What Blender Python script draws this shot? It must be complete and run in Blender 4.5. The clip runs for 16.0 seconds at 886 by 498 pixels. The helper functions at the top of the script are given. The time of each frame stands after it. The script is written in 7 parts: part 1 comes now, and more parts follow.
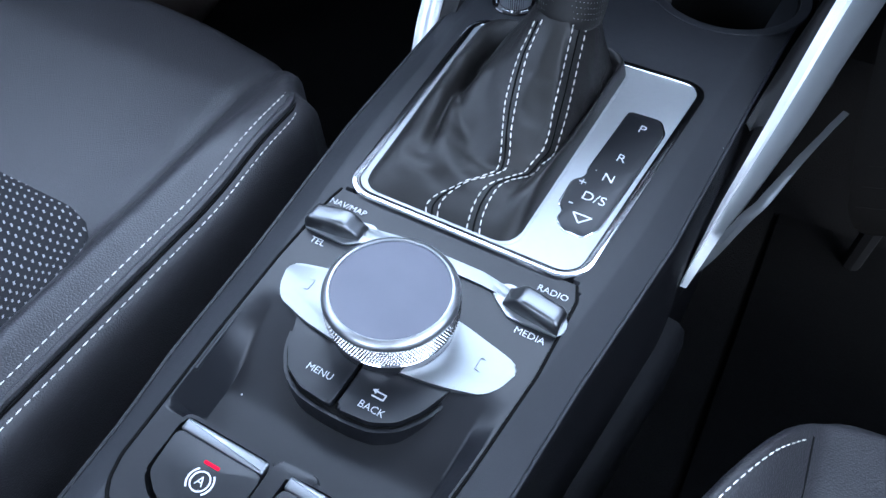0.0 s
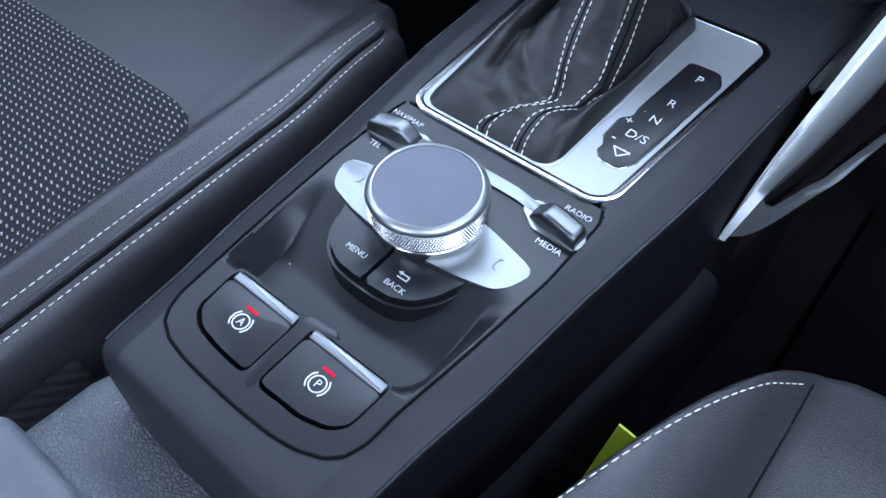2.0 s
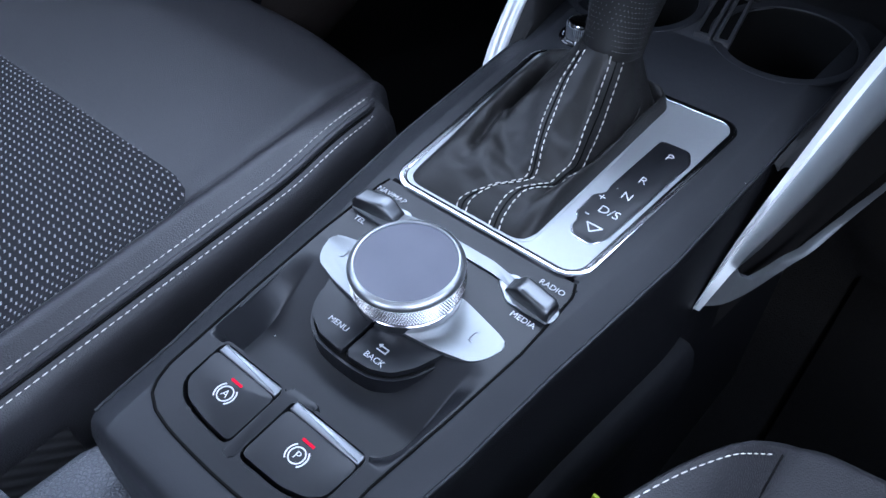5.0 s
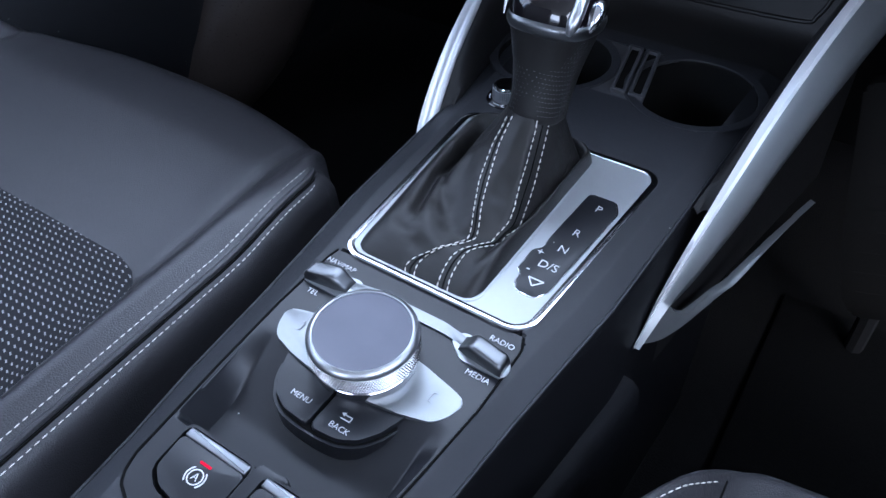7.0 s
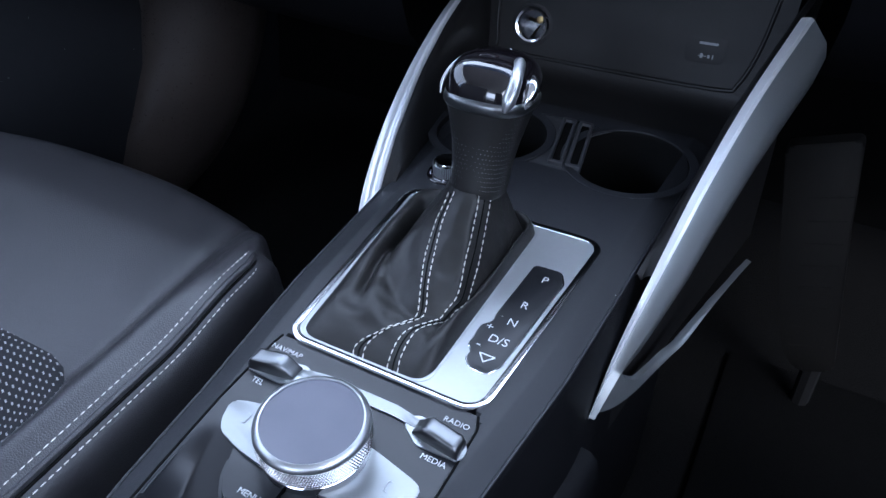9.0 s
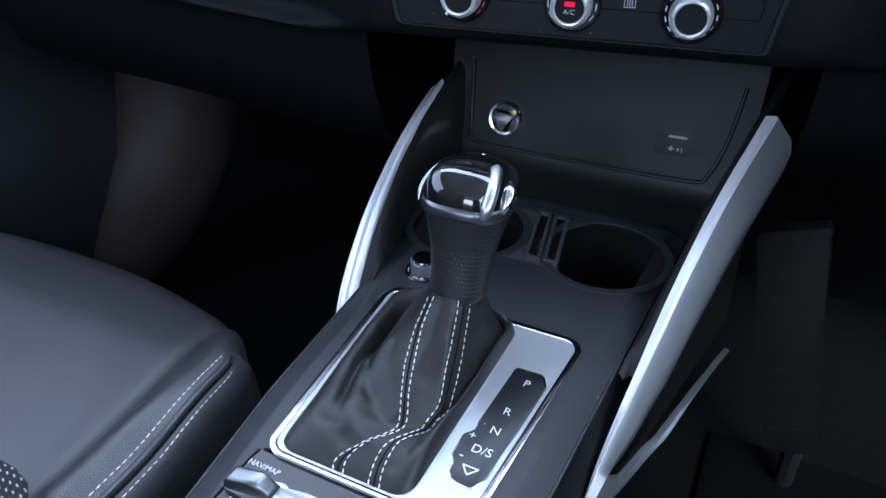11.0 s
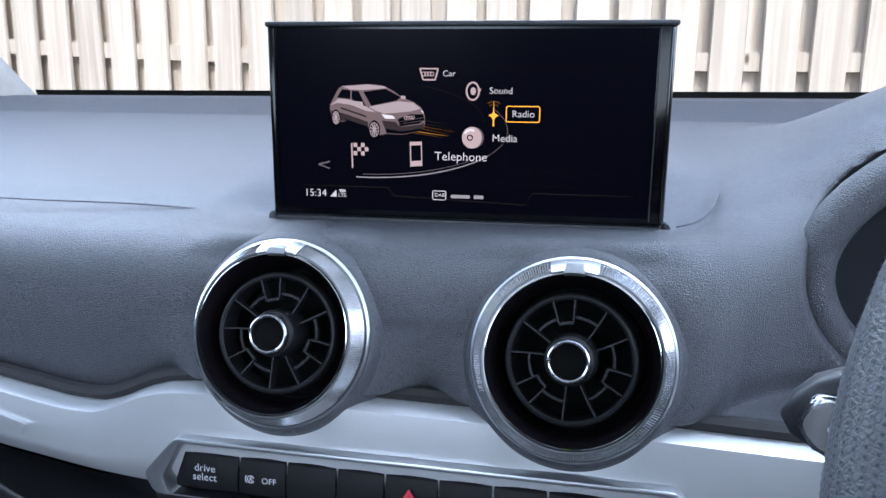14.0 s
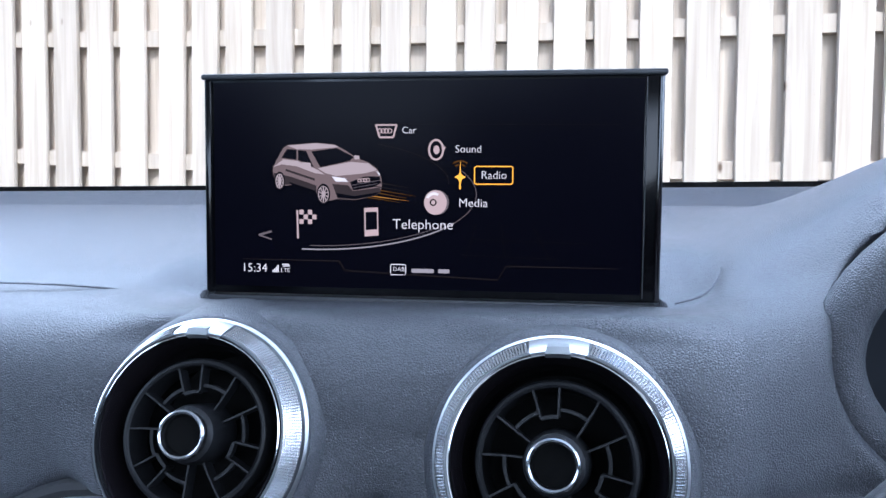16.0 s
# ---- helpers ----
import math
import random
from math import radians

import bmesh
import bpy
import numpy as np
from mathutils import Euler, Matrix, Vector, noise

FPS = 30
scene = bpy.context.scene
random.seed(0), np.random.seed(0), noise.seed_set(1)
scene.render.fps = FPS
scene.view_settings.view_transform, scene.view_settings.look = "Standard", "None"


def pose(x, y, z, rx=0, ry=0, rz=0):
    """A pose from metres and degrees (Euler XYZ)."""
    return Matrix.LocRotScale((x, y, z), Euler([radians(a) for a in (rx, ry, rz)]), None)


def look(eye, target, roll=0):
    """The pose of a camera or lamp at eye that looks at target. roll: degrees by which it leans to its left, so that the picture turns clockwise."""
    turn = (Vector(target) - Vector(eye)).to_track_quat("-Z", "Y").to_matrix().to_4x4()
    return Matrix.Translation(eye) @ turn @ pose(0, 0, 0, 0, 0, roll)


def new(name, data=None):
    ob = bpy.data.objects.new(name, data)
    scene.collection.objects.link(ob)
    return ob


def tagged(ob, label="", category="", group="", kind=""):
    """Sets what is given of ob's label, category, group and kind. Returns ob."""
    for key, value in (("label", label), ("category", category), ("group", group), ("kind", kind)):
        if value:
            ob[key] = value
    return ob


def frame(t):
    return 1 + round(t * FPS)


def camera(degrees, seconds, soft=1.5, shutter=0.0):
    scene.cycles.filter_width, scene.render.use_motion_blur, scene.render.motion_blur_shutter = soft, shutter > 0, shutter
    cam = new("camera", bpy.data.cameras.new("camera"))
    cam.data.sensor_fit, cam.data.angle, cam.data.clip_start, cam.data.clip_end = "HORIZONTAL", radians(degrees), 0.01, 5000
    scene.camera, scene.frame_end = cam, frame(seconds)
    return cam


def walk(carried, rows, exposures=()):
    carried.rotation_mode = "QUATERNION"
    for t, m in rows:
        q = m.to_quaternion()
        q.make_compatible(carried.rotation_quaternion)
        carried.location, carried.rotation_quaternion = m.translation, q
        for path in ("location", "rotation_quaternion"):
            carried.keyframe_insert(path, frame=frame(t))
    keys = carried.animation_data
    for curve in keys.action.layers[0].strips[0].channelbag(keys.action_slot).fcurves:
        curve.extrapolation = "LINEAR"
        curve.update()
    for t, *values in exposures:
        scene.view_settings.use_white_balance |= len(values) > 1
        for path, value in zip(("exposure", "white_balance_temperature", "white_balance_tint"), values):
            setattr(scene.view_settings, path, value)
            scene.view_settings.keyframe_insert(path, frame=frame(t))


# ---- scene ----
cam = camera(61.95, 16.0)
PATH = [
    (0, (0.10345, -0.08896, 0.68467), (-0.20961, 0.47210, -0.08162), -0.211),
    (0.5, (0.11998, -0.09347, 0.68895), (-0.21151, 0.40135, -0.11433), -0.760),
    (1, (0.13441, -0.09973, 0.68554), (-0.22477, 0.36743, -0.12239), -1.819),
    (1.5, (0.13930, -0.10563, 0.68567), (-0.24308, 0.35350, -0.11620), -1.952),
    (2, (0.14838, -0.10726, 0.68886), (-0.26121, 0.35498, -0.09763), -2.161),
    (2.5, (0.15107, -0.10811, 0.69227), (-0.28299, 0.35927, -0.07789), -2.332),
    (3, (0.15282, -0.10841, 0.69116), (-0.29978, 0.36764, -0.06285), -2.296),
    (3.5, (0.15455, -0.10428, 0.69154), (-0.31069, 0.37960, -0.04968), -2.331),
    (4, (0.15896, -0.09662, 0.69236), (-0.30886, 0.39422, -0.04263), -2.380),
    (4.2, (0.15878, -0.09728, 0.69432), (-0.30743, 0.39278, -0.04221), -2.521),
    (6.3, (0.15886, -0.10980, 0.71727), (-0.26014, 0.44751, 0.00045), -1.736),
    (6.5, (0.16052, -0.10846, 0.71909), (-0.25823, 0.45667, 0.00827), -1.941),
    (7, (0.15848, -0.10908, 0.72414), (-0.24932, 0.47909, 0.02575), -1.863),
    (7.5, (0.15526, -0.10779, 0.72452), (-0.24036, 0.50594, 0.04129), -1.492),
    (8, (0.15424, -0.10582, 0.72314), (-0.23297, 0.53375, 0.05904), -1.205),
    (10.5, (0.15575, -0.10139, 0.73218), (-0.21358, 0.62595, 0.15375), -0.385),
    (11, (0.14605, -0.09281, 0.73994), (-0.22325, 0.65096, 0.18278), -0.285),
    (11.5, (0.14888, -0.07438, 0.75924), (-0.21845, 0.69277, 0.23335), -0.114),
    (12, (0.14993, -0.05738, 0.77865), (-0.21513, 0.74094, 0.29967), 0.160),
    (12.5, (0.14848, -0.04432, 0.80201), (-0.21785, 0.78691, 0.38385), 0.138),
    (13, (0.14643, -0.02445, 0.81481), (-0.21828, 0.84139, 0.47230), 0.330),
    (13.5, (0.14143, 0.00760, 0.83102), (-0.22300, 0.90228, 0.57269), 0.226),
    (14, (0.15028, 0.04740, 0.85204), (-0.21572, 0.96041, 0.67186), 0.182),
    (14.5, (0.14382, 0.07086, 0.84541), (-0.21589, 0.99622, 0.72577), 0.146),
    (15, (0.13578, 0.09509, 0.83603), (-0.21833, 1.02709, 0.75881), 0.157),
    (15.5, (0.13912, 0.10823, 0.83129), (-0.21356, 1.04270, 0.78243), 0.138),
    (16, (0.13903, 0.10167, 0.82883), (-0.20895, 1.03869, 0.79883), 0.167),
]

walk(cam, [(t, look(eye, target, roll)) for t, eye, target, roll in PATH],
     exposures=[(0.0, 1.40, 5300, 10), (0.5, 1.12, 5300, 10), (1.0, 1.16, 5300, 10), (4.2, 1.05, 5350, 13), (8.0, 1.02, 5380, 14), (10.5, 1.1, 5300, 12), (11.5, 1.5, 5350, 11), (12.0, 1.58, 5400, 10), (13.0, 1.9, 5450, 10),
                (14.0, 1.25, 5500, 10), (14.6, 0.9, 5450, 10), (15.2, 1.0, 5350, 10), (16.0, 1.3, 5250, 10)])

# ---- world and sun: bright, thinly overcast afternoon ----
world = bpy.data.worlds.new("sky")
scene.world = world
world.use_nodes = True
wn = world.node_tree
sky = wn.nodes.new("ShaderNodeTexSky")
sky.sky_type = "NISHITA"
sky.sun_disc = False
sky.sun_elevation, sky.sun_rotation = radians(42), radians(150)
sky.air_density, sky.dust_density = 1.0, 2.5
wn.nodes["Background"].inputs["Strength"].default_value = 0.15
wn.links.new(sky.outputs["Color"], wn.nodes["Background"].inputs["Color"])
sun = new("sun", bpy.data.lights.new("sun", "SUN"))
sun.data.energy, sun.data.angle, sun.data.color = 1.2, radians(12), (1.0, 0.96, 0.9)
sun.matrix_world = look((0, 0, 0), (-math.sin(radians(150)) * 1.0, -math.cos(radians(150)) * 1.0, -0.9))


def window_light(name, at, aim, w, h, power):
    lamp = new(name, bpy.data.lights.new(name, "AREA"))
    lamp.data.shape, lamp.data.size, lamp.data.size_y, lamp.data.energy = "RECTANGLE", w, h, power
    lamp.data.color = (0.86, 0.92, 1.0)
    lamp.matrix_world = look(at, aim)
    return lamp


# daylight entering by the side and rear windows and the upper windscreen
window_light("window_light_driver", (0.80, -0.05, 1.08), (0.0, 0.10, 0.92), 1.6, 0.42, 5.6)
window_light("window_light_passenger", (-0.82, 0.05, 1.10), (0.0, 0.10, 0.45), 1.4, 0.46, 3.2)
window_light("window_light_windscreen", (-0.06, 0.54, 1.195), (-0.06, 0.26, 0.80), 1.30, 0.26, 4.8)
window_light("window_light_rear", (0.0, -1.46, 1.16), (0.0, 0.30, 0.80), 1.10, 0.36, 6.0)

# ---- materials ----

def mat(name, color, rough=0.5, metal=0.0, grain=None, bump=0.0, depth=0.0004, vary=0.15, vscale=60.0, coat=0.0, spec=0.5,
        rough_vary=0.08, dust=0.0, crevice=0.0):
    """grain: ('noise' | 'cells' | 'brush' | 'weave', scale per metre)."""
    m = bpy.data.materials.new(name)
    m.use_nodes = True
    n, l = m.node_tree.nodes, m.node_tree.links
    b = n["Principled BSDF"]
    b.inputs["Metallic"].default_value = metal
    b.inputs["Specular IOR Level"].default_value = spec
    b.inputs["Coat Weight"].default_value = coat
    b.inputs["Coat Roughness"].default_value = 0.05
    co = n.new("ShaderNodeTexCoord")
    big = n.new("ShaderNodeTexNoise")
    big.inputs["Scale"].default_value, big.inputs["Detail"].default_value = vscale, 5.0
    l.new(co.outputs["Object"], big.inputs["Vector"])
    mix = n.new("ShaderNodeMix")
    mix.data_type = "RGBA"
    mix.inputs[6].default_value = (*[c * (1 - vary) for c in color], 1)
    mix.inputs[7].default_value = (*[min(1, c * (1 + vary)) for c in color], 1)
    l.new(big.outputs["Fac"], mix.inputs[0])
    l.new(mix.outputs[2], b.inputs["Base Color"])
    if dust:                                 # a few pale specks of dust
        vo = n.new("ShaderNodeTexVoronoi")
        vo.inputs["Scale"].default_value = 130.0
        l.new(co.outputs["Object"], vo.inputs["Vector"])
        near = n.new("ShaderNodeMath")
        near.operation = "LESS_THAN"
        near.inputs[1].default_value = 0.055
        l.new(vo.outputs["Distance"], near.inputs[0])
        sep = n.new("ShaderNodeSeparateColor")
        l.new(vo.outputs["Color"], sep.inputs[0])
        few = n.new("ShaderNodeMath")
        few.operation = "LESS_THAN"
        few.inputs[1].default_value = dust
        l.new(sep.outputs[0], few.inputs[0])
        both = n.new("ShaderNodeMath")
        both.operation = "MULTIPLY"
        l.new(near.outputs[0], both.inputs[0])
        l.new(few.outputs[0], both.inputs[1])
        sp = n.new("ShaderNodeMix")
        sp.data_type = "RGBA"
        sp.inputs[7].default_value = (0.32, 0.32, 0.31, 1)
        l.new(both.outputs[0], sp.inputs[0])
        l.new(mix.outputs[2], sp.inputs[6])
        l.new(sp.outputs[2], b.inputs["Base Color"])
    mr = n.new("ShaderNodeMapRange")
    mr.inputs["To Min"].default_value, mr.inputs["To Max"].default_value = max(0.02, rough - rough_vary), min(1, rough + rough_vary)
    fine = n.new("ShaderNodeTexNoise")
    fine.inputs["Scale"].default_value, fine.inputs["Detail"].default_value = vscale * 7, 3.0
    l.new(co.outputs["Object"], fine.inputs["Vector"])
    l.new(fine.outputs["Fac"], mr.inputs["Value"])
    l.new(mr.outputs["Result"], b.inputs["Roughness"])
    if grain:
        kind, scale = grain
        bu = n.new("ShaderNodeBump")
        bu.inputs["Strength"].default_value, bu.inputs["Distance"].default_value = bump, depth
        if kind == "cells":
            warp = n.new("ShaderNodeTexNoise")
            warp.inputs["Scale"].default_value = scale * 0.6
            l.new(co.outputs["Object"], warp.inputs["Vector"])
            add = n.new("ShaderNodeMix")
            add.data_type = "VECTOR"
            add.inputs[0].default_value = 0.0004
            l.new(co.outputs["Object"], add.inputs[4])
            l.new(warp.outputs["Color"], add.inputs[5])
            g = n.new("ShaderNodeTexVoronoi")
            g.feature = "DISTANCE_TO_EDGE"
            g.inputs["Scale"].default_value = scale
            l.new(add.outputs[1], g.inputs["Vector"])
            cap = n.new("ShaderNodeMapRange")
            cap.interpolation_type = "SMOOTHSTEP"
            cap.inputs["From Max"].default_value = 0.30
            l.new(g.outputs["Distance"], cap.inputs["Value"])
            l.new(cap.outputs["Result"], bu.inputs["Height"])
            if crevice:                      # shade in the valleys of the grain, multiplied into the colour
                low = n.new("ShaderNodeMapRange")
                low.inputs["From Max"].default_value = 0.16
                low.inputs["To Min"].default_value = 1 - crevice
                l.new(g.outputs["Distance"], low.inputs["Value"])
                valley_shade = n.new("ShaderNodeMix")
                valley_shade.data_type, valley_shade.blend_type = "RGBA", "MULTIPLY"
                valley_shade.inputs[0].default_value = 1.0
                l.new(b.inputs["Base Color"].links[0].from_socket, valley_shade.inputs[6])
                l.new(low.outputs["Result"], valley_shade.inputs[7])
                l.new(valley_shade.outputs[2], b.inputs["Base Color"])
        elif kind == "brush":
            mp = n.new("ShaderNodeMapping")
            mp.inputs["Scale"].default_value = (1.0, 60.0, 60.0)
            l.new(co.outputs["Object"], mp.inputs["Vector"])
            g = n.new("ShaderNodeTexNoise")
            g.inputs["Scale"].default_value, g.inputs["Detail"].default_value = scale, 4.0
            l.new(mp.outputs["Vector"], g.inputs["Vector"])
            l.new(g.outputs["Fac"], bu.inputs["Height"])
        else:
            g = n.new("ShaderNodeTexNoise")
            g.inputs["Scale"].default_value, g.inputs["Detail"].default_value = scale, 4.0
            l.new(co.outputs["Object"], g.inputs["Vector"])
            l.new(g.outputs["Fac"], bu.inputs["Height"])
        l.new(bu.outputs["Normal"], b.inputs["Normal"])
    return m


def glow(name, color, power):
    m = bpy.data.materials.new(name)
    m.use_nodes = True
    b = m.node_tree.nodes["Principled BSDF"]
    b.inputs["Base Color"].default_value = (0.001, 0.001, 0.001, 1)
    b.inputs["Specular IOR Level"].default_value = 0.02
    b.inputs["Emission Color"].default_value = (*color, 1)
    b.inputs["Emission Strength"].default_value = power
    return m


def cloth_mat(name):
    """Charcoal seat cloth with staggered columns of short pale woven dashes."""
    m = mat(name, (0.017, 0.017, 0.019), 0.85, grain=("noise", 1500), bump=0.5, depth=0.0006, spec=0.12)
    n, l = m.node_tree.nodes, m.node_tree.links
    b = n["Principled BSDF"]

    def calc(op, a, c=None):
        k = n.new("ShaderNodeMath")
        k.operation = op
        for i, v in enumerate((a, c)):
            if isinstance(v, (int, float)):
                k.inputs[i].default_value = v
            elif v is not None:
                l.new(v, k.inputs[i])
        return k.outputs[0]

    co = n.new("ShaderNodeTexCoord")
    mp = n.new("ShaderNodeMapping")
    mp.inputs["Rotation"].default_value = (0, 0, radians(-63))
    l.new(co.outputs["Object"], mp.inputs["Vector"])
    wob = n.new("ShaderNodeTexNoise")
    wob.inputs["Scale"].default_value = 160
    l.new(co.outputs["Object"], wob.inputs["Vector"])
    sep = n.new("ShaderNodeSeparateXYZ")
    l.new(mp.outputs["Vector"], sep.inputs[0])
    down = calc("ADD", sep.outputs[1], calc("MULTIPLY", wob.outputs["Fac"], 0.0004))
    column = calc("DIVIDE", sep.outputs[0], 0.0029)
    odd = calc("MULTIPLY", calc("FLOORED_MODULO", calc("FLOOR", column), 2.0), 0.5)
    along = calc("FRACT", calc("ADD", calc("DIVIDE", down, 0.0094), odd))
    dash_ = calc("MULTIPLY", calc("LESS_THAN", along, 0.31), calc("LESS_THAN", calc("FRACT", column), 0.38))
    wv = n.new("ShaderNodeTexNoise")
    wv.inputs["Scale"].default_value = 900
    l.new(co.outputs["Object"], wv.inputs["Vector"])
    mix = n.new("ShaderNodeMix")
    mix.data_type = "RGBA"
    mix.inputs[7].default_value = (0.34, 0.34, 0.345, 1)
    old = b.inputs["Base Color"].links[0].from_socket
    l.new(old, mix.inputs[6])
    l.new(calc("MULTIPLY", dash_, calc("ADD", wv.outputs["Fac"], 0.2)), mix.inputs[0])
    l.new(mix.outputs[2], b.inputs["Base Color"])
    return m


def rib_mat(name):
    """Dark ribbed cloth of the seat's flank."""
    m = mat(name, (0.016, 0.016, 0.017), 0.9)
    n, l = m.node_tree.nodes, m.node_tree.links
    co = n.new("ShaderNodeTexCoord")
    w = n.new("ShaderNodeTexWave")
    w.bands_direction = "DIAGONAL"
    w.inputs["Scale"].default_value = 70.0
    l.new(co.outputs["Object"], w.inputs["Vector"])
    bu = n.new("ShaderNodeBump")
    bu.inputs["Strength"].default_value, bu.inputs["Distance"].default_value = 0.7, 0.0008
    l.new(w.outputs["Fac"], bu.inputs["Height"])
    l.new(bu.outputs["Normal"], n["Principled BSDF"].inputs["Normal"])
    return m


def glass_mat(name):
    m = bpy.data.materials.new(name)
    m.use_nodes = True
    b = m.node_tree.nodes["Principled BSDF"]
    b.inputs["Base Color"].default_value = (0.96, 0.98, 0.97, 1)
    b.inputs["Roughness"].default_value = 0.0
    b.inputs["Transmission Weight"].default_value = 1.0
    b.inputs["IOR"].default_value = 1.02
    return m


def wood_mat(name):
    m = mat(name, (0.42, 0.36, 0.28), 0.85, vary=0.25, vscale=3.0)
    n, l = m.node_tree.nodes, m.node_tree.links
    b = n["Principled BSDF"]
    co = n.new("ShaderNodeTexCoord")
    info = n.new("ShaderNodeObjectInfo")
    off = n.new("ShaderNodeVectorMath")
    off.operation = "ADD"
    l.new(co.outputs["Object"], off.inputs[0])
    sc = n.new("ShaderNodeMath")
    sc.operation = "MULTIPLY"
    sc.inputs[1].default_value = 37.0
    l.new(info.outputs["Random"], sc.inputs[0])
    l.new(sc.outputs[0], off.inputs[1])
    mp = n.new("ShaderNodeMapping")
    mp.inputs["Scale"].default_value = (38.0, 38.0, 1.6)
    l.new(off.outputs[0], mp.inputs["Vector"])
    g = n.new("ShaderNodeTexNoise")
    g.inputs["Scale"].default_value, g.inputs["Detail"].default_value, g.inputs["Distortion"].default_value = 1.0, 6.0, 0.6
    l.new(mp.outputs["Vector"], g.inputs["Vector"])
    ra = n.new("ShaderNodeValToRGB")
    ra.color_ramp.elements[0].position, ra.color_ramp.elements[0].color = 0.18, (0.40, 0.325, 0.245, 1)
    ra.color_ramp.elements[1].position, ra.color_ramp.elements[1].color = 0.84, (0.68, 0.595, 0.495, 1)
    l.new(g.outputs["Fac"], ra.inputs["Fac"])
    tone = n.new("ShaderNodeMapRange")
    tone.inputs["To Min"].default_value, tone.inputs["To Max"].default_value = 0.80, 1.05
    l.new(info.outputs["Random"], tone.inputs["Value"])
    hs = n.new("ShaderNodeHueSaturation")
    l.new(tone.outputs["Result"], hs.inputs["Value"])
    l.new(ra.outputs["Color"], hs.inputs["Color"])
    # dark knots
    kn = n.new("ShaderNodeTexVoronoi")
    kn.inputs["Scale"].default_value = 2.6
    mk = n.new("ShaderNodeMapping")
    mk.inputs["Scale"].default_value = (3.0, 1.0, 1.2)
    l.new(off.outputs[0], mk.inputs["Vector"])
    l.new(mk.outputs["Vector"], kn.inputs["Vector"])
    kr = n.new("ShaderNodeValToRGB")
    kr.color_ramp.elements[0].position, kr.color_ramp.elements[0].color = 0.03, (0.25, 0.2, 0.16, 1)
    kr.color_ramp.elements[1].position, kr.color_ramp.elements[1].color = 0.08, (1, 1, 1, 1)
    l.new(kn.outputs["Distance"], kr.inputs["Fac"])
    mu = n.new("ShaderNodeMix")
    mu.data_type, mu.blend_type = "RGBA", "MULTIPLY"
    mu.inputs[0].default_value = 1.0
    l.new(hs.outputs["Color"], mu.inputs[6])
    l.new(kr.outputs["Color"], mu.inputs[7])
    l.new(mu.outputs[2], b.inputs["Base Color"])
    bu = n.new("ShaderNodeBump")
    bu.inputs["Strength"].default_value, bu.inputs["Distance"].default_value = 0.5, 0.002
    l.new(g.outputs["Fac"], bu.inputs["Height"])
    l.new(bu.outputs["Normal"], b.inputs["Normal"])
    return m


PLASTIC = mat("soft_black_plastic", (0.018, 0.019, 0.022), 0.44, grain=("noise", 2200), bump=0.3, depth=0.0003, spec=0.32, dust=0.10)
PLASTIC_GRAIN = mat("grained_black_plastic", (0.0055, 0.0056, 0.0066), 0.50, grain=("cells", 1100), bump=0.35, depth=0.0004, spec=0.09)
PANEL = mat("matt_black_switch_panel", (0.0085, 0.009, 0.011), 0.36, grain=("noise", 3000), bump=0.15, depth=0.0002, spec=0.40, dust=0.08)
RUBBER = mat("dull_black_rubber", (0.012, 0.012, 0.013), 0.7)
# near-black for gaps, grooves and deep wells: their shade is put into the colour
VOID = mat("near_black", (0.004, 0.004, 0.004), 0.9, spec=0.1)
GLOSS = mat("piano_black", (0.006, 0.005, 0.006), 0.07, coat=0.6, rough_vary=0.03)
ALU = mat("brushed_aluminium", (0.68, 0.70, 0.73), 0.36, 1.0, grain=("brush", 90), bump=0.06, depth=0.0002, vary=0.04)
SATIN = mat("satin_silver_paint", (0.56, 0.575, 0.585), 0.36, 0.5, grain=("noise", 3000), bump=0.05, depth=0.0002, vary=0.04)
BAND_EDGE = mat("satin_silver_edge", (0.42, 0.435, 0.45), 0.34, 0.9, grain=("noise", 3000), bump=0.05, depth=0.0002, vary=0.04)
DIAL = mat("bright_dial_metal", (0.78, 0.79, 0.80), 0.34, 0.75, vary=0.04)
KEY_METAL = mat("satin_key_metal", (0.27, 0.28, 0.285), 0.42, 0.95, vary=0.05)
EDGE_METAL = mat("dull_brushed_edge", (0.30, 0.31, 0.325), 0.42, 1.0, grain=("brush", 90), bump=0.1, depth=0.0002, vary=0.12)
BUTTON = mat("black_push_button", (0.009, 0.009, 0.010), 0.5, grain=("noise", 3000), bump=0.2, depth=0.0002, spec=0.2)
# the rails' one silver in two tones: light and shade put into the colour
RAIL_TOP = mat("satin_silver_light_tone", (0.78, 0.80, 0.82), 0.32, 0.4, vary=0.03, grain=("noise", 3000), bump=0.04, depth=0.0002)
RAIL_SIDE = mat("satin_silver_shade_tone", (0.29, 0.31, 0.32), 0.40, 0.65, grain=("noise", 3000), bump=0.05, depth=0.0002, vary=0.04)
SATIN_METAL = mat("satin_silver_metal", (0.37, 0.385, 0.395), 0.44, 0.9, grain=("noise", 3000), bump=0.05, depth=0.0002, vary=0.04)
BRIGHT_RING = mat("bright_satin_chrome", (0.58, 0.59, 0.61), 0.22, 1.0, vary=0.03, rough_vary=0.04)
DIVIDER = mat("grey_black_divider", (0.045, 0.046, 0.05), 0.45)
CHROME = mat("chrome", (0.80, 0.81, 0.83), 0.12, 1.0, vary=0.03, rough_vary=0.04)
HEAD_RING = mat("dark_satin_collar", (0.17, 0.175, 0.18), 0.33, 1.0, vary=0.05)
DARK_CHROME = mat("dark_satin_chrome", (0.30, 0.31, 0.33), 0.22, 1.0, vary=0.05)
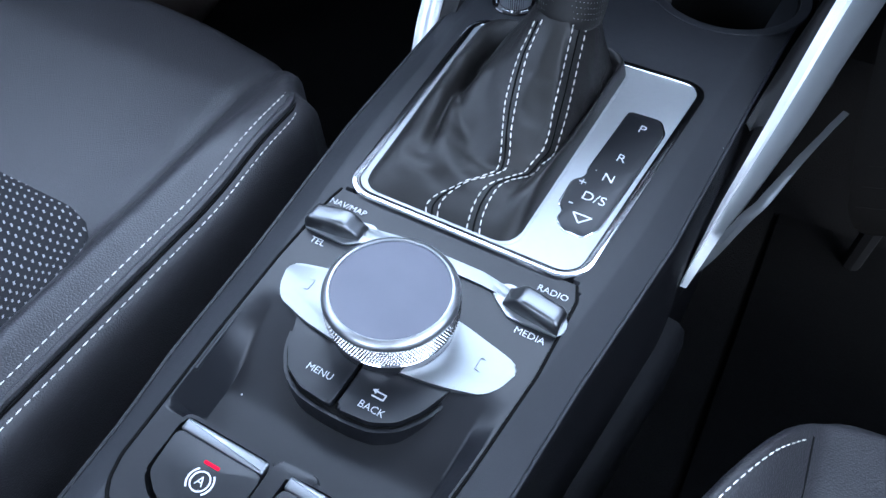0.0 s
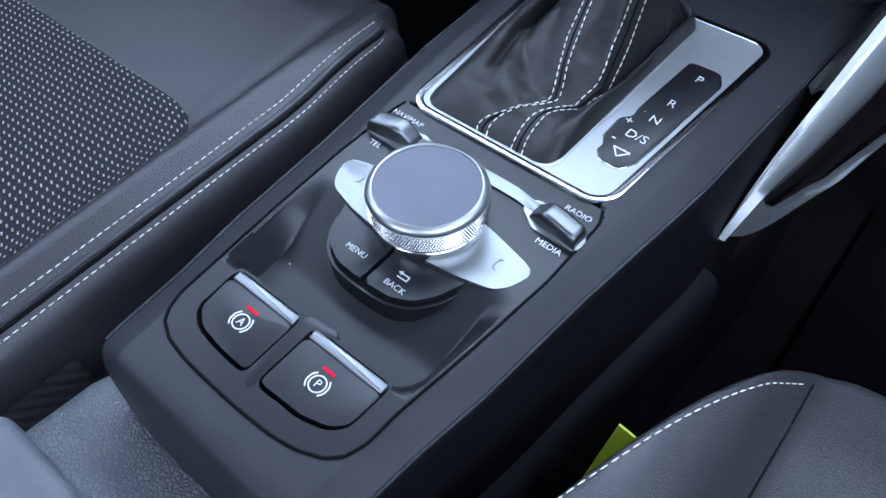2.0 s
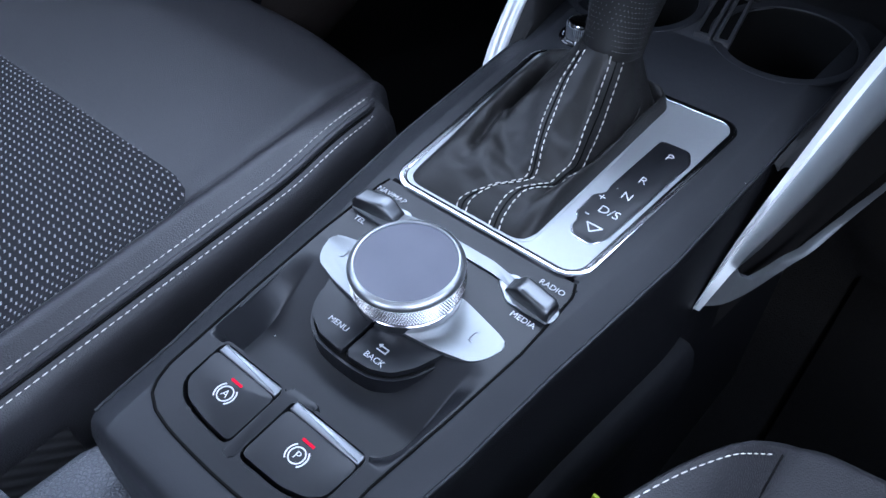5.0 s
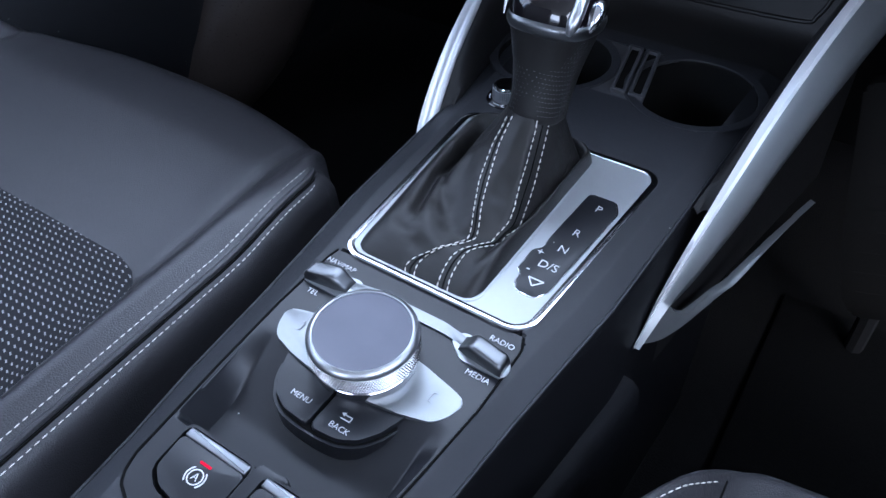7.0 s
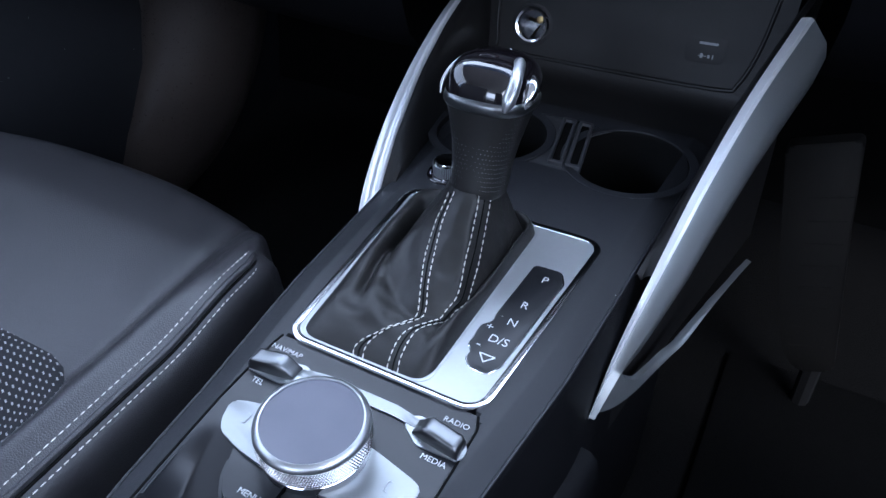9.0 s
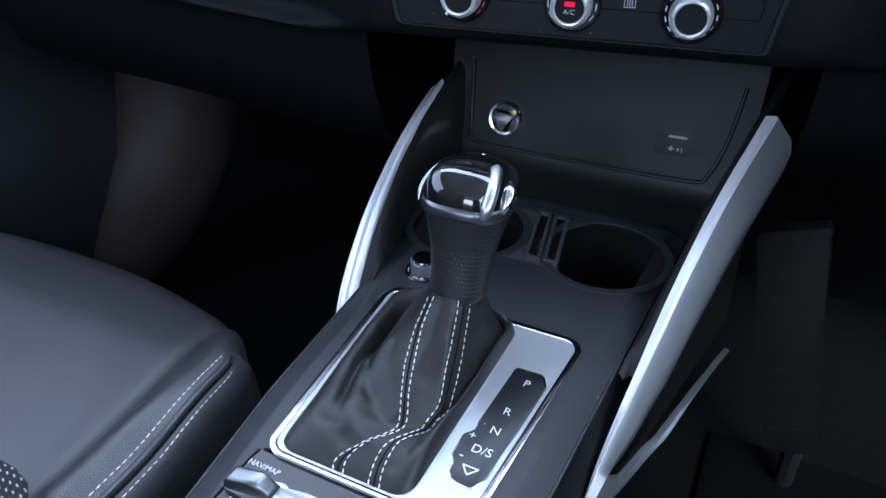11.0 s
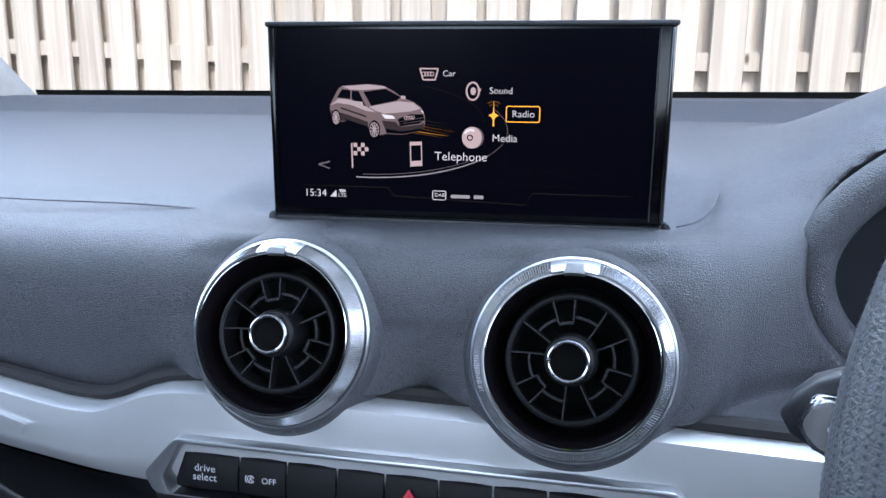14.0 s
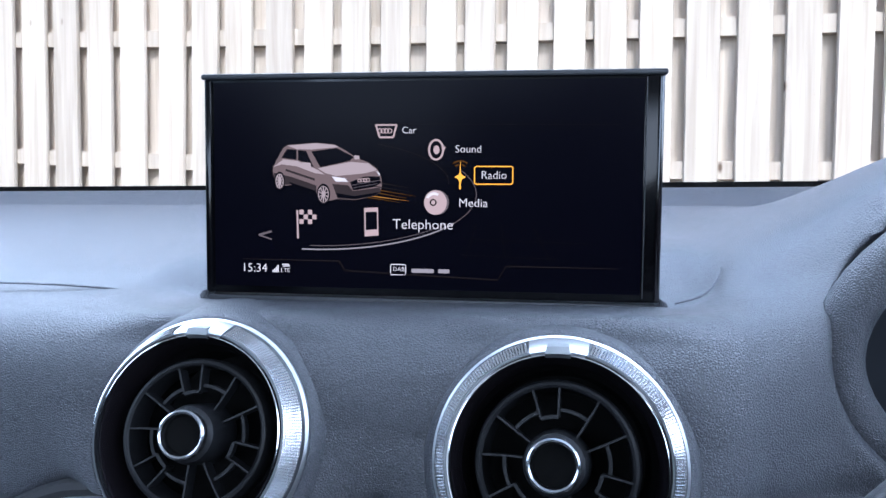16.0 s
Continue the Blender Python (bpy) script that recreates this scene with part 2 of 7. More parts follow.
LEATHER = mat("black_leather", (0.026, 0.0255, 0.028), 0.35, grain=("cells", 700), bump=0.34, depth=0.0003, spec=0.55, crevice=0.12)
LEATHER_FINE = mat("fine_black_leather", (0.010, 0.0095, 0.0092), 0.40, grain=("cells", 1500), bump=0.25, depth=0.0002, spec=0.38, dust=0.10)
ROCKER = mat("satin_chrome_rocker", (0.17, 0.175, 0.18), 0.34, 1.0, vary=0.04, rough_vary=0.03)
PYRAMID = mat("knurled_bright_metal", (0.78, 0.79, 0.81), 0.17, 1.0, vary=0.03, rough_vary=0.03)
# same metal as the knurling, darkened to paint the shade between its points
RING_BED = mat("knurl_gap_shade_metal", (0.12, 0.125, 0.13), 0.45, 1.0, vary=0.04)
RING = mat("knurled_satin_silver", (0.50, 0.515, 0.53), 0.36, 1.0, vary=0.04)
KNURL = mat("knurled_metal", (0.74, 0.74, 0.74), 0.17, 1.0, vary=0.05, rough_vary=0.03)
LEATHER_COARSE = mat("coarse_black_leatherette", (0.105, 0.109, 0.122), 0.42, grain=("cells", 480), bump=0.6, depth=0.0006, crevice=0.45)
LID = mat("fine_grained_lid", (0.085, 0.089, 0.100), 0.40, grain=("cells", 950), bump=0.4, depth=0.0003)
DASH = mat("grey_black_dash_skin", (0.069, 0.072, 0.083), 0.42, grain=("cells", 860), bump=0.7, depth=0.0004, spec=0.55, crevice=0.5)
CLOTH = cloth_mat("woven_dash_cloth")
RIB = rib_mat("ribbed_flank_cloth")
CARPET = mat("black_carpet", (0.008, 0.0078, 0.0077), 0.95, grain=("noise", 500), bump=0.8, depth=0.002, spec=0.08)
THREAD = mat("off_white_thread", (0.62, 0.60, 0.56), 0.7, vary=0.1)
WHITE = mat("white_print", (0.60, 0.61, 0.63), 0.6, vary=0.03)
GREY_PRINT = mat("grey_print", (0.30, 0.31, 0.33), 0.6, vary=0.03)
RED_LED = glow("red_led", (1.0, 0.012, 0.06), 0.55)
RED_PRINT = mat("red_print", (0.55, 0.05, 0.05), 0.5)
BLUE_PRINT = mat("blue_print", (0.08, 0.2, 0.5), 0.5)
LIME = mat("lime_card", (0.42, 0.55, 0.02), 0.6, vary=0.06)
TOUCH = mat("grey_touch_pad", (0.088, 0.090, 0.115), 0.42, vary=0.12, rough_vary=0.02, spec=0.3)
GLASS = glass_mat("windscreen_glass")
WOOD = wood_mat("weathered_fence_wood")
ROOF = mat("pale_headlining", (0.45, 0.44, 0.42), 0.9, grain=("noise", 900), bump=0.2, depth=0.001)
EARTH = mat("gravel_and_soil", (0.20, 0.18, 0.15), 0.95, grain=("noise", 60), bump=0.8, depth=0.02, vary=0.3, vscale=8)
RED_GLOW = mat("red_hazard_print", (0.75, 0.06, 0.10), 0.4)
BRASS = mat("brass", (0.6, 0.45, 0.2), 0.3, 1.0)
BLADE = mat("grey_black_blade", (0.0095, 0.0098, 0.011), 0.5, spec=0.25)
CUBBY = mat("dark_cubby_plastic", (0.012, 0.0115, 0.0115), 0.46, grain=("noise", 2200), bump=0.2, depth=0.0003, spec=0.3)
PANEL_SHEEN = mat("polished_black_plastic", (0.018, 0.018, 0.019), 0.36, spec=0.4)
SCREEN_GLOSS = mat("display_housing_black", (0.0018, 0.0018, 0.0024), 0.12, vary=0.02, rough_vary=0.03, spec=0.16)
MAT = mat("black_mat_pile", (0.0045, 0.0045, 0.0045), 0.95, grain=("noise", 500), bump=0.8, depth=0.002, spec=0.08)
SCREEN_BG = mat("display_glass", (0.0019, 0.0018, 0.0040), 0.20, vary=0.02, rough_vary=0.02, spec=0.02)
LCD_WHITE = glow("display_white", (1.0, 0.86, 0.84), 0.42)
LCD_ROSE = glow("display_rose", (1.0, 0.68, 0.62), 0.28)
LCD_CAR = glow("display_car_silver", (0.85, 0.56, 0.52), 0.11)
LCD_CAR_LIGHT = glow("display_car_pale", (0.95, 0.70, 0.66), 0.24)
LCD_CAR_DARK = glow("display_car_shade", (0.62, 0.43, 0.43), 0.030)
LCD_PALE = glow("display_pale_line", (0.9, 0.75, 0.75), 0.2)
LCD_DIM = glow("display_dim_line", (0.6, 0.45, 0.45), 0.12)
LCD_FAINT = glow("display_faint_line", (0.6, 0.42, 0.42), 0.014)
LCD_TRACE = glow("display_trace_line", (0.6, 0.45, 0.5), 0.005)
LCD_AMBER_MID = glow("display_mid_amber", (1.0, 0.40, 0.06), 0.22)
LCD_AMBER = glow("display_amber", (1.0, 0.42, 0.04), 0.65)
LCD_AMBER_DIM = glow("display_dim_amber", (1.0, 0.38, 0.05), 0.05)
GAUGE = mat("smoked_gauge_glass", (0.02, 0.022, 0.026), 0.15)
LEATHER_PERF = mat("perforated_wheel_leather", (0.050, 0.053, 0.060), 0.5, grain=("cells", 700), bump=0.3, depth=0.0004)
PEDAL = mat("worn_pedal_rubber", (0.007, 0.0066, 0.006), 0.7, vary=0.3, vscale=40, spec=0.2)
SWITCH = mat("grey_switch_face", (0.13, 0.13, 0.128), 0.45)
PLASTIC_SHEEN = mat("smooth_dark_plastic", (0.044, 0.036, 0.032), 0.30)

from mathutils.bvhtree import BVHTree

# ---- geometry helpers ----
C, ZC = 0.008, 0.449      # the car's centre line and the console's top


def base(o):
    return base(o.parent) @ o.matrix_parent_inverse @ o.matrix_basis if o.parent else o.matrix_basis


def thing(name, loc, label, category, group="", kind=""):
    e = new(name)
    e.location = loc
    e.empty_display_size = 0.02
    return tagged(e, label, category, group, kind)


def part(name, bm, material, parent=None, label="", kind="", sharp=38):
    me = bpy.data.meshes.new(name)
    bmesh.ops.recalc_face_normals(bm, faces=bm.faces[:])
    bm.to_mesh(me)
    bm.free()
    me.materials.append(material)
    me.polygons.foreach_set("use_smooth", [True] * len(me.polygons))
    me.set_sharp_from_angle(angle=radians(sharp))
    ob = new(name, me)
    if parent:
        ob.parent = parent
        ob.matrix_parent_inverse = base(parent).inverted()
    return tagged(ob, label, kind=kind)


def box(x0, x1, y0, y1, z0, z1, bev=0.0, seg=2):
    bm = bmesh.new()
    bmesh.ops.create_cube(bm, size=1, matrix=Matrix.Translation(((x0 + x1) / 2, (y0 + y1) / 2, (z0 + z1) / 2)) @
                          Matrix.Diagonal((x1 - x0, y1 - y0, z1 - z0, 1)))
    if bev:
        bmesh.ops.bevel(bm, geom=bm.edges[:], offset=bev, segments=seg, profile=0.6, affect="EDGES")
    return bm


def prism(pts, a, b, bev=0.0, seg=3, axis="z", both=False):
    """A polygon drawn out from a to b; its rim at b (and at a: both) is rounded. axis z: points x, y; axis y: points x, z."""
    bm = bmesh.new()
    put = (lambda p, h: (p[0], p[1], h)) if axis == "z" else (lambda p, h: (p[0], h, p[1]))
    if axis == "x":
        put = lambda p, h: (h, p[0], p[1])
    lo = [bm.verts.new(put(p, a)) for p in pts]
    hi = [bm.verts.new(put(p, b)) for p in pts]
    n = len(pts)
    bm.faces.new(lo[::-1])
    bm.faces.new(hi)
    for i in range(n):
        bm.faces.new((lo[i], lo[(i + 1) % n], hi[(i + 1) % n], hi[i]))
    if bev:
        rim = {hi[i] for i in range(n)} | ({lo[i] for i in range(n)} if both else set())
        top, bot = set(hi), set(lo)
        edges = [e for e in bm.edges if (e.verts[0] in top and e.verts[1] in top) or (both and e.verts[0] in bot and e.verts[1] in bot)]
        bmesh.ops.bevel(bm, geom=edges, offset=bev, segments=seg, profile=0.5, affect="EDGES")
    return bm


def rounded(x0, x1, y0, y1, r, n=6):
    """The outline of a rectangle with round corners."""
    out = []
    for cx, cy, s in ((x1 - r, y1 - r, 0), (x0 + r, y1 - r, 90), (x0 + r, y0 + r, 180), (x1 - r, y0 + r, 270)):
        out += [(cx + r * math.cos(radians(s + 90 * i / n)), cy + r * math.sin(radians(s + 90 * i / n))) for i in range(n + 1)]
    return out


def soften(pts, r, n=5):
    """A closed outline with its corners rounded by about r."""
    out = []
    m = len(pts)
    for i in range(m):
        p, a, b = Vector(pts[i]), Vector(pts[i - 1]), Vector(pts[(i + 1) % m])
        d = min(r, (a - p).length * 0.45, (b - p).length * 0.45)
        s, e = p + (a - p).normalized() * d, p + (b - p).normalized() * d
        for k in range(n + 1):
            t = k / n
            out.append(tuple((1 - t) ** 2 * s + 2 * t * (1 - t) * p + t * t * e))
    return out


def ring_prism(outer, inner, a, b, axis="z", bev=0.0):
    """A flat frame between two outlines with equal numbers of points."""
    bm = bmesh.new()
    put = (lambda p, h: (p[0], p[1], h)) if axis == "z" else (lambda p, h: (p[0], h, p[1]))
    n = len(outer)
    rows = [[bm.verts.new(put(p, h)) for p in o] for o, h in ((outer, a), (outer, b), (inner, b), (inner, a))]
    for k in range(4):
        u, v = rows[k], rows[(k + 1) % 4]
        for i in range(n):
            bm.faces.new((u[i], u[(i + 1) % n], v[(i + 1) % n], v[i]))
    if bev:
        keep = set(rows[1]) | set(rows[2])
        edges = [e for e in bm.edges if (e.verts[0] in set(rows[1]) and e.verts[1] in set(rows[1])) or
                 (e.verts[0] in set(rows[2]) and e.verts[1] in set(rows[2]))]
        bmesh.ops.bevel(bm, geom=edges, offset=bev, segments=2, profile=0.5, affect="EDGES")
    return bm


def frame_axes(d):
    d = Vector(d).normalized()
    q = d.to_track_quat("Z", "Y").to_matrix()
    return q


def lathe(profile, at, d=(0, 0, 1), seg=48, closed=False):
    """Profile points (radius, height) turned round the axis d through at."""
    q, at, bm = frame_axes(d), Vector(at), bmesh.new()
    rows = []
    for r, h in profile:
        if r < 1e-6:
            rows.append([bm.verts.new(at + q @ Vector((0, 0, h)))])
        else:
            rows.append([bm.verts.new(at + q @ Vector((r * math.cos(2 * math.pi * i / seg), r * math.sin(2 * math.pi * i / seg), h))) for i in range(seg)])
    pairs = list(zip(rows, rows[1:])) + ([(rows[-1], rows[0])] if closed else [])
    for u, v in pairs:
        for i in range(seg):
            j = (i + 1) % seg
            f = [u[i % len(u)], u[j % len(u)], v[j % len(v)], v[i % len(v)]]
            f = list(dict.fromkeys(f))
            if len(f) > 2:
                bm.faces.new(f)
    return bm


def skin(rows, wrap=False, cap=False, bm=None):
    """Faces between rows of points."""
    bm = bm or bmesh.new()
    vs = [[bm.verts.new(p) for p in row] for row in rows]
    for u, v in zip(vs, vs[1:]):
        n = len(u)
        for i in range(n if wrap else n - 1):
            bm.faces.new((u[i], u[(i + 1) % n], v[(i + 1) % n], v[i]))
    if cap and wrap:
        bm.faces.new(vs[0][::-1])
        bm.faces.new(vs[-1])
    return bm


def smooth_path(pts, step):
    """Points at even steps along a Catmull-Rom curve through pts."""
    p = [Vector(q) for q in pts]
    p = [2 * p[0] - p[1]] + p + [2 * p[-1] - p[-2]]
    fine = []
    for i in range(1, len(p) - 2):
        a, b, c, d = p[i - 1:i + 3]
        for k in range(24):
            t = k / 24
            fine.append(0.5 * ((2 * b) + (c - a) * t + (2 * a - 5 * b + 4 * c - d) * t * t + (3 * b - a - 3 * c + d) * t ** 3))
    fine.append(p[-2])
    out, left = [fine[0]], step
    for a, b in zip(fine, fine[1:]):
        seg = (b - a).length
        while seg >= left and seg > 0:
            a = a + (b - a) * (left / seg)
            out.append(a)
            seg -= left
            left = step
        left -= seg
    return out


def tube(pts, r, seg=8, cap=True, bm=None):
    """A round bar along points; r: one radius or one for each."""
    p = [Vector(q) for q in pts]
    rows, up = [], None
    for i, q in enumerate(p):
        d = (p[min(i + 1, len(p) - 1)] - p[max(i - 1, 0)]).normalized()
        if up is None:
            up = d.orthogonal().normalized()
        up = (up - d * up.dot(d)).normalized()
        side = d.cross(up)
        rr = r[i] if isinstance(r, (list, tuple)) else r
        rows.append([q + rr * (math.cos(2 * math.pi * k / seg) * up + math.sin(2 * math.pi * k / seg) * side) for k in range(seg)])
    return skin(rows, True, cap, bm)


def stitches(pts, length=0.0042, gap=0.0016, r=0.00055):
    """Thread stitches one after another along a line."""
    bm = bmesh.new()
    line = smooth_path(pts, (length + gap) / 6)
    take = max(2, round(6 * length / (length + gap)))
    for i in range(0, len(line) - take, 6):
        run = line[i:i + take + 1]
        tube([run[0], run[len(run) // 2], run[-1]], [r * 0.55, r, r * 0.55], 6, True, bm)
    return bm


def words(name, body, size, at, material, parent, facing="up", turn=0.0, align="CENTER", thick=0.00012, label=""):
    """Raised lettering: facing up (reads along +x, top to +y) or facing back (reads along +x, top to +z, seen from -y)."""
    cu = bpy.data.curves.new(name, "FONT")
    cu.body, cu.size, cu.extrude = body, size, thick
    cu.align_x, cu.align_y = align, "CENTER"
    cu.resolution_u, cu.offset = 3, -0.010 * size
    tmp = bpy.data.objects.new(name, cu)
    me = bpy.data.meshes.new_from_object(tmp)
    bpy.data.objects.remove(tmp)
    m = pose(*at, 90 if facing == "back" else 0, 0, 0) @ pose(0, 0, 0, 0, 0, turn)
    me.transform(m)
    me.materials.clear()
    me.materials.append(material)
    me.name = name
    ob = new(name, me)
    ob.parent = parent
    ob.matrix_parent_inverse = base(parent).inverted()
    return tagged(ob, label)


def arc_band(cx, cy, r, w, a0, a1, n=16):
    """An outline of a flat band along a circle, from a0 to a1 degrees."""
    o = [(cx + (r + w / 2) * math.cos(radians(a0 + (a1 - a0) * i / n)), cy + (r + w / 2) * math.sin(radians(a0 + (a1 - a0) * i / n))) for i in range(n + 1)]
    i_ = [(cx + (r - w / 2) * math.cos(radians(a0 + (a1 - a0) * i / n)), cy + (r - w / 2) * math.sin(radians(a0 + (a1 - a0) * i / n))) for i in range(n, -1, -1)]
    return o + i_


def flats(polys, h, thick=0.0002, axis="z"):
    """Thin flat marks in one mesh."""
    bm = bmesh.new()
    for pts in polys:
        a, b = (h, h + thick) if axis == "z" else (h, h - thick)
        put = (lambda p, q: (p[0], p[1], q)) if axis == "z" else (lambda p, q: (p[0], q, p[1]))
        lo, hi = [bm.verts.new(put(p, a)) for p in pts], [bm.verts.new(put(p, b)) for p in pts]
        bm.faces.new(hi if axis == "z" else hi[::-1])
        n = len(pts)
        for i in range(n):
            bm.faces.new((lo[i], lo[(i + 1) % n], hi[(i + 1) % n], hi[i]))
    return bm


def line_band(a, b, w):
    a, b = Vector(a), Vector(b)
    s = (b - a).orthogonal().normalized() * w / 2
    return [tuple(a - s), tuple(b - s), tuple(b + s), tuple(a + s)]


def step(a, b, v):
    t = min(1.0, max(0.0, (v - a) / (b - a)))
    return t * t * (3 - 2 * t)


def interp(v, xs, ys):
    return float(np.interp(v, xs, ys))

# ---- centre console ----
def half_width(y):
    return interp(y, (-0.0912, -0.0905, -0.0890, -0.0865, -0.0825, -0.0750, -0.04, -0.007, 0.05, 0.135, 0.23, 0.40),
                  (0.018, 0.036, 0.0505, 0.0570, 0.0595, 0.0608, 0.0635, 0.068, 0.0725, 0.082, 0.0865, 0.096))


SEAM_Y = (-0.0675, -0.0672, -0.0665, -0.0650, -0.0610, -0.0560, -0.0480, -0.0340, 0.004, 0.047, 0.085, 0.0925)
SEAM_L = (0.000, -0.012, -0.0205, -0.0300, -0.0380, -0.0415, -0.0440, -0.0450, -0.048, -0.0505, -0.0505, -0.0495)
SEAM_R = (0.013, 0.024, 0.0315, 0.0400, 0.0500, 0.0550, 0.0577, 0.0582, 0.0625, 0.0665, 0.0665, 0.0635)


def seam_left(y):
    return interp(y, SEAM_Y, SEAM_L)


def seam_right(y):
    return interp(y, SEAM_Y, SEAM_R)


PLATE_Y0, PLATE_Y1 = 0.0915, 0.2415


def plate_x(y, side):
    k = (y - PLATE_Y0) / (PLATE_Y1 - PLATE_Y0)
    return -0.0488 - 0.0102 * k if side < 0 else 0.0648 + 0.0108 * k


console = thing("centre_console", (C, 0.1, 0.0), "matt black plastic centre console between the two front seats", "centre console")


CUPS = ((-0.0440, 0.3330), (0.0580, 0.3400))      # centres of the cup holders


def console_shell():
    ys = sorted(set([-0.0912, -0.0905, -0.0895, -0.0880, -0.0865, -0.0850, -0.0835, -0.0820, -0.0790, -0.0750] + list(np.linspace(-0.07, 0.30, 75)) + list(np.linspace(0.30, 0.39, 30))))
    rows = []
    for y in ys:
        hw = half_width(y)
        tail = interp(y, (-0.0912, -0.0905, -0.0895, -0.0880, -0.0865, -0.0850, -0.0835, -0.0815, -0.0790), (0.0480, 0.0360, 0.0250, 0.0140, 0.0075, 0.0036, 0.0014, 0.0003, 0.0))
        row = []
        wide = 0.010 + 0.014 * step(-0.05, 0.2, y)
        sec = [(-1, -wide, -0.44), (-1, -wide, -0.145), (-1, -wide * 0.75, -0.085), (-1, -0.0048, -0.030), (-1, -0.0024, -0.0105), (-1, -0.0018, -0.0075), (-1, -0.0008, -0.0056), (-1, 0.0006, -0.0046),
               (-1, 0.0105, -0.0010), (-1, 0.0118, -0.0004), (-1, 0.0130, 0)]
        fit = min(1.0, hw / 0.05)
        sec = [(s, dx * fit if dx > 0 else dx, dz) for s, dx, dz in sec]
        for s, dx, dz in sec:
            row.append((C - hw + dx, y, ZC + dz - tail))
        n = 46
        for i in range(1, n):
            x = C + (hw - 0.0130 * fit) * (2 * i / n - 1)
            z = ZC
            rim = 0.0028 if y > -0.036 else 0.008
            if -0.058 < y < 0.0905 and seam_left(y) + rim < x < seam_right(y) - rim:
                z -= 0.035
            if PLATE_Y0 + 0.005 < y < PLATE_Y1 - 0.004 and plate_x(y, -1) + 0.006 < x < plate_x(y, 1) - 0.006 and not (min(y - PLATE_Y0, PLATE_Y1 - y) < 0.013 and min(x - plate_x(y, -1), plate_x(y, 1) - x) < 0.013):
                z -= 0.03
            if any(math.hypot(x - cx, y - cy) < 0.0432 for cx, cy in CUPS) or (-0.040 < x < 0.060 and 0.3065 < y < 0.374):
                z -= 0.075
            row.append((x, y, z - tail))
        for s, dx, dz in sec[::-1]:          # the driver's flank falls more steeply
            row.append((C + hw - (dx if dx > -0.006 else max(dx, -0.0095 + 0.0055 * step(0.14, 0.20, y))), y, ZC + dz - tail))
        rows.append(row)
    top = skin([r[6:-6] for r in rows])
    return top, [skin([r[:7] for r in rows]), skin([r[-7:] for r in rows])]


shell, flanks = console_shell()
part("body", shell, PLASTIC, console, sharp=50)
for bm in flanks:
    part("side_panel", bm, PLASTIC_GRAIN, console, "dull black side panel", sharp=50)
for s in (-1, 1):                            # crisp outer edge of the upper shell
    line = [(C + s * (half_width(y) + 0.0006), y, ZC - 0.0050) for y in np.linspace(-0.080, 0.385, 120)]
    part("shell_edge", tube(line, 0.0009, 6), PLASTIC, console)

# lower grained flank strips along the foot of the console
for s in (-1, 1):
    rows = []
    for y in np.linspace(-0.076, 0.156 if s > 0 else 0.26, 36):
        x = C + s * (half_width(max(y, -0.07)) + (0.0095 if s > 0 else 0.010 + 0.014 * step(-0.05, 0.2, y)))
        rows.append([(x - s * 0.002, y, 0.372), (x + s * 0.004, y, 0.371), (x + s * 0.0085, y, 0.366), (x + s * 0.0105, y, 0.355), (x + s * 0.011, y, 0.338), (x + s * 0.010, y, 0.33),
                     (x - s * 0.004, y, 0.329)])
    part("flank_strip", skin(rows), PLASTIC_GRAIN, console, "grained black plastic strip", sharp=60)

# fine panel gap round the switch panel
gap = [(seam_left(y), y, ZC + 0.0003) for y in np.concatenate([np.linspace(0.0925, -0.045, 40), np.linspace(-0.0465, -0.0675, 40)])] + [(seam_right(y), y, ZC + 0.0003) for y in np.concatenate([np.linspace(-0.0675, -0.0465, 40), np.linspace(-0.045, 0.0925, 40)])]
part("panel_gap", tube(smooth_path(gap, 0.002), 0.0007, 6), VOID, console, "thin dark panel gap")


# ---- switch panel with its scooped recess ----
BTN = {"a": (-0.0335, 0.0025), "p": (0.0105, 0.0490)}


def slope(a, b, v):
    """A straight ramp from 0 at a to 1 at b."""
    return min(1.0, max(0.0, (v - a) / (b - a)))


def scoop(x, y):
    """How far the switch panel is sunk at x, y."""
    d = 0.0
    l, r = seam_left(y), seam_right(y)
    along = step(0.034, -0.008, y)
    if y > -0.0275:
        inside = slope(l + 0.0015, l + 0.0105, x) * slope(r - 0.0015, r - 0.0095, x)
        end = slope(-0.0275, -0.0225 + 0.014 * step(0.042, 0.058, x), y)
        d = 0.0150 * along * inside * end
    return d


panel = thing("switch_panel", (C, 0.0, ZC), "matt black switch panel with a scooped recess, set into the console", "control panel")
rows = []
for y in np.concatenate([np.linspace(-0.0675, -0.0650, 10), np.linspace(-0.0645, -0.023, 72), np.linspace(-0.0225, 0.0925, 100)]):
    l, r = seam_left(y) + 0.0007, seam_right(y) - 0.0007
    row = [(l, y, ZC - 0.004)]
    for i in range(131):
        x = l + (r - l) * i / 130
        row.append((x, y, ZC + 0.0003 - scoop(x, y)))
    row.append((r, y, ZC - 0.004))
    rows.append(row)
WELLS = {"a": soften([(-0.0345, -0.0262), (0.0033, -0.0262), (0.0040, -0.0575), (-0.0110, -0.0572), (-0.0260, -0.0552), (-0.0335, -0.0490)], 0.0045),
         "p": soften([(0.0098, -0.0262), (0.0500, -0.0262), (0.0490, -0.0480), (0.0440, -0.0535), (0.0330, -0.0568), (0.0100, -0.0575)], 0.0045)}


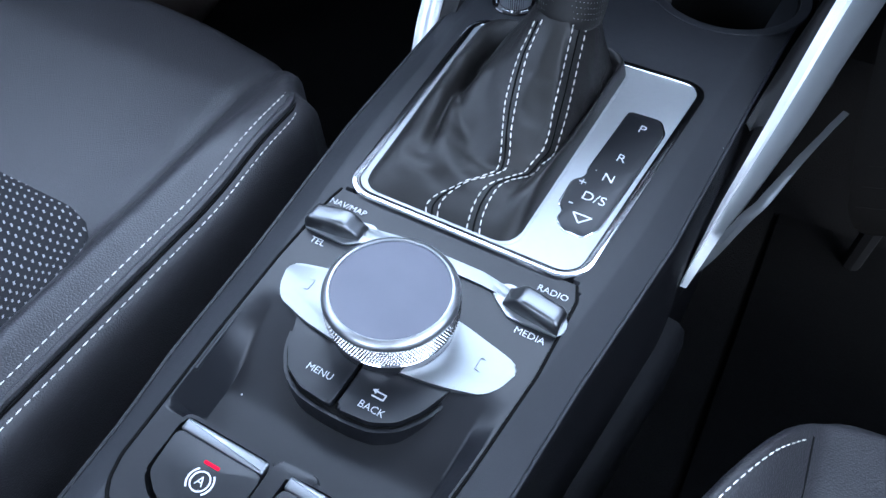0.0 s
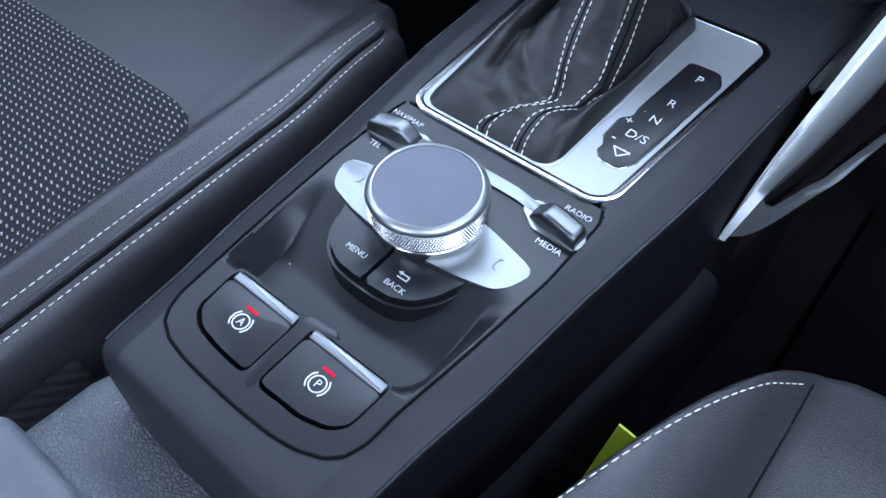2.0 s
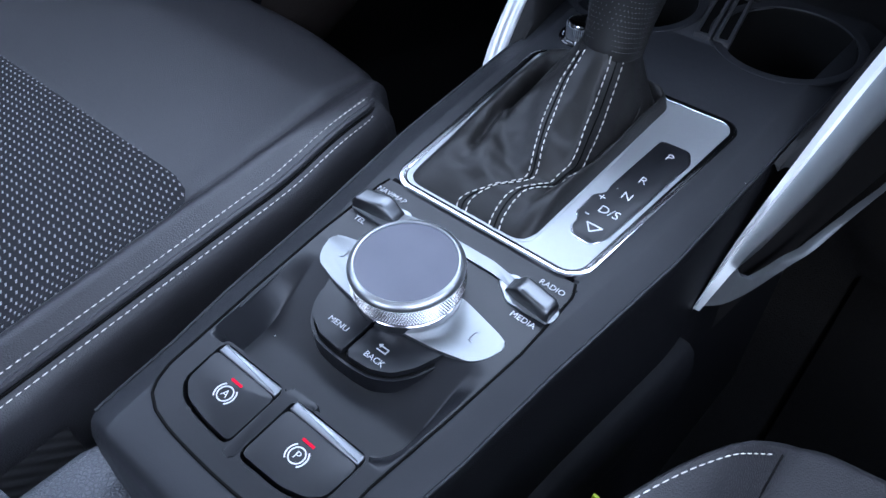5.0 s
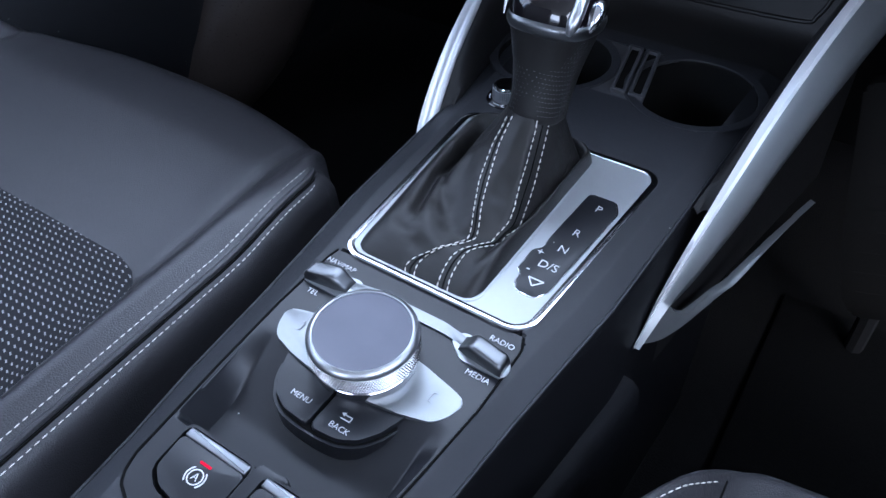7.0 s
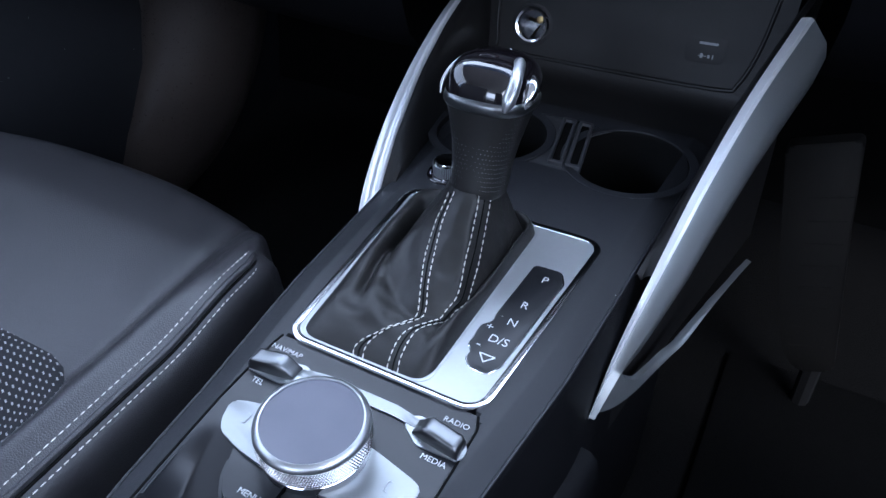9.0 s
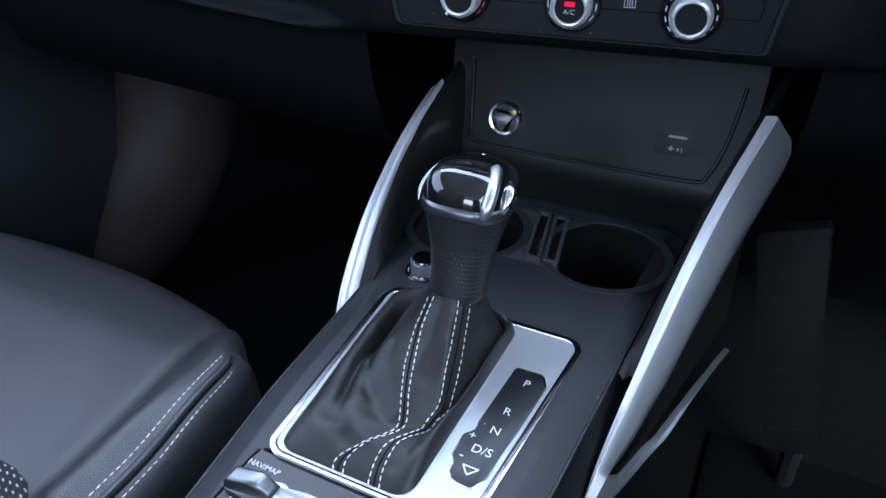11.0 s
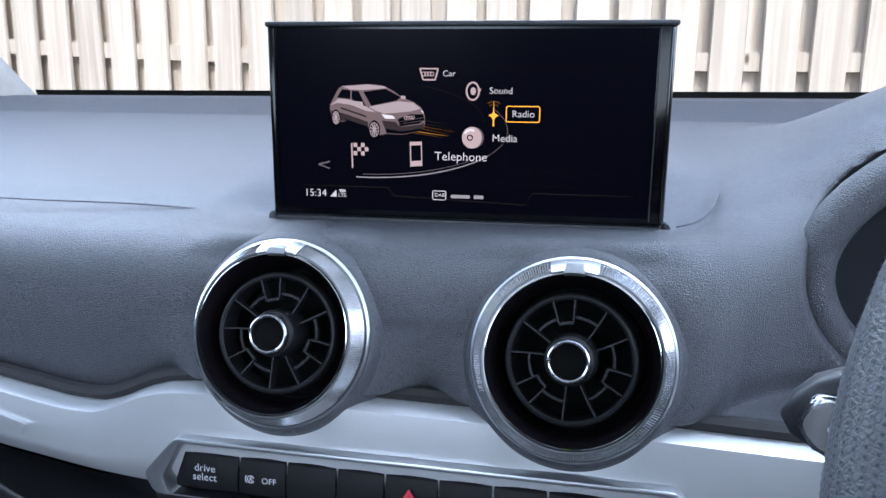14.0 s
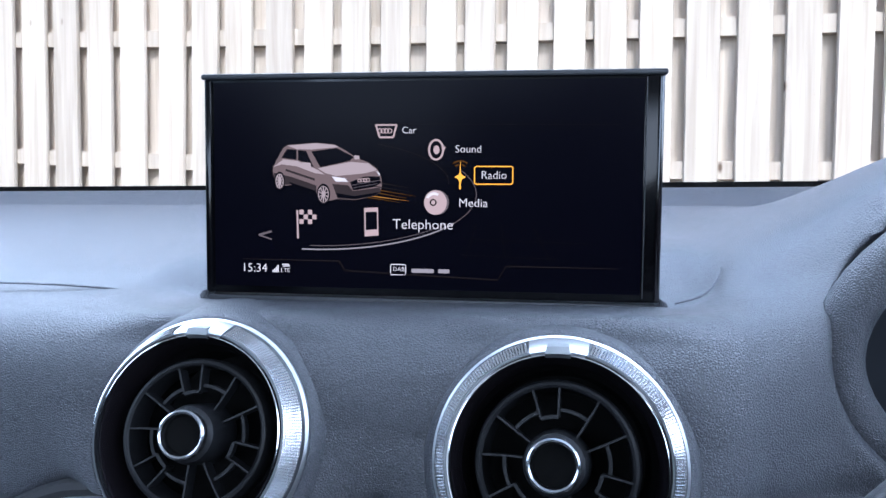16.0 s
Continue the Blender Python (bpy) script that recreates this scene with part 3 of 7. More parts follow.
def inside(pts, x, y):
    odd = False
    for (x1, y1), (x2, y2) in zip(pts, pts[1:] + pts[:1]):
        if (y1 > y) != (y2 > y) and x < (x2 - x1) * (y - y1) / (y2 - y1) + x1:
            odd = not odd
    return odd


panel_bm = skin(rows)
cut = [f for f in panel_bm.faces if f.calc_center_median().y < -0.024 and any(inside(w, f.calc_center_median().x, f.calc_center_median().y) for w in WELLS.values())]
bmesh.ops.delete(panel_bm, geom=cut, context="FACES")
part("panel_skin", panel_bm, PANEL, panel, sharp=40)
for w in WELLS.values():
    mx, my = sum(p[0] for p in w) / len(w), sum(p[1] for p in w) / len(w)
    grown = [(mx + (x - mx) * 1.05, my + (y - my) * 1.07) for x, y in w]
    part("well_rim", ring_prism(grown, w, ZC - 0.004, ZC + 0.0004), PANEL, panel)
    part("well", skin([[(x, y, ZC + 0.0003) for x, y in w], [(x, y, ZC - 0.012) for x, y in w], [(mx, my, ZC - 0.012) for x, y in w]], wrap=True), RUBBER, panel)


# ---- brake switches ----
def brake_switch(key, letter):
    a, b = BTN[key]
    sw = thing("brake_switch", ((a + b) / 2, -0.042, ZC), "black brake switch with silver edge, lit red lamp, white symbol", "switch", "brake switches")
    if key == "a":
        out = [(-0.0337, -0.0314), (0.0027, -0.0314), (0.0030, -0.0555), (-0.0108, -0.0552), (-0.0245, -0.0533), (-0.0318, -0.0478)]
    else:
        out = [(0.0107, -0.0314), (0.0492, -0.0314), (0.0480, -0.0470), (0.0430, -0.0518), (0.0324, -0.0548), (0.0108, -0.0555)]
    out = soften(out, 0.0026)
    bm = prism(out, ZC - 0.0085, ZC + 0.0004, 0.0006, 2)
    part("cap", bm, PANEL, sw, sharp=25)
    edge = rounded(a + 0.0004, b - 0.0004, -0.0312, -0.0266, 0.0006, 2)
    part("silver_edge", prism(edge, ZC - 0.008, ZC + 0.0009, 0.0010, 3), EDGE_METAL, sw, "brushed aluminium front edge")
    cx, cy, h = (a + b) / 2 + (0.0013 if key == "a" else -0.0016), -0.0428, ZC + 0.0005
    lamp = rounded(cx - 0.0034, cx + 0.0030, cy + 0.0056, cy + 0.0068, 0.0004, 2)
    part("red_lamp", flats([lamp], h), RED_LED, sw, "lit red lamp")
    part("symbol", flats([arc_band(cx, cy, 0.0034, 0.00055, 0, 360, 28)] + [arc_band(cx, cy, 0.0047, 0.0006, s - 48, s + 48, 12) for s in (0, 180)], h), WHITE, sw, "white printed symbol")
    words("letter", letter, 0.0049, (cx, cy, h), WHITE, sw)
    return sw


brake_switch("a", "A")
brake_switch("p", "P")
# bridge between the two switches
part("bridge", prism(soften([(0.0036, -0.0285), (0.0046, -0.0235), (0.0190, -0.0225), (0.0205, -0.0262), (0.0100, -0.0270), (0.0099, -0.0600), (0.0040, -0.0600)], 0.0015), ZC - 0.012, ZC + 0.0006, 0.0010, 2), PANEL, panel)

# ---- rotary controller ----
rotary = thing("rotary_controller", (C, 0.043, ZC), "round rotary controller with grey touch pad and knurled silver ring", "control knob")
KX, KY = C, 0.043
# the shield-shaped island with the menu and back keys
def shield(d, top):
    """The island's outline, drawn in by d and cut off at top."""
    half = [(0.0390 - d, top), (0.0372 - d, 0.0305), (0.0312 - d * 1.05, 0.0135 + d * 0.4), (0.0247 - d, 0.0048 + d * 0.8), (0.0160 - d * 0.8, 0.0000 + d), (0.0060, -0.0012 + d)]
    return soften([(KX + x, y) for x, y in half] + [(KX - x, y) for x, y in half[::-1]], 0.0035, 6)


part("island", prism(shield(0.0, 0.0480), ZC - 0.017, ZC - 0.0030, 0.0010, 3), PANEL, rotary, "low black surround of the keys")
part("key_gap", prism(shield(0.0012, 0.0470), ZC - 0.017, ZC - 0.0026, 0.0002, 1), VOID, rotary)
half_key = [(KX - 0.0010, 0.0330), (KX - 0.0010, 0.0010), (KX - 0.0148, 0.0021), (KX - 0.0232, 0.0064), (KX - 0.0292, 0.0146), (KX - 0.0352, 0.0310), (KX - 0.0340, 0.0330)]
left_key = soften(half_key, 0.0024, 6)
right_key = [(2 * KX - x, y) for x, y in left_key[::-1]]
for nm, key in (("menu_key", left_key), ("back_key", right_key)):
    part(nm, prism(key, ZC - 0.010, ZC + 0.0003, 0.0013, 4), PANEL, rotary)
words("menu_word", "MENU", 0.0041, (-0.0038, 0.0105, ZC + 0.0003), WHITE, rotary)
words("back_word", "BACK", 0.0041, (0.0208, 0.0068, ZC + 0.0003), WHITE, rotary)
arrow = [line_band((0.0182, 0.0137), (0.0228, 0.0137), 0.0005), line_band((0.0228, 0.0139), (0.0228, 0.0115), 0.0005), line_band((0.0180, 0.0115), (0.0230, 0.0115), 0.0005),
         [(0.0172, 0.0137), (0.0190, 0.0126), (0.0190, 0.0148)]]
part("back_arrow", flats(arrow, ZC + 0.0003), WHITE, rotary)
# silver side keys
wing_l = soften([(KX - 0.0080, 0.0545), (KX - 0.0240, 0.0535), (KX - 0.0465, 0.0490), (KX - 0.0522, 0.0462), (KX - 0.0490, 0.0358), (KX - 0.0445, 0.0302), (KX - 0.0300, 0.0256), (KX - 0.0140, 0.0232), (KX - 0.0080, 0.0260)], 0.0040, 6)
wing_r = [(2 * KX - x, y) for x, y in wing_l[::-1]]
for w, s in ((wing_l, -1), (wing_r, 1)):
    bm = prism([(x, y) for x, y in w], ZC - 0.004, ZC + 0.0022, 0.0010, 3)
    for v in bm.verts:                       # outer ends droop a little
        v.co.z -= 0.0016 * step(0.02, 0.05, abs(v.co.x - C))
    part("side_key", bm, KEY_METAL, rotary, "satin silver side key")
    x = C + s * 0.0385
    part("key_mark", flats([line_band((x - s * 0.0012, 0.0434), (x + s * 0.0008, 0.0438), 0.0003), line_band((x - s * 0.0012, 0.0386), (x + s * 0.0008, 0.0382), 0.0003),
                            line_band((x - s * 0.0012, 0.0434), (x - s * 0.0012, 0.0386), 0.0003)], ZC + 0.0013), GREY_PRINT, rotary, "fine grey bracket mark")
# the knob
part("knob_foot", lathe([(0.0235, 0.0), (0.0246, 0.002), (0.0246, 0.006), (0.0236, 0.007)], (KX, KY, ZC), seg=64), CHROME, rotary, "satin chrome foot")
bm = bmesh.new()
n, levels = 124, 7
for k in range(n):
    for j in range(levels):
        a = 2 * math.pi * (k + 0.5 * (j % 2)) / n
        z = ZC + 0.0085 + 0.0088 * (j + 0.5) / levels
        r, h, w = 0.0253, 0.00090, 2 * math.pi * 0.0252 / n * 0.62
        d, t, u = Vector((math.cos(a), math.sin(a), 0)), Vector((-math.sin(a), math.cos(a), 0)), Vector((0, 0, 1))
        c = Vector((KX, KY, z)) + d * (r - 0.0003)
        tip = bm.verts.new(c + d * 0.0010)
        q = [bm.verts.new(c + t * w), bm.verts.new(c + u * h), bm.verts.new(c - t * w), bm.verts.new(c - u * h)]
        for i in range(4):
            bm.faces.new((q[i], q[(i + 1) % 4], tip))
part("knurled_ring", bm, KNURL, rotary, "knurled aluminium ring", sharp=10)
part("ring_core", lathe([(0.0240, 0.0060), (0.0250, 0.0078), (0.0250, 0.0174), (0.0246, 0.0178)], (KX, KY, ZC), seg=96), RING_BED, rotary)
part("rim", lathe([(0.0248, 0.0172), (0.0256, 0.0176), (0.0258, 0.0184), (0.0255, 0.0195), (0.0246, 0.0207), (0.0232, 0.0214), (0.0226, 0.0212), (0.0224, 0.0206)], (KX, KY, ZC), seg=96), RING, rotary, "satin silver rim")
part("touch_pad", lathe([(0.0, 0.0202), (0.012, 0.02025), (0.0215, 0.0205), (0.0225, 0.0207)], (KX, KY, ZC), seg=96), TOUCH, rotary, "flat grey touch pad")


# ---- rocker switches ----
def rocker(s):
    rk = thing("rocker_switch", (C + s * 0.045, 0.071, ZC), "slim silver rocker switch on a bright base strip", "switch", "rocker switches")
    base_out = [(C + s * x, y) for x, y in ((0.0300, 0.0790), (0.0330, 0.0800), (0.0590, 0.0755), (0.0600, 0.0695), (0.0585, 0.0655), (0.0375, 0.0648), (0.0330, 0.0685), (0.0270, 0.0725))]
    if s < 0:
        base_out = base_out[::-1]
    part("base", prism(soften(base_out, 0.003), ZC - 0.001, ZC + 0.0012, 0.0006, 2), SATIN_METAL, rk, "bright satin base")
    # tapered cap: a low ridge that is highest at its outer end
    rows = []
    for t in np.linspace(0, 1, 14):
        x = C + s * (0.0335 + 0.0245 * t)
        h = 0.0012 + 0.0072 * step(-0.05, 0.34, t) * (1 - 0.22 * step(0.3, 1.0, t)) * (1 - 0.5 * step(0.95, 1.02, t))
        w = 0.0040 + 0.0008 * step(0, 0.3, t) - 0.0004 * step(0.93, 1.0, t)
        cy = 0.0735 - 0.0030 * t
        rows.append([(x, cy + w * b, ZC + 0.001 + h * g) for b, g in ((-1.02, 0), (-1.0, 0.6), (-0.96, 0.86), (-0.84, 0.97), (-0.6, 1.0), (0.6, 1.0), (0.84, 0.97), (0.96, 0.86), (1.0, 0.6), (1.02, 0))])
    bm = skin(rows)
    bm.faces.new([v for v in bm.verts if abs(v.co.x - (C + s * 0.0335)) < 1e-6])
    bm.faces.new([v for v in bm.verts if abs(v.co.x - (C + s * 0.058)) < 1e-6])
    part("cap", bm, ROCKER, rk, "dark satin chrome cap", sharp=60)
    up, down = (("NAV/MAP", "TEL"), ("RADIO", "MEDIA"))[s > 0]
    words("upper_word", up, 0.0043, (C + s * 0.0485, 0.0842, ZC + 0.0005), WHITE, rk)
    words("lower_word", down, 0.0043, (C + s * 0.0488, 0.0615, ZC + 0.0005), WHITE, rk)
    return rk


for s in (-1, 1):
    rocker(s)
link_bar = soften([(C - 0.034, 0.0775), (C - 0.020, 0.0800), (C + 0.020, 0.0800), (C + 0.034, 0.0775), (C + 0.034, 0.0725), (C + 0.022, 0.0738), (C - 0.022, 0.0738), (C - 0.034, 0.0725)], 0.002)
part("link_strip", prism(link_bar, ZC - 0.001, ZC + 0.0014, 0.0005, 2), KEY_METAL, panel, "bright satin strip between the rockers")

# ---- gear selector ----
gear = thing("gear_selector", (C, 0.17, ZC), "automatic gear selector with leather boot in a satin silver surround", "gear lever")


def plate_outline(inset=0.0, r=0.013, n=7):
    y0, y1 = PLATE_Y0 + inset, PLATE_Y1 - inset
    pts = []
    for sx, sy, a in ((1, 1, 0), (-1, 1, 90), (-1, -1, 180), (1, -1, 270)):
        rr = max(r - inset, 0.003)
        cy = (y1 - rr) if sy > 0 else (y0 + rr)
        for i in range(n + 1):
            t = radians(a + 90 * i / n)
            y = cy + rr * math.sin(t)
            x = plate_x(y, sx) - sx * (inset + rr) + rr * math.cos(t)
            pts.append((x, y))
    return pts


OPEN = {"l": lambda y: plate_x(y, -1) + 0.0065, "r": lambda y: 0.0325 + 0.03 * (y - 0.1) * 0.4}


def opening_outline(n=7, grow=0.0):
    y0, y1 = 0.0968 - grow, 0.2365 + grow
    pts = []
    for sx, sy, a in ((1, 1, 0), (-1, 1, 90), (-1, -1, 180), (1, -1, 270)):
        rr = 0.009
        cy = (y1 - rr) if sy > 0 else (y0 + rr)
        for i in range(n + 1):
            t = radians(a + 90 * i / n)
            y = cy + rr * math.sin(t)
            x = (OPEN["l"](y) - grow + rr if sx < 0 else OPEN["r"](y) + grow - rr) + rr * math.cos(t)
            pts.append((x, y))
    return pts


part("surround_plate", ring_prism(plate_outline(0.003), opening_outline(), ZC - 0.004, ZC + 0.0012), SATIN_METAL, gear, "satin silver surround plate")
part("surround_rim", ring_prism(plate_outline(0.0), plate_outline(0.0042), ZC - 0.002, ZC + 0.0021, bev=0.0008), CHROME, gear, "polished silver rim")
part("opening_rim", ring_prism(opening_outline(grow=0.0012), opening_outline(grow=-0.0006), ZC - 0.004, ZC + 0.0015, bev=0.0004), SATIN_METAL, gear)
strip = soften([(0.0455, 0.2030), (0.0610, 0.2035), (0.0655, 0.1945), (0.0605, 0.1240), (0.0560, 0.1165), (0.0465, 0.1165), (0.0420, 0.1220), (0.0432, 0.1275), (0.0395, 0.1300), (0.0395, 0.1465), (0.0440, 0.1510), (0.0428, 0.1560)], 0.0022)
part("gate_rim", prism([(0.0525 + (x - 0.0525) * 1.06, 0.1600 + (y - 0.1600) * 1.018) for x, y in strip], ZC - 0.002, ZC + 0.0016, 0.0003, 2), CHROME, gear, "thin bright rim")
part("gate_strip", prism(strip, ZC - 0.002, ZC + 0.0020, 0.0004, 2), PANEL, gear, "black gear indicator strip")
for ch, x, y, s in (("P", 0.0553, 0.1930, 0.0074), ("R", 0.0535, 0.1690, 0.0074), ("N", 0.0530, 0.1540, 0.0074), ("D/S", 0.0520, 0.1390, 0.0076), ("+", 0.0436, 0.1462, 0.0075), ("-", 0.0440, 0.1328, 0.0085)):
    words("gear_mark", ch, s, (x, y, ZC + 0.0021), WHITE, gear)
tri = [(0.0470, 0.1275), (0.0555, 0.1275), (0.0512, 0.1225)]
part("gear_mark", flats([line_band(tri[i], tri[(i + 1) % 3], 0.0007) for i in range(3)], ZC + 0.0020), WHITE, gear)

# leather boot: rings from the opening up to the lever
TOPC, TOPZ, TOPR = Vector((0.0060, 0.2055)), 0.4965, 0.0150
NB, NT = 150, 64
ang = [2 * math.pi * i / NB for i in range(NB)]
open_pts = opening_outline(n=24)
AROUND = (0, 30, 60, 90, 135, 180, 215, 240, 270, 300, 330, 360)
REACH = (0.014, 0.014, 0.014, 0.014, 0.020, 0.022, 0.030, 0.044, 0.062, 0.046, 0.022, 0.014)     # how far the neck spreads
PILLOW = (0.006, 0.007, 0.007, 0.007, 0.008, 0.0095, 0.0090, 0.0060, 0.0012, 0.0055, 0.0070, 0.006)   # slack leather round the edge
FOLDS = (([(-0.0220, 0.1240), (-0.0250, 0.1340), (-0.0290, 0.1480), (-0.0315, 0.1640), (-0.0300, 0.1850), (-0.0250, 0.2100)], 1, 0.0048),
         ([(0.0300, 0.1960), (0.0325, 0.1800), (0.0318, 0.1660), (0.0275, 0.1510), (0.0228, 0.1300), (0.0212, 0.1120), (0.0225, 0.1000)], -1, 0.0036),
         ([(-0.0060, 0.1100), (-0.0180, 0.1180), (-0.0300, 0.1200)], 1, 0.0016),
         ([(-0.0020, 0.1760), (0.0080, 0.1720), (0.0170, 0.1760)], -1, 0.0010),
         ([(0.0105, 0.1340), (0.0160, 0.1360), (0.0220, 0.1400)], -1, 0.0014))


def fold(p):
    """Creases: a sharp valley on one side of each line, a soft roll on the other."""
    h = 0.0
    for line, side, deep in FOLDS:
        best, mark = 1.0, 0.0
        for k, ((ax, ay), (bx, by)) in enumerate(zip(line, line[1:])):
            ex, ey = bx - ax, by - ay
            u = max(0.0, min(1.0, ((p.x - ax) * ex + (p.y - ay) * ey) / (ex * ex + ey * ey)))
            qx, qy = p.x - ax - u * ex, p.y - ay - u * ey
            d = math.hypot(qx, qy)
            if d < best:
                run = (k + u) / (len(line) - 1)
                best, mark = d, math.copysign(d, (ex * qy - ey * qx)) * (-side)
                fade = math.sin(math.pi * min(1.0, max(0.0, 0.08 + 0.84 * run))) ** 0.6
        if best < 0.03:
            h += deep * fade * (math.exp(-((mark - 0.0075) / 0.0065) ** 2) - 1.15 * math.exp(-((mark + 0.0012) / 0.0024) ** 2))
    return h


def ray_outline(a, ox, oy):
    """Where a ray from ox, oy at angle a leaves the opening."""
    best = 0.02
    dx, dy = math.cos(a), math.sin(a)
    m = len(open_pts)
    for i in range(m):
        (x1, y1), (x2, y2) = open_pts[i], open_pts[(i + 1) % m]
        ex, ey = x2 - x1, y2 - y1
        den = dx * ey - dy * ex
        if abs(den) < 1e-12:
            continue
        t = ((x1 - ox) * ey - (y1 - oy) * ex) / den
        u = ((x1 - ox) * dy - (y1 - oy) * dx) / den
        if t > 0 and -1e-6 <= u <= 1 + 1e-6:
            best = t
    return best


def boot_point(i, t):
    a = ang[i % NB]
    ox, oy = TOPC.x, TOPC.y - 0.004
    rr = ray_outline(a, ox, oy)
    top = TOPC + TOPR * Vector((math.cos(a), math.sin(a)))
    far = Vector((ox + rr * math.cos(a), oy + rr * math.sin(a)))
    p = far.lerp(top, t)
    run = (far - top).length
    deg = math.degrees(a) % 360
    reach = min(interp(deg, AROUND, REACH), run * 0.72)
    away = run * (1 - t)
    knee = ZC + 0.0068
    if away < reach:
        z = TOPZ - (TOPZ - knee) * (away / reach) ** 0.80
    else:
        u = (away - reach) / (run - reach)
        z = knee + (ZC + 0.0012 - knee) * u ** 1.6 + interp(deg, AROUND, PILLOW) * math.sin(math.pi * u) ** 0.8
    fade = math.sin(math.pi * min(1, t * 1.02)) ** 0.6
    nz = noise.noise(Vector((p.x * 55, p.y * 55, 3.1))) * 0.0014 + noise.noise(Vector((p.x * 150, p.y * 150, 7.7))) * 0.0009
    z += fade * (nz + fold(p))
    return Vector((p.x, p.y, max(z, ZC - 0.0005)))


boot_rows = [[boot_point(i, t) for i in range(NB)] for t in np.linspace(0, 1, NT)]
boot_bm = skin(boot_rows, wrap=True)
boot_tree = BVHTree.FromBMesh(boot_bm)
boot = part("boot", boot_bm, LEATHER_FINE, gear, "creased black leather boot", sharp=80)


def on_boot(x, y, lift=0.0004):
    hit = boot_tree.ray_cast(Vector((x, y, 0.6)), Vector((0, 0, -1)))
    z = hit[0].z if hit[0] else ZC + 0.001
    return (x, y, z + lift)


SEAMS = [
    [(-0.0086, 0.0968), (-0.0100, 0.1005), (-0.0075, 0.1064), (-0.0008, 0.1144), (0.0059, 0.1227), (0.0088, 0.1315), (0.0031, 0.1461), (-0.0022, 0.1600), (-0.0052, 0.1756), (-0.0050, 0.1855), (-0.0043, 0.1925)],
    [(-0.0030, 0.0968), (-0.0046, 0.1020), (-0.0032, 0.1089), (0.0025, 0.1173), (0.0094, 0.1253), (0.0120, 0.1340), (0.0072, 0.1465), (0.0032, 0.1596), (-0.0006, 0.1741), (-0.0012, 0.1840), (-0.0004, 0.1918)],
    [(0.0112, 0.0968), (0.0101, 0.1009), (0.0088, 0.1097), (0.0101, 0.1185), (0.0169, 0.1296), (0.0214, 0.1422), (0.0228, 0.1510), (0.0197, 0.1638), (0.0176, 0.1740), (0.0159, 0.1818), (0.0135, 0.1945)],
    [(0.0172, 0.0968), (0.0150, 0.1036), (0.0142, 0.1117), (0.0151, 0.1213), (0.0207, 0.1333), (0.0250, 0.1450), (0.0264, 0.1529), (0.0252, 0.1640), (0.0233, 0.1744), (0.0205, 0.1870), (0.0186, 0.1980)],
]
for line in SEAMS:
    pts = [on_boot(p.x, p.y) for p in smooth_path([(x, y, 0) for x, y in line], 0.0015)]
    part("seam_stitching", stitches(pts, 0.0026, 0.0014, 0.00036), THREAD, gear, "off-white seam stitching")
for a, b in ((0, 1), (2, 3)):
    mid = [((x1 + x2) / 2, (y1 + y2) / 2) for (x1, y1), (x2, y2) in zip(SEAMS[a], SEAMS[b])]
    pts = [on_boot(p.x, p.y, 0.0001) for p in smooth_path([(x, y, 0) for x, y in mid], 0.0015)]
    part("seam_fold", tube(pts, 0.00045, 5), VOID, gear, "dark folded seam")

# lever handle: perforated leather below, capped head above
AX = Vector((0.0072, 0.2055, TOPZ - 0.006))
AXT = Vector((0.0046, 0.2253, 0.5368))


def lever_rows(specs, seg=40):
    rows = []
    for t, hx, hy, e in specs:
        c = AX.lerp(AXT, t)
        row = []
        for i in range(seg):
            a = 2 * math.pi * i / seg
            ca, sa = math.cos(a), math.sin(a)
            row.append(c + Vector((hx * math.copysign(abs(ca) ** e, ca), hy * math.copysign(abs(sa) ** e, sa), 0)) + Vector((0, 0, -0.22 * hy * math.copysign(abs(sa) ** e, sa))))
        rows.append(row)
    return rows


part("grip", skin(lever_rows([(-0.02, 0.0140, 0.0142, 0.85), (0.02, 0.0150, 0.0152, 0.82), (0.10, 0.0153, 0.0155, 0.8), (0.3, 0.0157, 0.0158, 0.76), (0.55, 0.0174, 0.0174, 0.72), (0.8, 0.0202, 0.0206, 0.70), (0.95, 0.0220, 0.0228, 0.68)]), True),
     LEATHER_FINE, gear, "perforated black leather grip")
# perforations of the grip: flat pale dots that paint the glint of the holes
bm = bmesh.new()
for j in range(17):
    t = 0.10 + 0.050 * j
    hx = interp(t, (0, 0.3, 0.55, 0.8, 0.95), (0.0150, 0.0159, 0.0176, 0.0203, 0.0219))
    c = AX.lerp(AXT, t)
    for k in range(24):
        a = radians(190 + 7.0 * k + 3.5 * (j % 2))
        ca, sa, e = math.cos(a), math.sin(a), 0.72
        p = c + Vector((hx * math.copysign(abs(ca) ** e, ca), hx * 0.97 * math.copysign(abs(sa) ** e, sa), -0.22 * hx * math.copysign(abs(sa) ** e, sa)))
        d = Vector((ca, sa, 0.1)).normalized()
        q = frame_axes(d)
        ring = [bm.verts.new(p + d * 0.00035 + q @ Vector((0.00022 * math.cos(m * math.pi / 3), 0.00022 * math.sin(m * math.pi / 3), 0))) for m in range(6)]
        bm.faces.new(ring)
part("perforations", bm, GREY_PRINT, gear, "small perforations, their glint painted pale", kind="stuff")
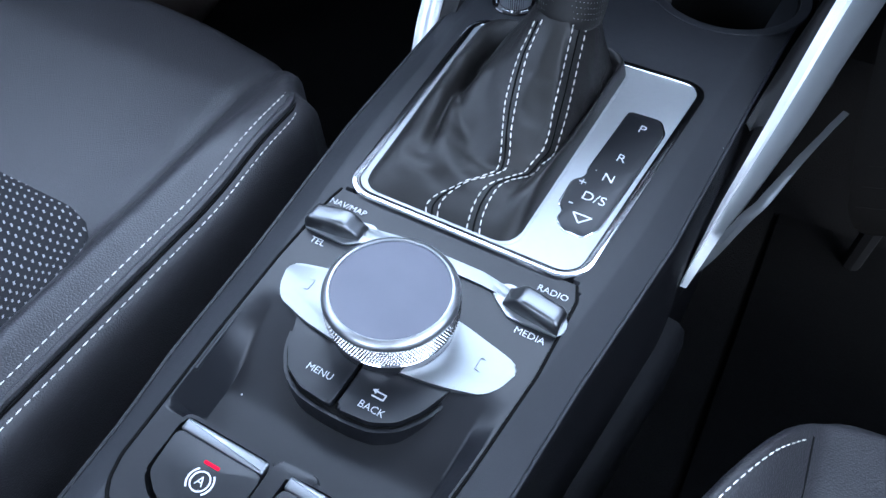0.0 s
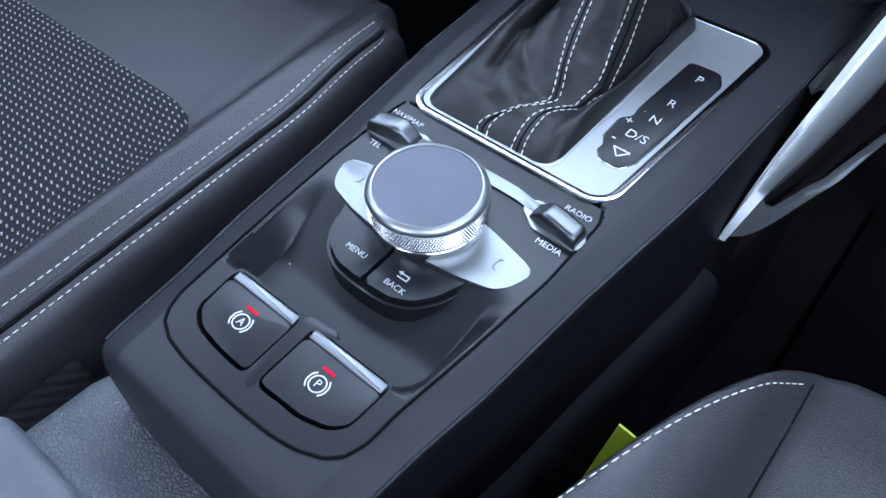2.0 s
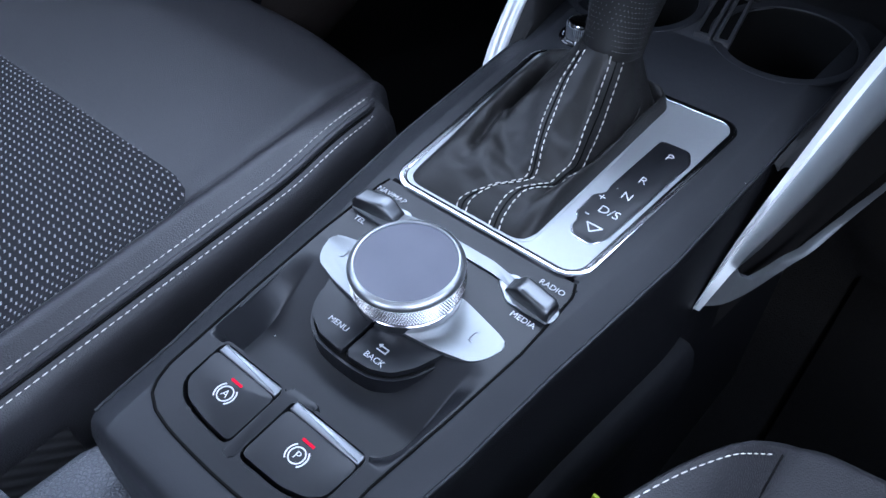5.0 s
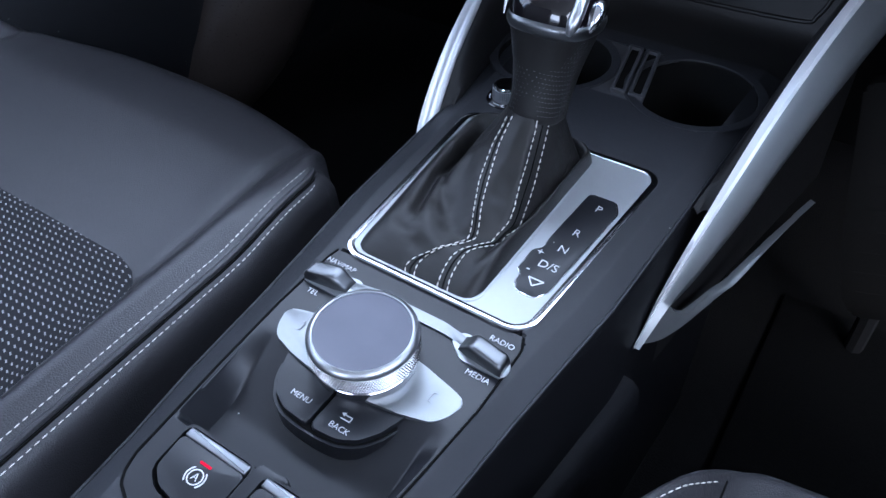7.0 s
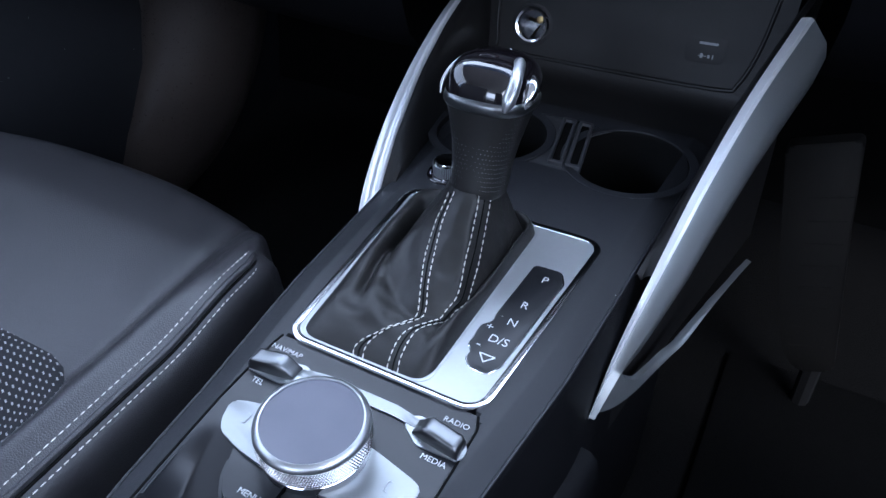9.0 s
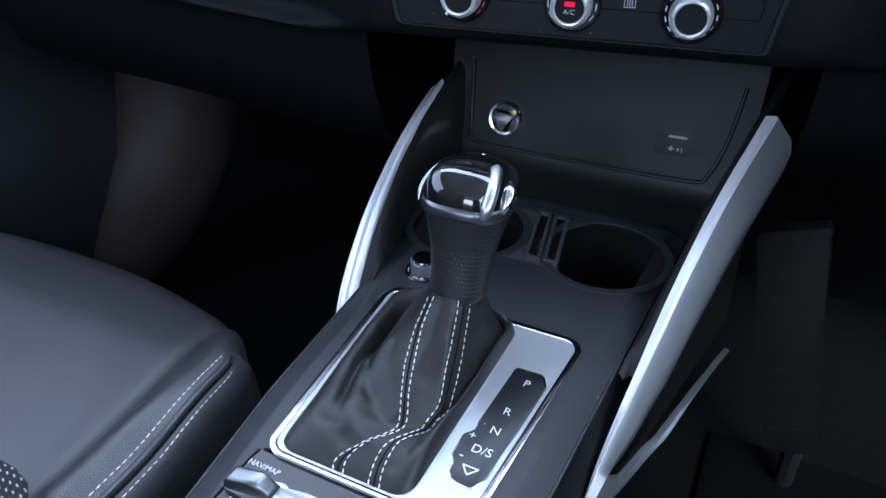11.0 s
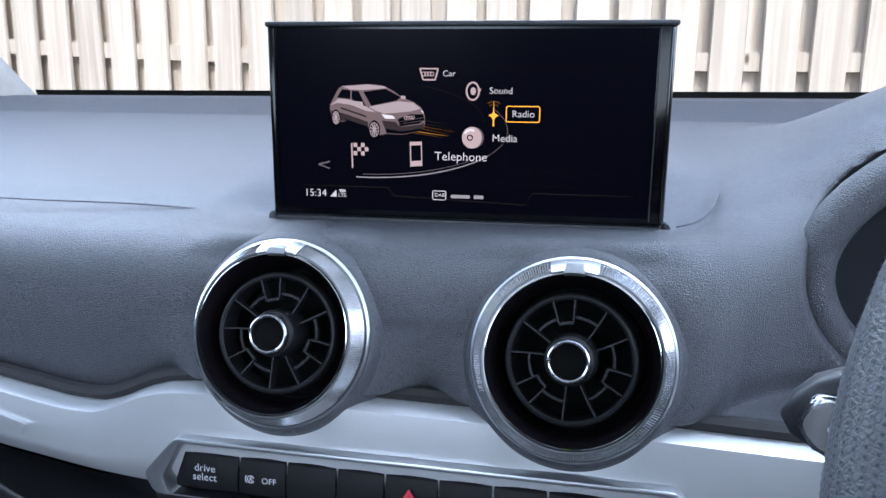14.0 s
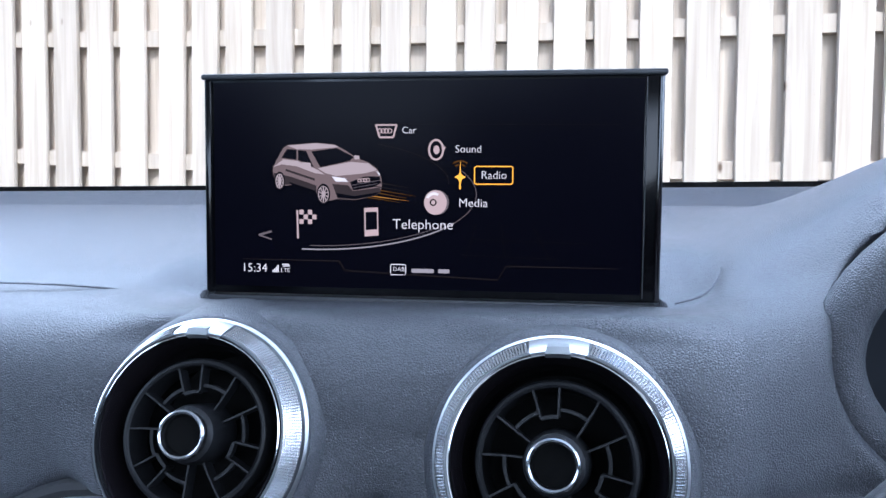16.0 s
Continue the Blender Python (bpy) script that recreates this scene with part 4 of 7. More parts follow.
part("head_ring", skin(lever_rows([(0.93, 0.0212, 0.0218, 0.70), (0.945, 0.0226, 0.0234, 0.68), (0.985, 0.0236, 0.0247, 0.66), (1.03, 0.0239, 0.0252, 0.64), (1.07, 0.0235, 0.0249, 0.64), (1.085, 0.0226, 0.0240, 0.64)]), True), HEAD_RING, gear, "dark satin chrome collar")
part("head_cap", skin(lever_rows([(1.04, 0.0224, 0.0240, 0.64), (1.15, 0.0232, 0.0248, 0.64), (1.26, 0.0228, 0.0242, 0.66), (1.36, 0.0208, 0.0220, 0.68), (1.43, 0.0174, 0.0182, 0.72), (1.475, 0.0122, 0.0126, 0.8), (1.495, 0.0060, 0.0060, 0.9), (1.498, 0.0004, 0.0004, 1)], 56), True, True), GLOSS, gear, "glossy piano black cap")
# chrome rails over the sides of the head and the release button
for s, reach, run in ((-1, 0.0010, ((1.06, 0.0200, -0.0226), (1.18, 0.0204, -0.0214), (1.30, 0.0192, -0.0172), (1.40, 0.0164, -0.0100), (1.45, 0.0142, -0.0020))),
                      (1, 0.0034, ((1.02, 0.0176, -0.0236), (1.10, 0.0184, -0.0232), (1.22, 0.0190, -0.0208), (1.33, 0.0180, -0.0158), (1.42, 0.0150, -0.0070), (1.46, 0.0128, 0.0010)))):
    pts = [AX.lerp(AXT, t) + Vector((s * hx, hy, -0.22 * hy)) for t, hx, hy in run]
    line = smooth_path(pts, 0.002)
    part("head_rail", tube(line, [reach * min(1.0, 0.35 + 0.25 * i, 0.35 + 0.25 * (len(line) - 1 - i)) for i in range(len(line))], 12), RING, gear, "satin chrome side rail")
line = smooth_path([AX.lerp(AXT, t) + Vector((hx, hy, -0.22 * hy)) for t, hx, hy in ((1.02, 0.0222, -0.0100), (1.12, 0.0236, -0.0080), (1.24, 0.0236, -0.0050), (1.33, 0.0216, -0.0010))], 0.0015)
part("release_button", tube(line, [0.0040 * math.sin(math.pi * (0.10 + 0.80 * i / (len(line) - 1))) for i in range(len(line))], 12), CHROME, gear, "bright chrome release button")

# ---- small volume knob beside the lever ----
vol = thing("volume_knob", (-0.046, 0.266, ZC), "small knurled silver volume knob on a round black base", "control knob")
VX, VY = -0.0460, 0.2660
part("base_ring", lathe([(0.0135, -0.002), (0.0135, 0.0006), (0.0130, 0.0011), (0.0118, 0.0008), (0.0, 0.0006)], (VX, VY, ZC), seg=40), GLOSS, vol)
part("cap", lathe([(0.0086, 0.0), (0.0088, 0.010), (0.0080, 0.0115), (0.0066, 0.0118), (0.0, 0.0112)], (VX, VY, ZC), seg=40), CHROME, vol, "polished chrome cap")
bm = bmesh.new()
for k in range(44):
    a = 2 * math.pi * k / 44
    tube([(VX + 0.0088 * math.cos(a), VY + 0.0088 * math.sin(a), ZC + 0.001), (VX + 0.0089 * math.cos(a), VY + 0.0089 * math.sin(a), ZC + 0.0095)], 0.00045, 4, True, bm)
part("knurling", bm, ALU, vol)
part("print", flats([arc_band(VX, VY, 0.0110, 0.0006, a, a + 26, 6) for a in (190, 250, 310)], ZC + 0.0010), WHITE, vol)

# ---- cup holders ----
cups = thing("cup_holder", (C, 0.340, ZC), "twin black cup holders with a slotted divider", "cup holder")
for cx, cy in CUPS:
    # the dark inside the well is painted on, not left to the lamps
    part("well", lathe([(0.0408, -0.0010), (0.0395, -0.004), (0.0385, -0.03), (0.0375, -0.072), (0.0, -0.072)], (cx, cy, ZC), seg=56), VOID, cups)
    part("well_rim", lathe([(0.0474, -0.0008), (0.0468, 0.0002), (0.0424, 0.0003), (0.0412, -0.0001), (0.0408, -0.0014)], (cx, cy, ZC), seg=72), PLASTIC, cups)
SLANT = 0.19              # the divider stands square to the dash, not to the console


def lean_in(pts):
    return [(x - SLANT * (y - 0.340), y) for x, y in pts]


div = [(0.0100, 0.3040), (0.0290, 0.3000)] + [(0.0605 - 0.0425 * math.cos(radians(a)), 0.3400 + 0.0425 * math.sin(radians(a))) for a in range(-62, 63, 12)] + [(0.0370, 0.3785), (-0.0230, 0.3785)]
div += [(-0.0440 + 0.0425 * math.cos(radians(a)), 0.3330 + 0.0425 * math.sin(radians(a))) for a in range(58, -47, -12)]
part("divider", prism(div, ZC - 0.07, ZC - 0.0012, 0.0012, 2), DIVIDER, cups, "grey-black slotted divider")
for sx in (0.0085, 0.0215):
    part("slot", ring_prism(lean_in(rounded(sx - 0.0055, sx + 0.0055, 0.3120, 0.3745, 0.0012, 2)), lean_in(rounded(sx - 0.0031, sx + 0.0031, 0.3150, 0.3710, 0.001, 2)), ZC - 0.003, ZC + 0.0016, bev=0.0006), DIVIDER, cups, "raised slot frame")
    part("slot_floor", flats([lean_in(rounded(sx - 0.0031, sx + 0.0031, 0.3150, 0.3710, 0.001, 2))], ZC - 0.0008, 0.0001), VOID, cups)
part("divider_step", prism(lean_in(soften([(0.0030, 0.3060), (0.0255, 0.3060), (0.0250, 0.3150), (0.0035, 0.3150)], 0.002)), ZC - 0.03, ZC - 0.008, 0.0015, 2), DIVIDER, cups)

# ---- dashboard ----
# built square in its own frame (x along it, y away, z up); dash_turn sets it in the car, its middle turned towards the driver
dash_turn = Matrix.Translation((0.05877, 0.01095, 0.0)) @ Matrix.Rotation(radians(9.144), 4, "Z")
TURN = math.tan(radians(9.144))
TILT_X = 0.012            # the pad rises a little towards the driver


def dz(x):
    return TILT_X * (x - C)


TRIM_X = (-0.62, -0.355, -0.267, -0.195, -0.171, -0.157, -0.141, -0.128, -0.115, -0.100, 0.124, 0.188, 0.6)
TRIM_TOP = (0.712, 0.7055, 0.6990, 0.6935, 0.6945, 0.6995, 0.7070, 0.7112, 0.7128, 0.7132, 0.7110, 0.7090, 0.709)
LOW_X = (-0.62, -0.365, -0.250, -0.178, -0.130, 0.149, 0.197, 0.6)
LOW_Z = (0.672, 0.6640, 0.6575, 0.6545, 0.6545, 0.6560, 0.6605, 0.669)


def fall_back(x):
    """The passenger side stands square to the car, not to the turned middle."""
    d = max(0.0, -0.115 - x)
    return TURN * d * d / (d + 0.04)


def trim_top(x):
    top = interp(x, TRIM_X, TRIM_TOP)
    for cx, cz in VENTS:                     # cut back behind the vents
        if abs(x - cx) < 0.0445:
            top = min(top, cz - math.sqrt(0.0445 ** 2 - (x - cx) ** 2))
    return top


def trim_low(x):
    return interp(x, LOW_X, LOW_Z)


dash = thing("dashboard", (C, 0.5, 0.55), "dark grey grained dashboard with a satin silver trim band", "dashboard")
VENTS = [(-0.0600, 0.7448), (0.0828, 0.7422)]
XS = sorted(set([round(float(x), 4) for x in list(np.linspace(-0.80, -0.14, 80)) + list(np.linspace(-0.14, 0.30, 170)) + list(np.linspace(0.30, 0.78, 50))]))


def hood(x, y):
    return 0.066 * step(0.140, 0.315, x) * step(0.362, 0.457, y) * (1 - step(0.495, 0.71, y))


PROFILE = [(0.3674, None), (0.3594, None), (0.3560, 0.729), (0.3551, 0.745), (0.3556, 0.758), (0.3584, 0.7715), (0.3636, 0.7815), (0.3712, 0.7885), (0.3807, 0.7930), (0.3931, 0.7970), (0.4102, 0.8010), (0.4330, 0.8085),
           (0.4757, 0.8165), (0.5517, 0.827), (0.6182, 0.8365), (0.6847, 0.844), (0.7199, 0.8475), (0.7275, 0.8395), (0.7607, 0.845), (0.8177, 0.8665), (0.8842, 0.871), (0.8985, 0.8705), (0.900, 0.70)]


def pad_point(x, k):
    y, z = PROFILE[k]
    if k == 0:
        z = trim_top(x) + 0.004
    elif k == 1:
        z = trim_top(x) + 0.0075
    far = step(0.40, 0.76, y)
    z2 = z + ((1 - far) * dz(x) - far * 0.010 * x if k > 1 else 0.0)
    if k > 1:
        z2 = max(z2, trim_top(x) + 0.006 + 0.004 * (k - 1)) if k < 5 else z2
    # hood over the instruments
    if y > 0.362:
        z2 += hood(x, y)
    if k >= 1:
        y += 0.042 * step(0.130, 0.205, x) * max(0.0, 1 - (y - 0.355) / 0.121)
    # flat before the display
    if 0.362 < y < 0.57:
        w = step(-0.132, -0.096, x) * step(0.164, 0.132, x) * step(0.364, 0.373, y) * step(0.475, 0.433, y)
        z2 -= w * max(0.0, z2 - 0.7940)
    # the far edge runs square to the car
    y += fall_back(x) * (1 - far) - TURN * x * far
    return (x, y, z2)


def catmull_rows(rows, sub):
    out = []
    for a, b, c, d in zip([rows[0]] + rows[:-2], rows[:-1], rows[1:], rows[2:] + [rows[-1]]):
        for k in range(sub):
            t = k / sub
            out.append([tuple(0.5 * ((2 * B) + (Cc - A) * t + (2 * A - 5 * B + 4 * Cc - D) * t * t + (3 * B - A - 3 * Cc + D) * t ** 3) for A, B, Cc, D in zip(p, q, r, s)) for p, q, r, s in zip(a, b, c, d)])
    out.append(rows[-1])
    return out


front = catmull_rows([[pad_point(x, k) for x in XS] for k in range(0, 17)], 6)
# collars swell round the vents
def swell(p):
    x, y, z = p
    if y < 0.44:
        for cx, cz in VENTS:
            d = math.hypot(x - cx, z - cz)
            flat = 0.3540 + 0.26 * (z - cz)
            y += (min(y, flat) - y) * step(0.079, 0.052, d) * step(0.405, 0.366, y)
        # deep opening for the instruments
        e = math.hypot((x - 0.3725) / 0.177, (z - 0.776) / 0.088)
        if x > 0.15 and e < 1.04:
            y += (max(y, 0.476) - y) * step(1.04, 0.95, e)
    return (x, y, z)


front = [[swell(p) for p in row] for row in front]
back = [[pad_point(x, k) for x in XS] for k in range(16, len(PROFILE))]
pad_bm = skin(front + back[1:])
open_faces = [f for f in pad_bm.faces if f.calc_center_median().y < 0.40 and any(math.hypot(f.calc_center_median().x - cx, f.calc_center_median().z - cz) < 0.0425 for cx, cz in VENTS)]
bmesh.ops.delete(pad_bm, geom=open_faces, context="FACES")
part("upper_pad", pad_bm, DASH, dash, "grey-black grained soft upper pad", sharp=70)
# moulded crease running from the display to each side
part("crease", tube(smooth_path([(-0.50, 0.4500, 0.7985), (-0.375, 0.4290, 0.7985), (-0.256, 0.4110, 0.7990), (-0.174, 0.4059, 0.7990), (-0.118, 0.4054, 0.7963)], 0.006), 0.0006, 6), DASH, dash)
part("crease", tube(smooth_path([(0.1300, 0.4080, 0.7960), (0.1420, 0.4120, 0.7995), (0.1520, 0.4330, 0.8070), (0.1600, 0.4757, 0.8185)], 0.004), 0.0005, 6), DASH, dash)
# demister grille slot at the foot of the windscreen
bm = bmesh.new()
for i in range(120):
    x = -0.30 + i * 0.006
    y, z = -TURN * x, 0.8405 - 0.010 * x
    tube([(x, 0.7285 + y, z + 0.0012), (x, 0.7205 + y, z + 0.0058)], 0.0011, 4, True, bm)
part("demister_grille", bm, RUBBER, dash, "fine black demister grille", kind="stuff")

# silver trim band
rows = []
for x in XS:
    t, l = trim_top(x), trim_low(x)
    k = (t - l)
    back_y = fall_back(x)
    rows.append([(x, yy + back_y, zz) for yy, zz in ((0.3665, t + 0.0005), (0.3465, t - 0.0002), (0.3423, t - 0.0022), (0.3399, l + 0.72 * k), (0.3389, l + 0.38 * k), (0.3394, l + 0.30 * k), (0.3465, l + 0.002), (0.3540, l - 0.0005), (0.3665, l - 0.001))])
trim = part("trim_band", skin(rows), SATIN, dash, "satin silver trim band", sharp=30)
badge = soften([(-0.2780, 0.6895), (-0.2810, 0.6820), (-0.2205, 0.6745), (-0.2160, 0.6805)], 0.001)
badge_bm = prism(badge, 0.3394, 0.3368, 0.0005, 2, axis="y")
print_bm = flats([line_band((-0.2735 + 0.0055 * i, 0.6862 - 0.0007 * i), (-0.2700 + 0.0055 * i, 0.6858 - 0.0007 * i), 0.0026) for i in range(4)], 0.3367, 0.0002, axis="y")
for bm in (badge_bm, print_bm):
    for v in bm.verts:
        v.co.y += fall_back(v.co.x)
part("badge", badge_bm, SATIN, trim, "slim bright badge plate")
part("badge_print", print_bm, SATIN, trim)
# dark gap between pad and band: its shadow laid in as a black tube
part("band_gap_shade", tube([(x, 0.3570 + fall_back(x), trim_top(x) + 0.0035) for x in XS], 0.0042, 8), RUBBER, dash)

# button row
bank = thing("button_bank", (C, 0.355, 0.67), "row of nine black push buttons in a silver-edged frame", "button row")


outer = [(-0.1330, 0.6690), (-0.1137, 0.6900), (0.1311, 0.6900), (0.1490, 0.6690), (0.1443, 0.6582), (-0.1270, 0.6582)]
inner = [(-0.1216, 0.6678), (-0.1106, 0.6872), (0.1283, 0.6872), (0.1400, 0.6678), (0.1370, 0.6586), (-0.1188, 0.6586)]
part("frame", ring_prism(soften(outer, 0.0035), soften(inner, 0.003), 0.3484, 0.3332, axis="y", bev=0.0012), BAND_EDGE, bank, "satin silver frame")
part("back_plate", prism(soften(inner, 0.003), 0.3540, 0.3465, axis="y"), VOID, bank)
SEP = (-0.1157, -0.0804, -0.0547, -0.0282, -0.0037, 0.0229, 0.0491, 0.0746, 0.1013, 0.1358)
for i in range(9):
    a, b = SEP[i] + 0.0005, SEP[i + 1] - 0.0005
    rows = []
    for y, z in ((0.3484, 0.6828), (0.3413, 0.6820), (0.3385, 0.6800), (0.3366, 0.6740), (0.3356, 0.6666), (0.3361, 0.6632), (0.3380, 0.6614), (0.3427, 0.6607), (0.3484, 0.6607)):
        xa = a + (0.004 if i == 0 and z > 0.672 else 0)
        xb = b - (0.004 if i == 8 and z > 0.672 else 0)
        rows.append([(x, y - 0.0008 * math.sin(math.pi * k / 5), z) for k, x in enumerate(np.linspace(xa, xb, 6))])
    bm = skin(rows)
    for side in (0, 5):
        bm.verts.ensure_lookup_table()
        bm.faces.new([bm.verts[r * 6 + side] for r in range(9)])
    part("push_button", bm, BUTTON, bank, sharp=35)
BY = 0.3340


def mark(name, polys, material, parent, y, k=1.0):
    """Flat print; k shrinks it about the current cx, cz."""
    polys = [[(cx + (px - cx) * k, cz + (pz - cz) * k) for px, pz in p] for p in polys]
    return part(name, flats(polys, y, 0.0002, axis="y"), material, parent)


words("button_word", "drive", 0.0058, (-0.0980, BY + 0.0006, 0.6748), WHITE, bank, "back")
words("button_word", "select", 0.0058, (-0.0980, BY, 0.6702), WHITE, bank, "back")
words("button_word", "OFF", 0.0046, (-0.0628, BY + 0.0002, 0.6716), WHITE, bank, "back")
cx, cz = -0.0726, 0.6719
mark("button_symbol", [arc_band(cx, cz, 0.0024, 0.0005, 20, 330), arc_band(cx, cz, 0.0037, 0.0005, 140, 220, 6), line_band((cx - 0.001, cz - 0.0013), (cx, cz + 0.0014), 0.0005), line_band((cx + 0.001, cz - 0.0013), (cx, cz + 0.0014), 0.0005)], WHITE, bank, BY + 0.0003, 0.78)
cx, cz = 0.0096, 0.6712
mark("hazard_triangle", [[(cx - 0.0064, cz - 0.0046), (cx + 0.0064, cz - 0.0046), (cx, cz + 0.0058)]], RED_GLOW, bank, BY - 0.0006)
mark("hazard_triangle", [line_band((cx - 0.0034, cz - 0.0028), (cx + 0.0034, cz - 0.0028), 0.0005), line_band((cx - 0.0034, cz - 0.0028), (cx, cz + 0.0028), 0.0005), line_band((cx + 0.0034, cz - 0.0028), (cx, cz + 0.0028), 0.0005)], RED_PRINT, bank, BY - 0.0009)
words("button_word", "OFF", 0.0046, (0.0660, BY, 0.6695), WHITE, bank, "back")
cx, cz = 0.0559, 0.6703
mark("button_symbol", [rounded(cx - 0.0022, cx + 0.0022, cz + 0.0004, cz + 0.0036, 0.0008, 3), rounded(cx - 0.0040, cx + 0.0040, cz - 0.0010, cz + 0.0006, 0.0004, 2), line_band((cx - 0.0045, cz - 0.0036), (cx - 0.0020, cz - 0.0018), 0.0008), line_band((cx + 0.0018, cz - 0.0036), (cx + 0.0042, cz - 0.0018), 0.0008)], WHITE, bank, BY, 0.78)
cx, cz = 0.0878, 0.6695
box_out = [(cx - 0.0044, cz + 0.0036), (cx + 0.0044, cz + 0.0036), (cx + 0.0040, cz - 0.0016), (cx - 0.0040, cz - 0.0016)]
mark("button_symbol", [line_band(box_out[i], box_out[(i + 1) % 4], 0.0005) for i in range(4)] + [arc_band(cx, cz - 0.0012, 0.0022, 0.0005, 180, 360, 8)] + [line_band((cx + d, cz + 0.0024), (cx + d, cz), 0.0005) for d in (-0.0018, 0, 0.0018)], WHITE, bank, BY, 0.78)
# dark shelf under the buttons with a thin polished edge
part("lower_shelf", prism(soften([(-0.1268, 0.6588), (0.1440, 0.6588), (0.1402, 0.6512), (-0.1228, 0.6512)], 0.0012, 2), 0.3540, 0.3328, 0.0010, 2, axis="y"), PANEL, bank, "black shelf below the buttons")
part("lower_edge", tube([(x, 0.3326, 0.6520) for x in np.linspace(-0.120, 0.137, 12)], 0.0004, 8), PANEL_SHEEN, bank, "thin polished edge")

# ---- lower dash: climate panel, cubby and glovebox ----
lower = [(0.3540, lambda x: trim_low(x) + 0.001), (0.3450, lambda x: trim_low(x) - 0.006), (0.3410, lambda x: trim_low(x) - 0.020), (0.3376, lambda x: trim_low(x) - 0.043), (0.3390, lambda x: trim_low(x) - 0.0625),
         (0.3466, lambda x: trim_low(x) - 0.0705), (0.3665, lambda x: trim_low(x) - 0.0750), (0.4380, lambda x: trim_low(x) - 0.074)]
rows = []
for y, fz in lower:
    row = []
    for x in XS:
        mid = step(-0.190, -0.112, x) * (1 - step(0.150, 0.25, x))
        row.append((x, y + (1 - mid) * 0.028 * step(0.352, 0.339, y) + fall_back(x), fz(x) - (1 - mid) * 0.006))
    rows.append(row)
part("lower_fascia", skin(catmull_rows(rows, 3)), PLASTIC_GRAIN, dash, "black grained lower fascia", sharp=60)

climate = thing("climate_control_unit", (C, 0.353, 0.615), "black climate control panel with three silver rotary dials", "climate control")


MZ = 0.6175


def about(pts, kx, kz):
    """An outline drawn in towards the middle of the panel."""
    return [(0.0120 + (x - 0.0120) * kx, MZ + (z - MZ) * kz) for x, z in pts]


panel_out = [(-0.1075, 0.6405), (0.1300, 0.6405), (0.1318, 0.6370), (0.1260, 0.5935), (-0.1020, 0.5935), (-0.1092, 0.6365)]
CYF = 0.3369
part("panel_edge", ring_prism(soften(panel_out, 0.005), soften(about(panel_out, 0.962, 0.91), 0.005), 0.345, CYF - 0.0012, axis="y", bev=0.0008), PLASTIC, climate)
part("panel_face", prism(soften(about(panel_out, 0.962, 0.91), 0.005), 0.345, CYF, axis="y"), PANEL, climate)
part("panel_line", ring_prism(soften(about(panel_out, 0.975, 0.94), 0.005), soften(about(panel_out, 0.966, 0.92), 0.005), CYF, CYF - 0.0015, axis="y"), VOID, climate)
inset = [(-0.0967, 0.6270), (0.1190, 0.6262), (0.1180, 0.6130), (-0.0960, 0.6138)]
part("panel_line", ring_prism(soften(inset, 0.003), soften(about(inset, 0.993, 0.90), 0.003), CYF + 0.001, CYF - 0.0004, axis="y"), VOID, climate)


def dial(x, z, kind):
    d = thing("climate_dial", (x, CYF, z), "silver rotary climate dial with black face", "dial", "climate dials")
    ax = (0, -1, 0)
    part("bezel", lathe([(0.0176, 0.0), (0.0174, 0.0018), (0.0168, 0.0025), (0.0162, 0.0018), (0.0160, 0.0008), (0.0, 0.0008)], (x, CYF, z), ax, 56), GLOSS, d)
    part("knob", lathe([(0.0124, 0.0), (0.0122, 0.0030), (0.0114, 0.0106), (0.0109, 0.0122), (0.0098, 0.0128), (0.0090, 0.0126), (0.0087, 0.0116)], (x, CYF, z), ax, 64), DIAL, d, "brushed silver dial")
    bm = bmesh.new()
    for k in range(64):
        a = 2 * math.pi * k / 64
        tube([(x + 0.0124 * math.cos(a), CYF - 0.002, z + 0.0124 * math.sin(a)), (x + 0.0117 * math.cos(a), CYF - 0.0104, z + 0.0117 * math.sin(a))], 0.00032, 4, True, bm)
    part("knurling", bm, DIAL, d)
    part("face", lathe([(0.0089, 0.0116), (0.0, 0.0112)], (x, CYF, z), ax, 40), BUTTON, d, "black dial face")
    h = CYF - 0.0011
    ticks = {"temp": [], "fan": [(s, 16) for s in range(-40, 221, 27)], "air": [(s, 12) for s in range(-60, 241, 25)]}[kind]
    if ticks:
        part("scale", flats([arc_band(x, z, 0.0145, 0.0007, s, s + w, 4) for s, w in ticks], h, 0.0002, axis="y"), WHITE, d)
    if kind == "temp":
        part("warm_scale", flats([arc_band(x, z, 0.0145, 0.0007, s, s + 13, 4) for s in (-50, -28, -6, 16)], h, 0.0002, axis="y"), RED_PRINT, d)
        part("cool_scale", flats([arc_band(x, z, 0.0145, 0.0009, s, s + 8, 3) for s in (130, 152)], h, 0.0002, axis="y"), BLUE_PRINT, d)
        part("pointer", flats([arc_band(x, z, 0.0112, 0.0022, 228, 238, 3)], CYF - 0.0126, 0.0003, axis="y"), WHITE, d)
    if kind == "fan":
        part("red_lamp", flats([[(x - 0.0030, z + 0.0012), (x + 0.0030, z + 0.0012), (x + 0.0030, z + 0.0038), (x - 0.0030, z + 0.0038)]], CYF - 0.0117, 0.0003, axis="y"), RED_LED, d, "lit red lamp")
        words("dial_word", "A/C", 0.0044, (x, CYF - 0.0117, z - 0.0022), WHITE, d, "back")
    return d


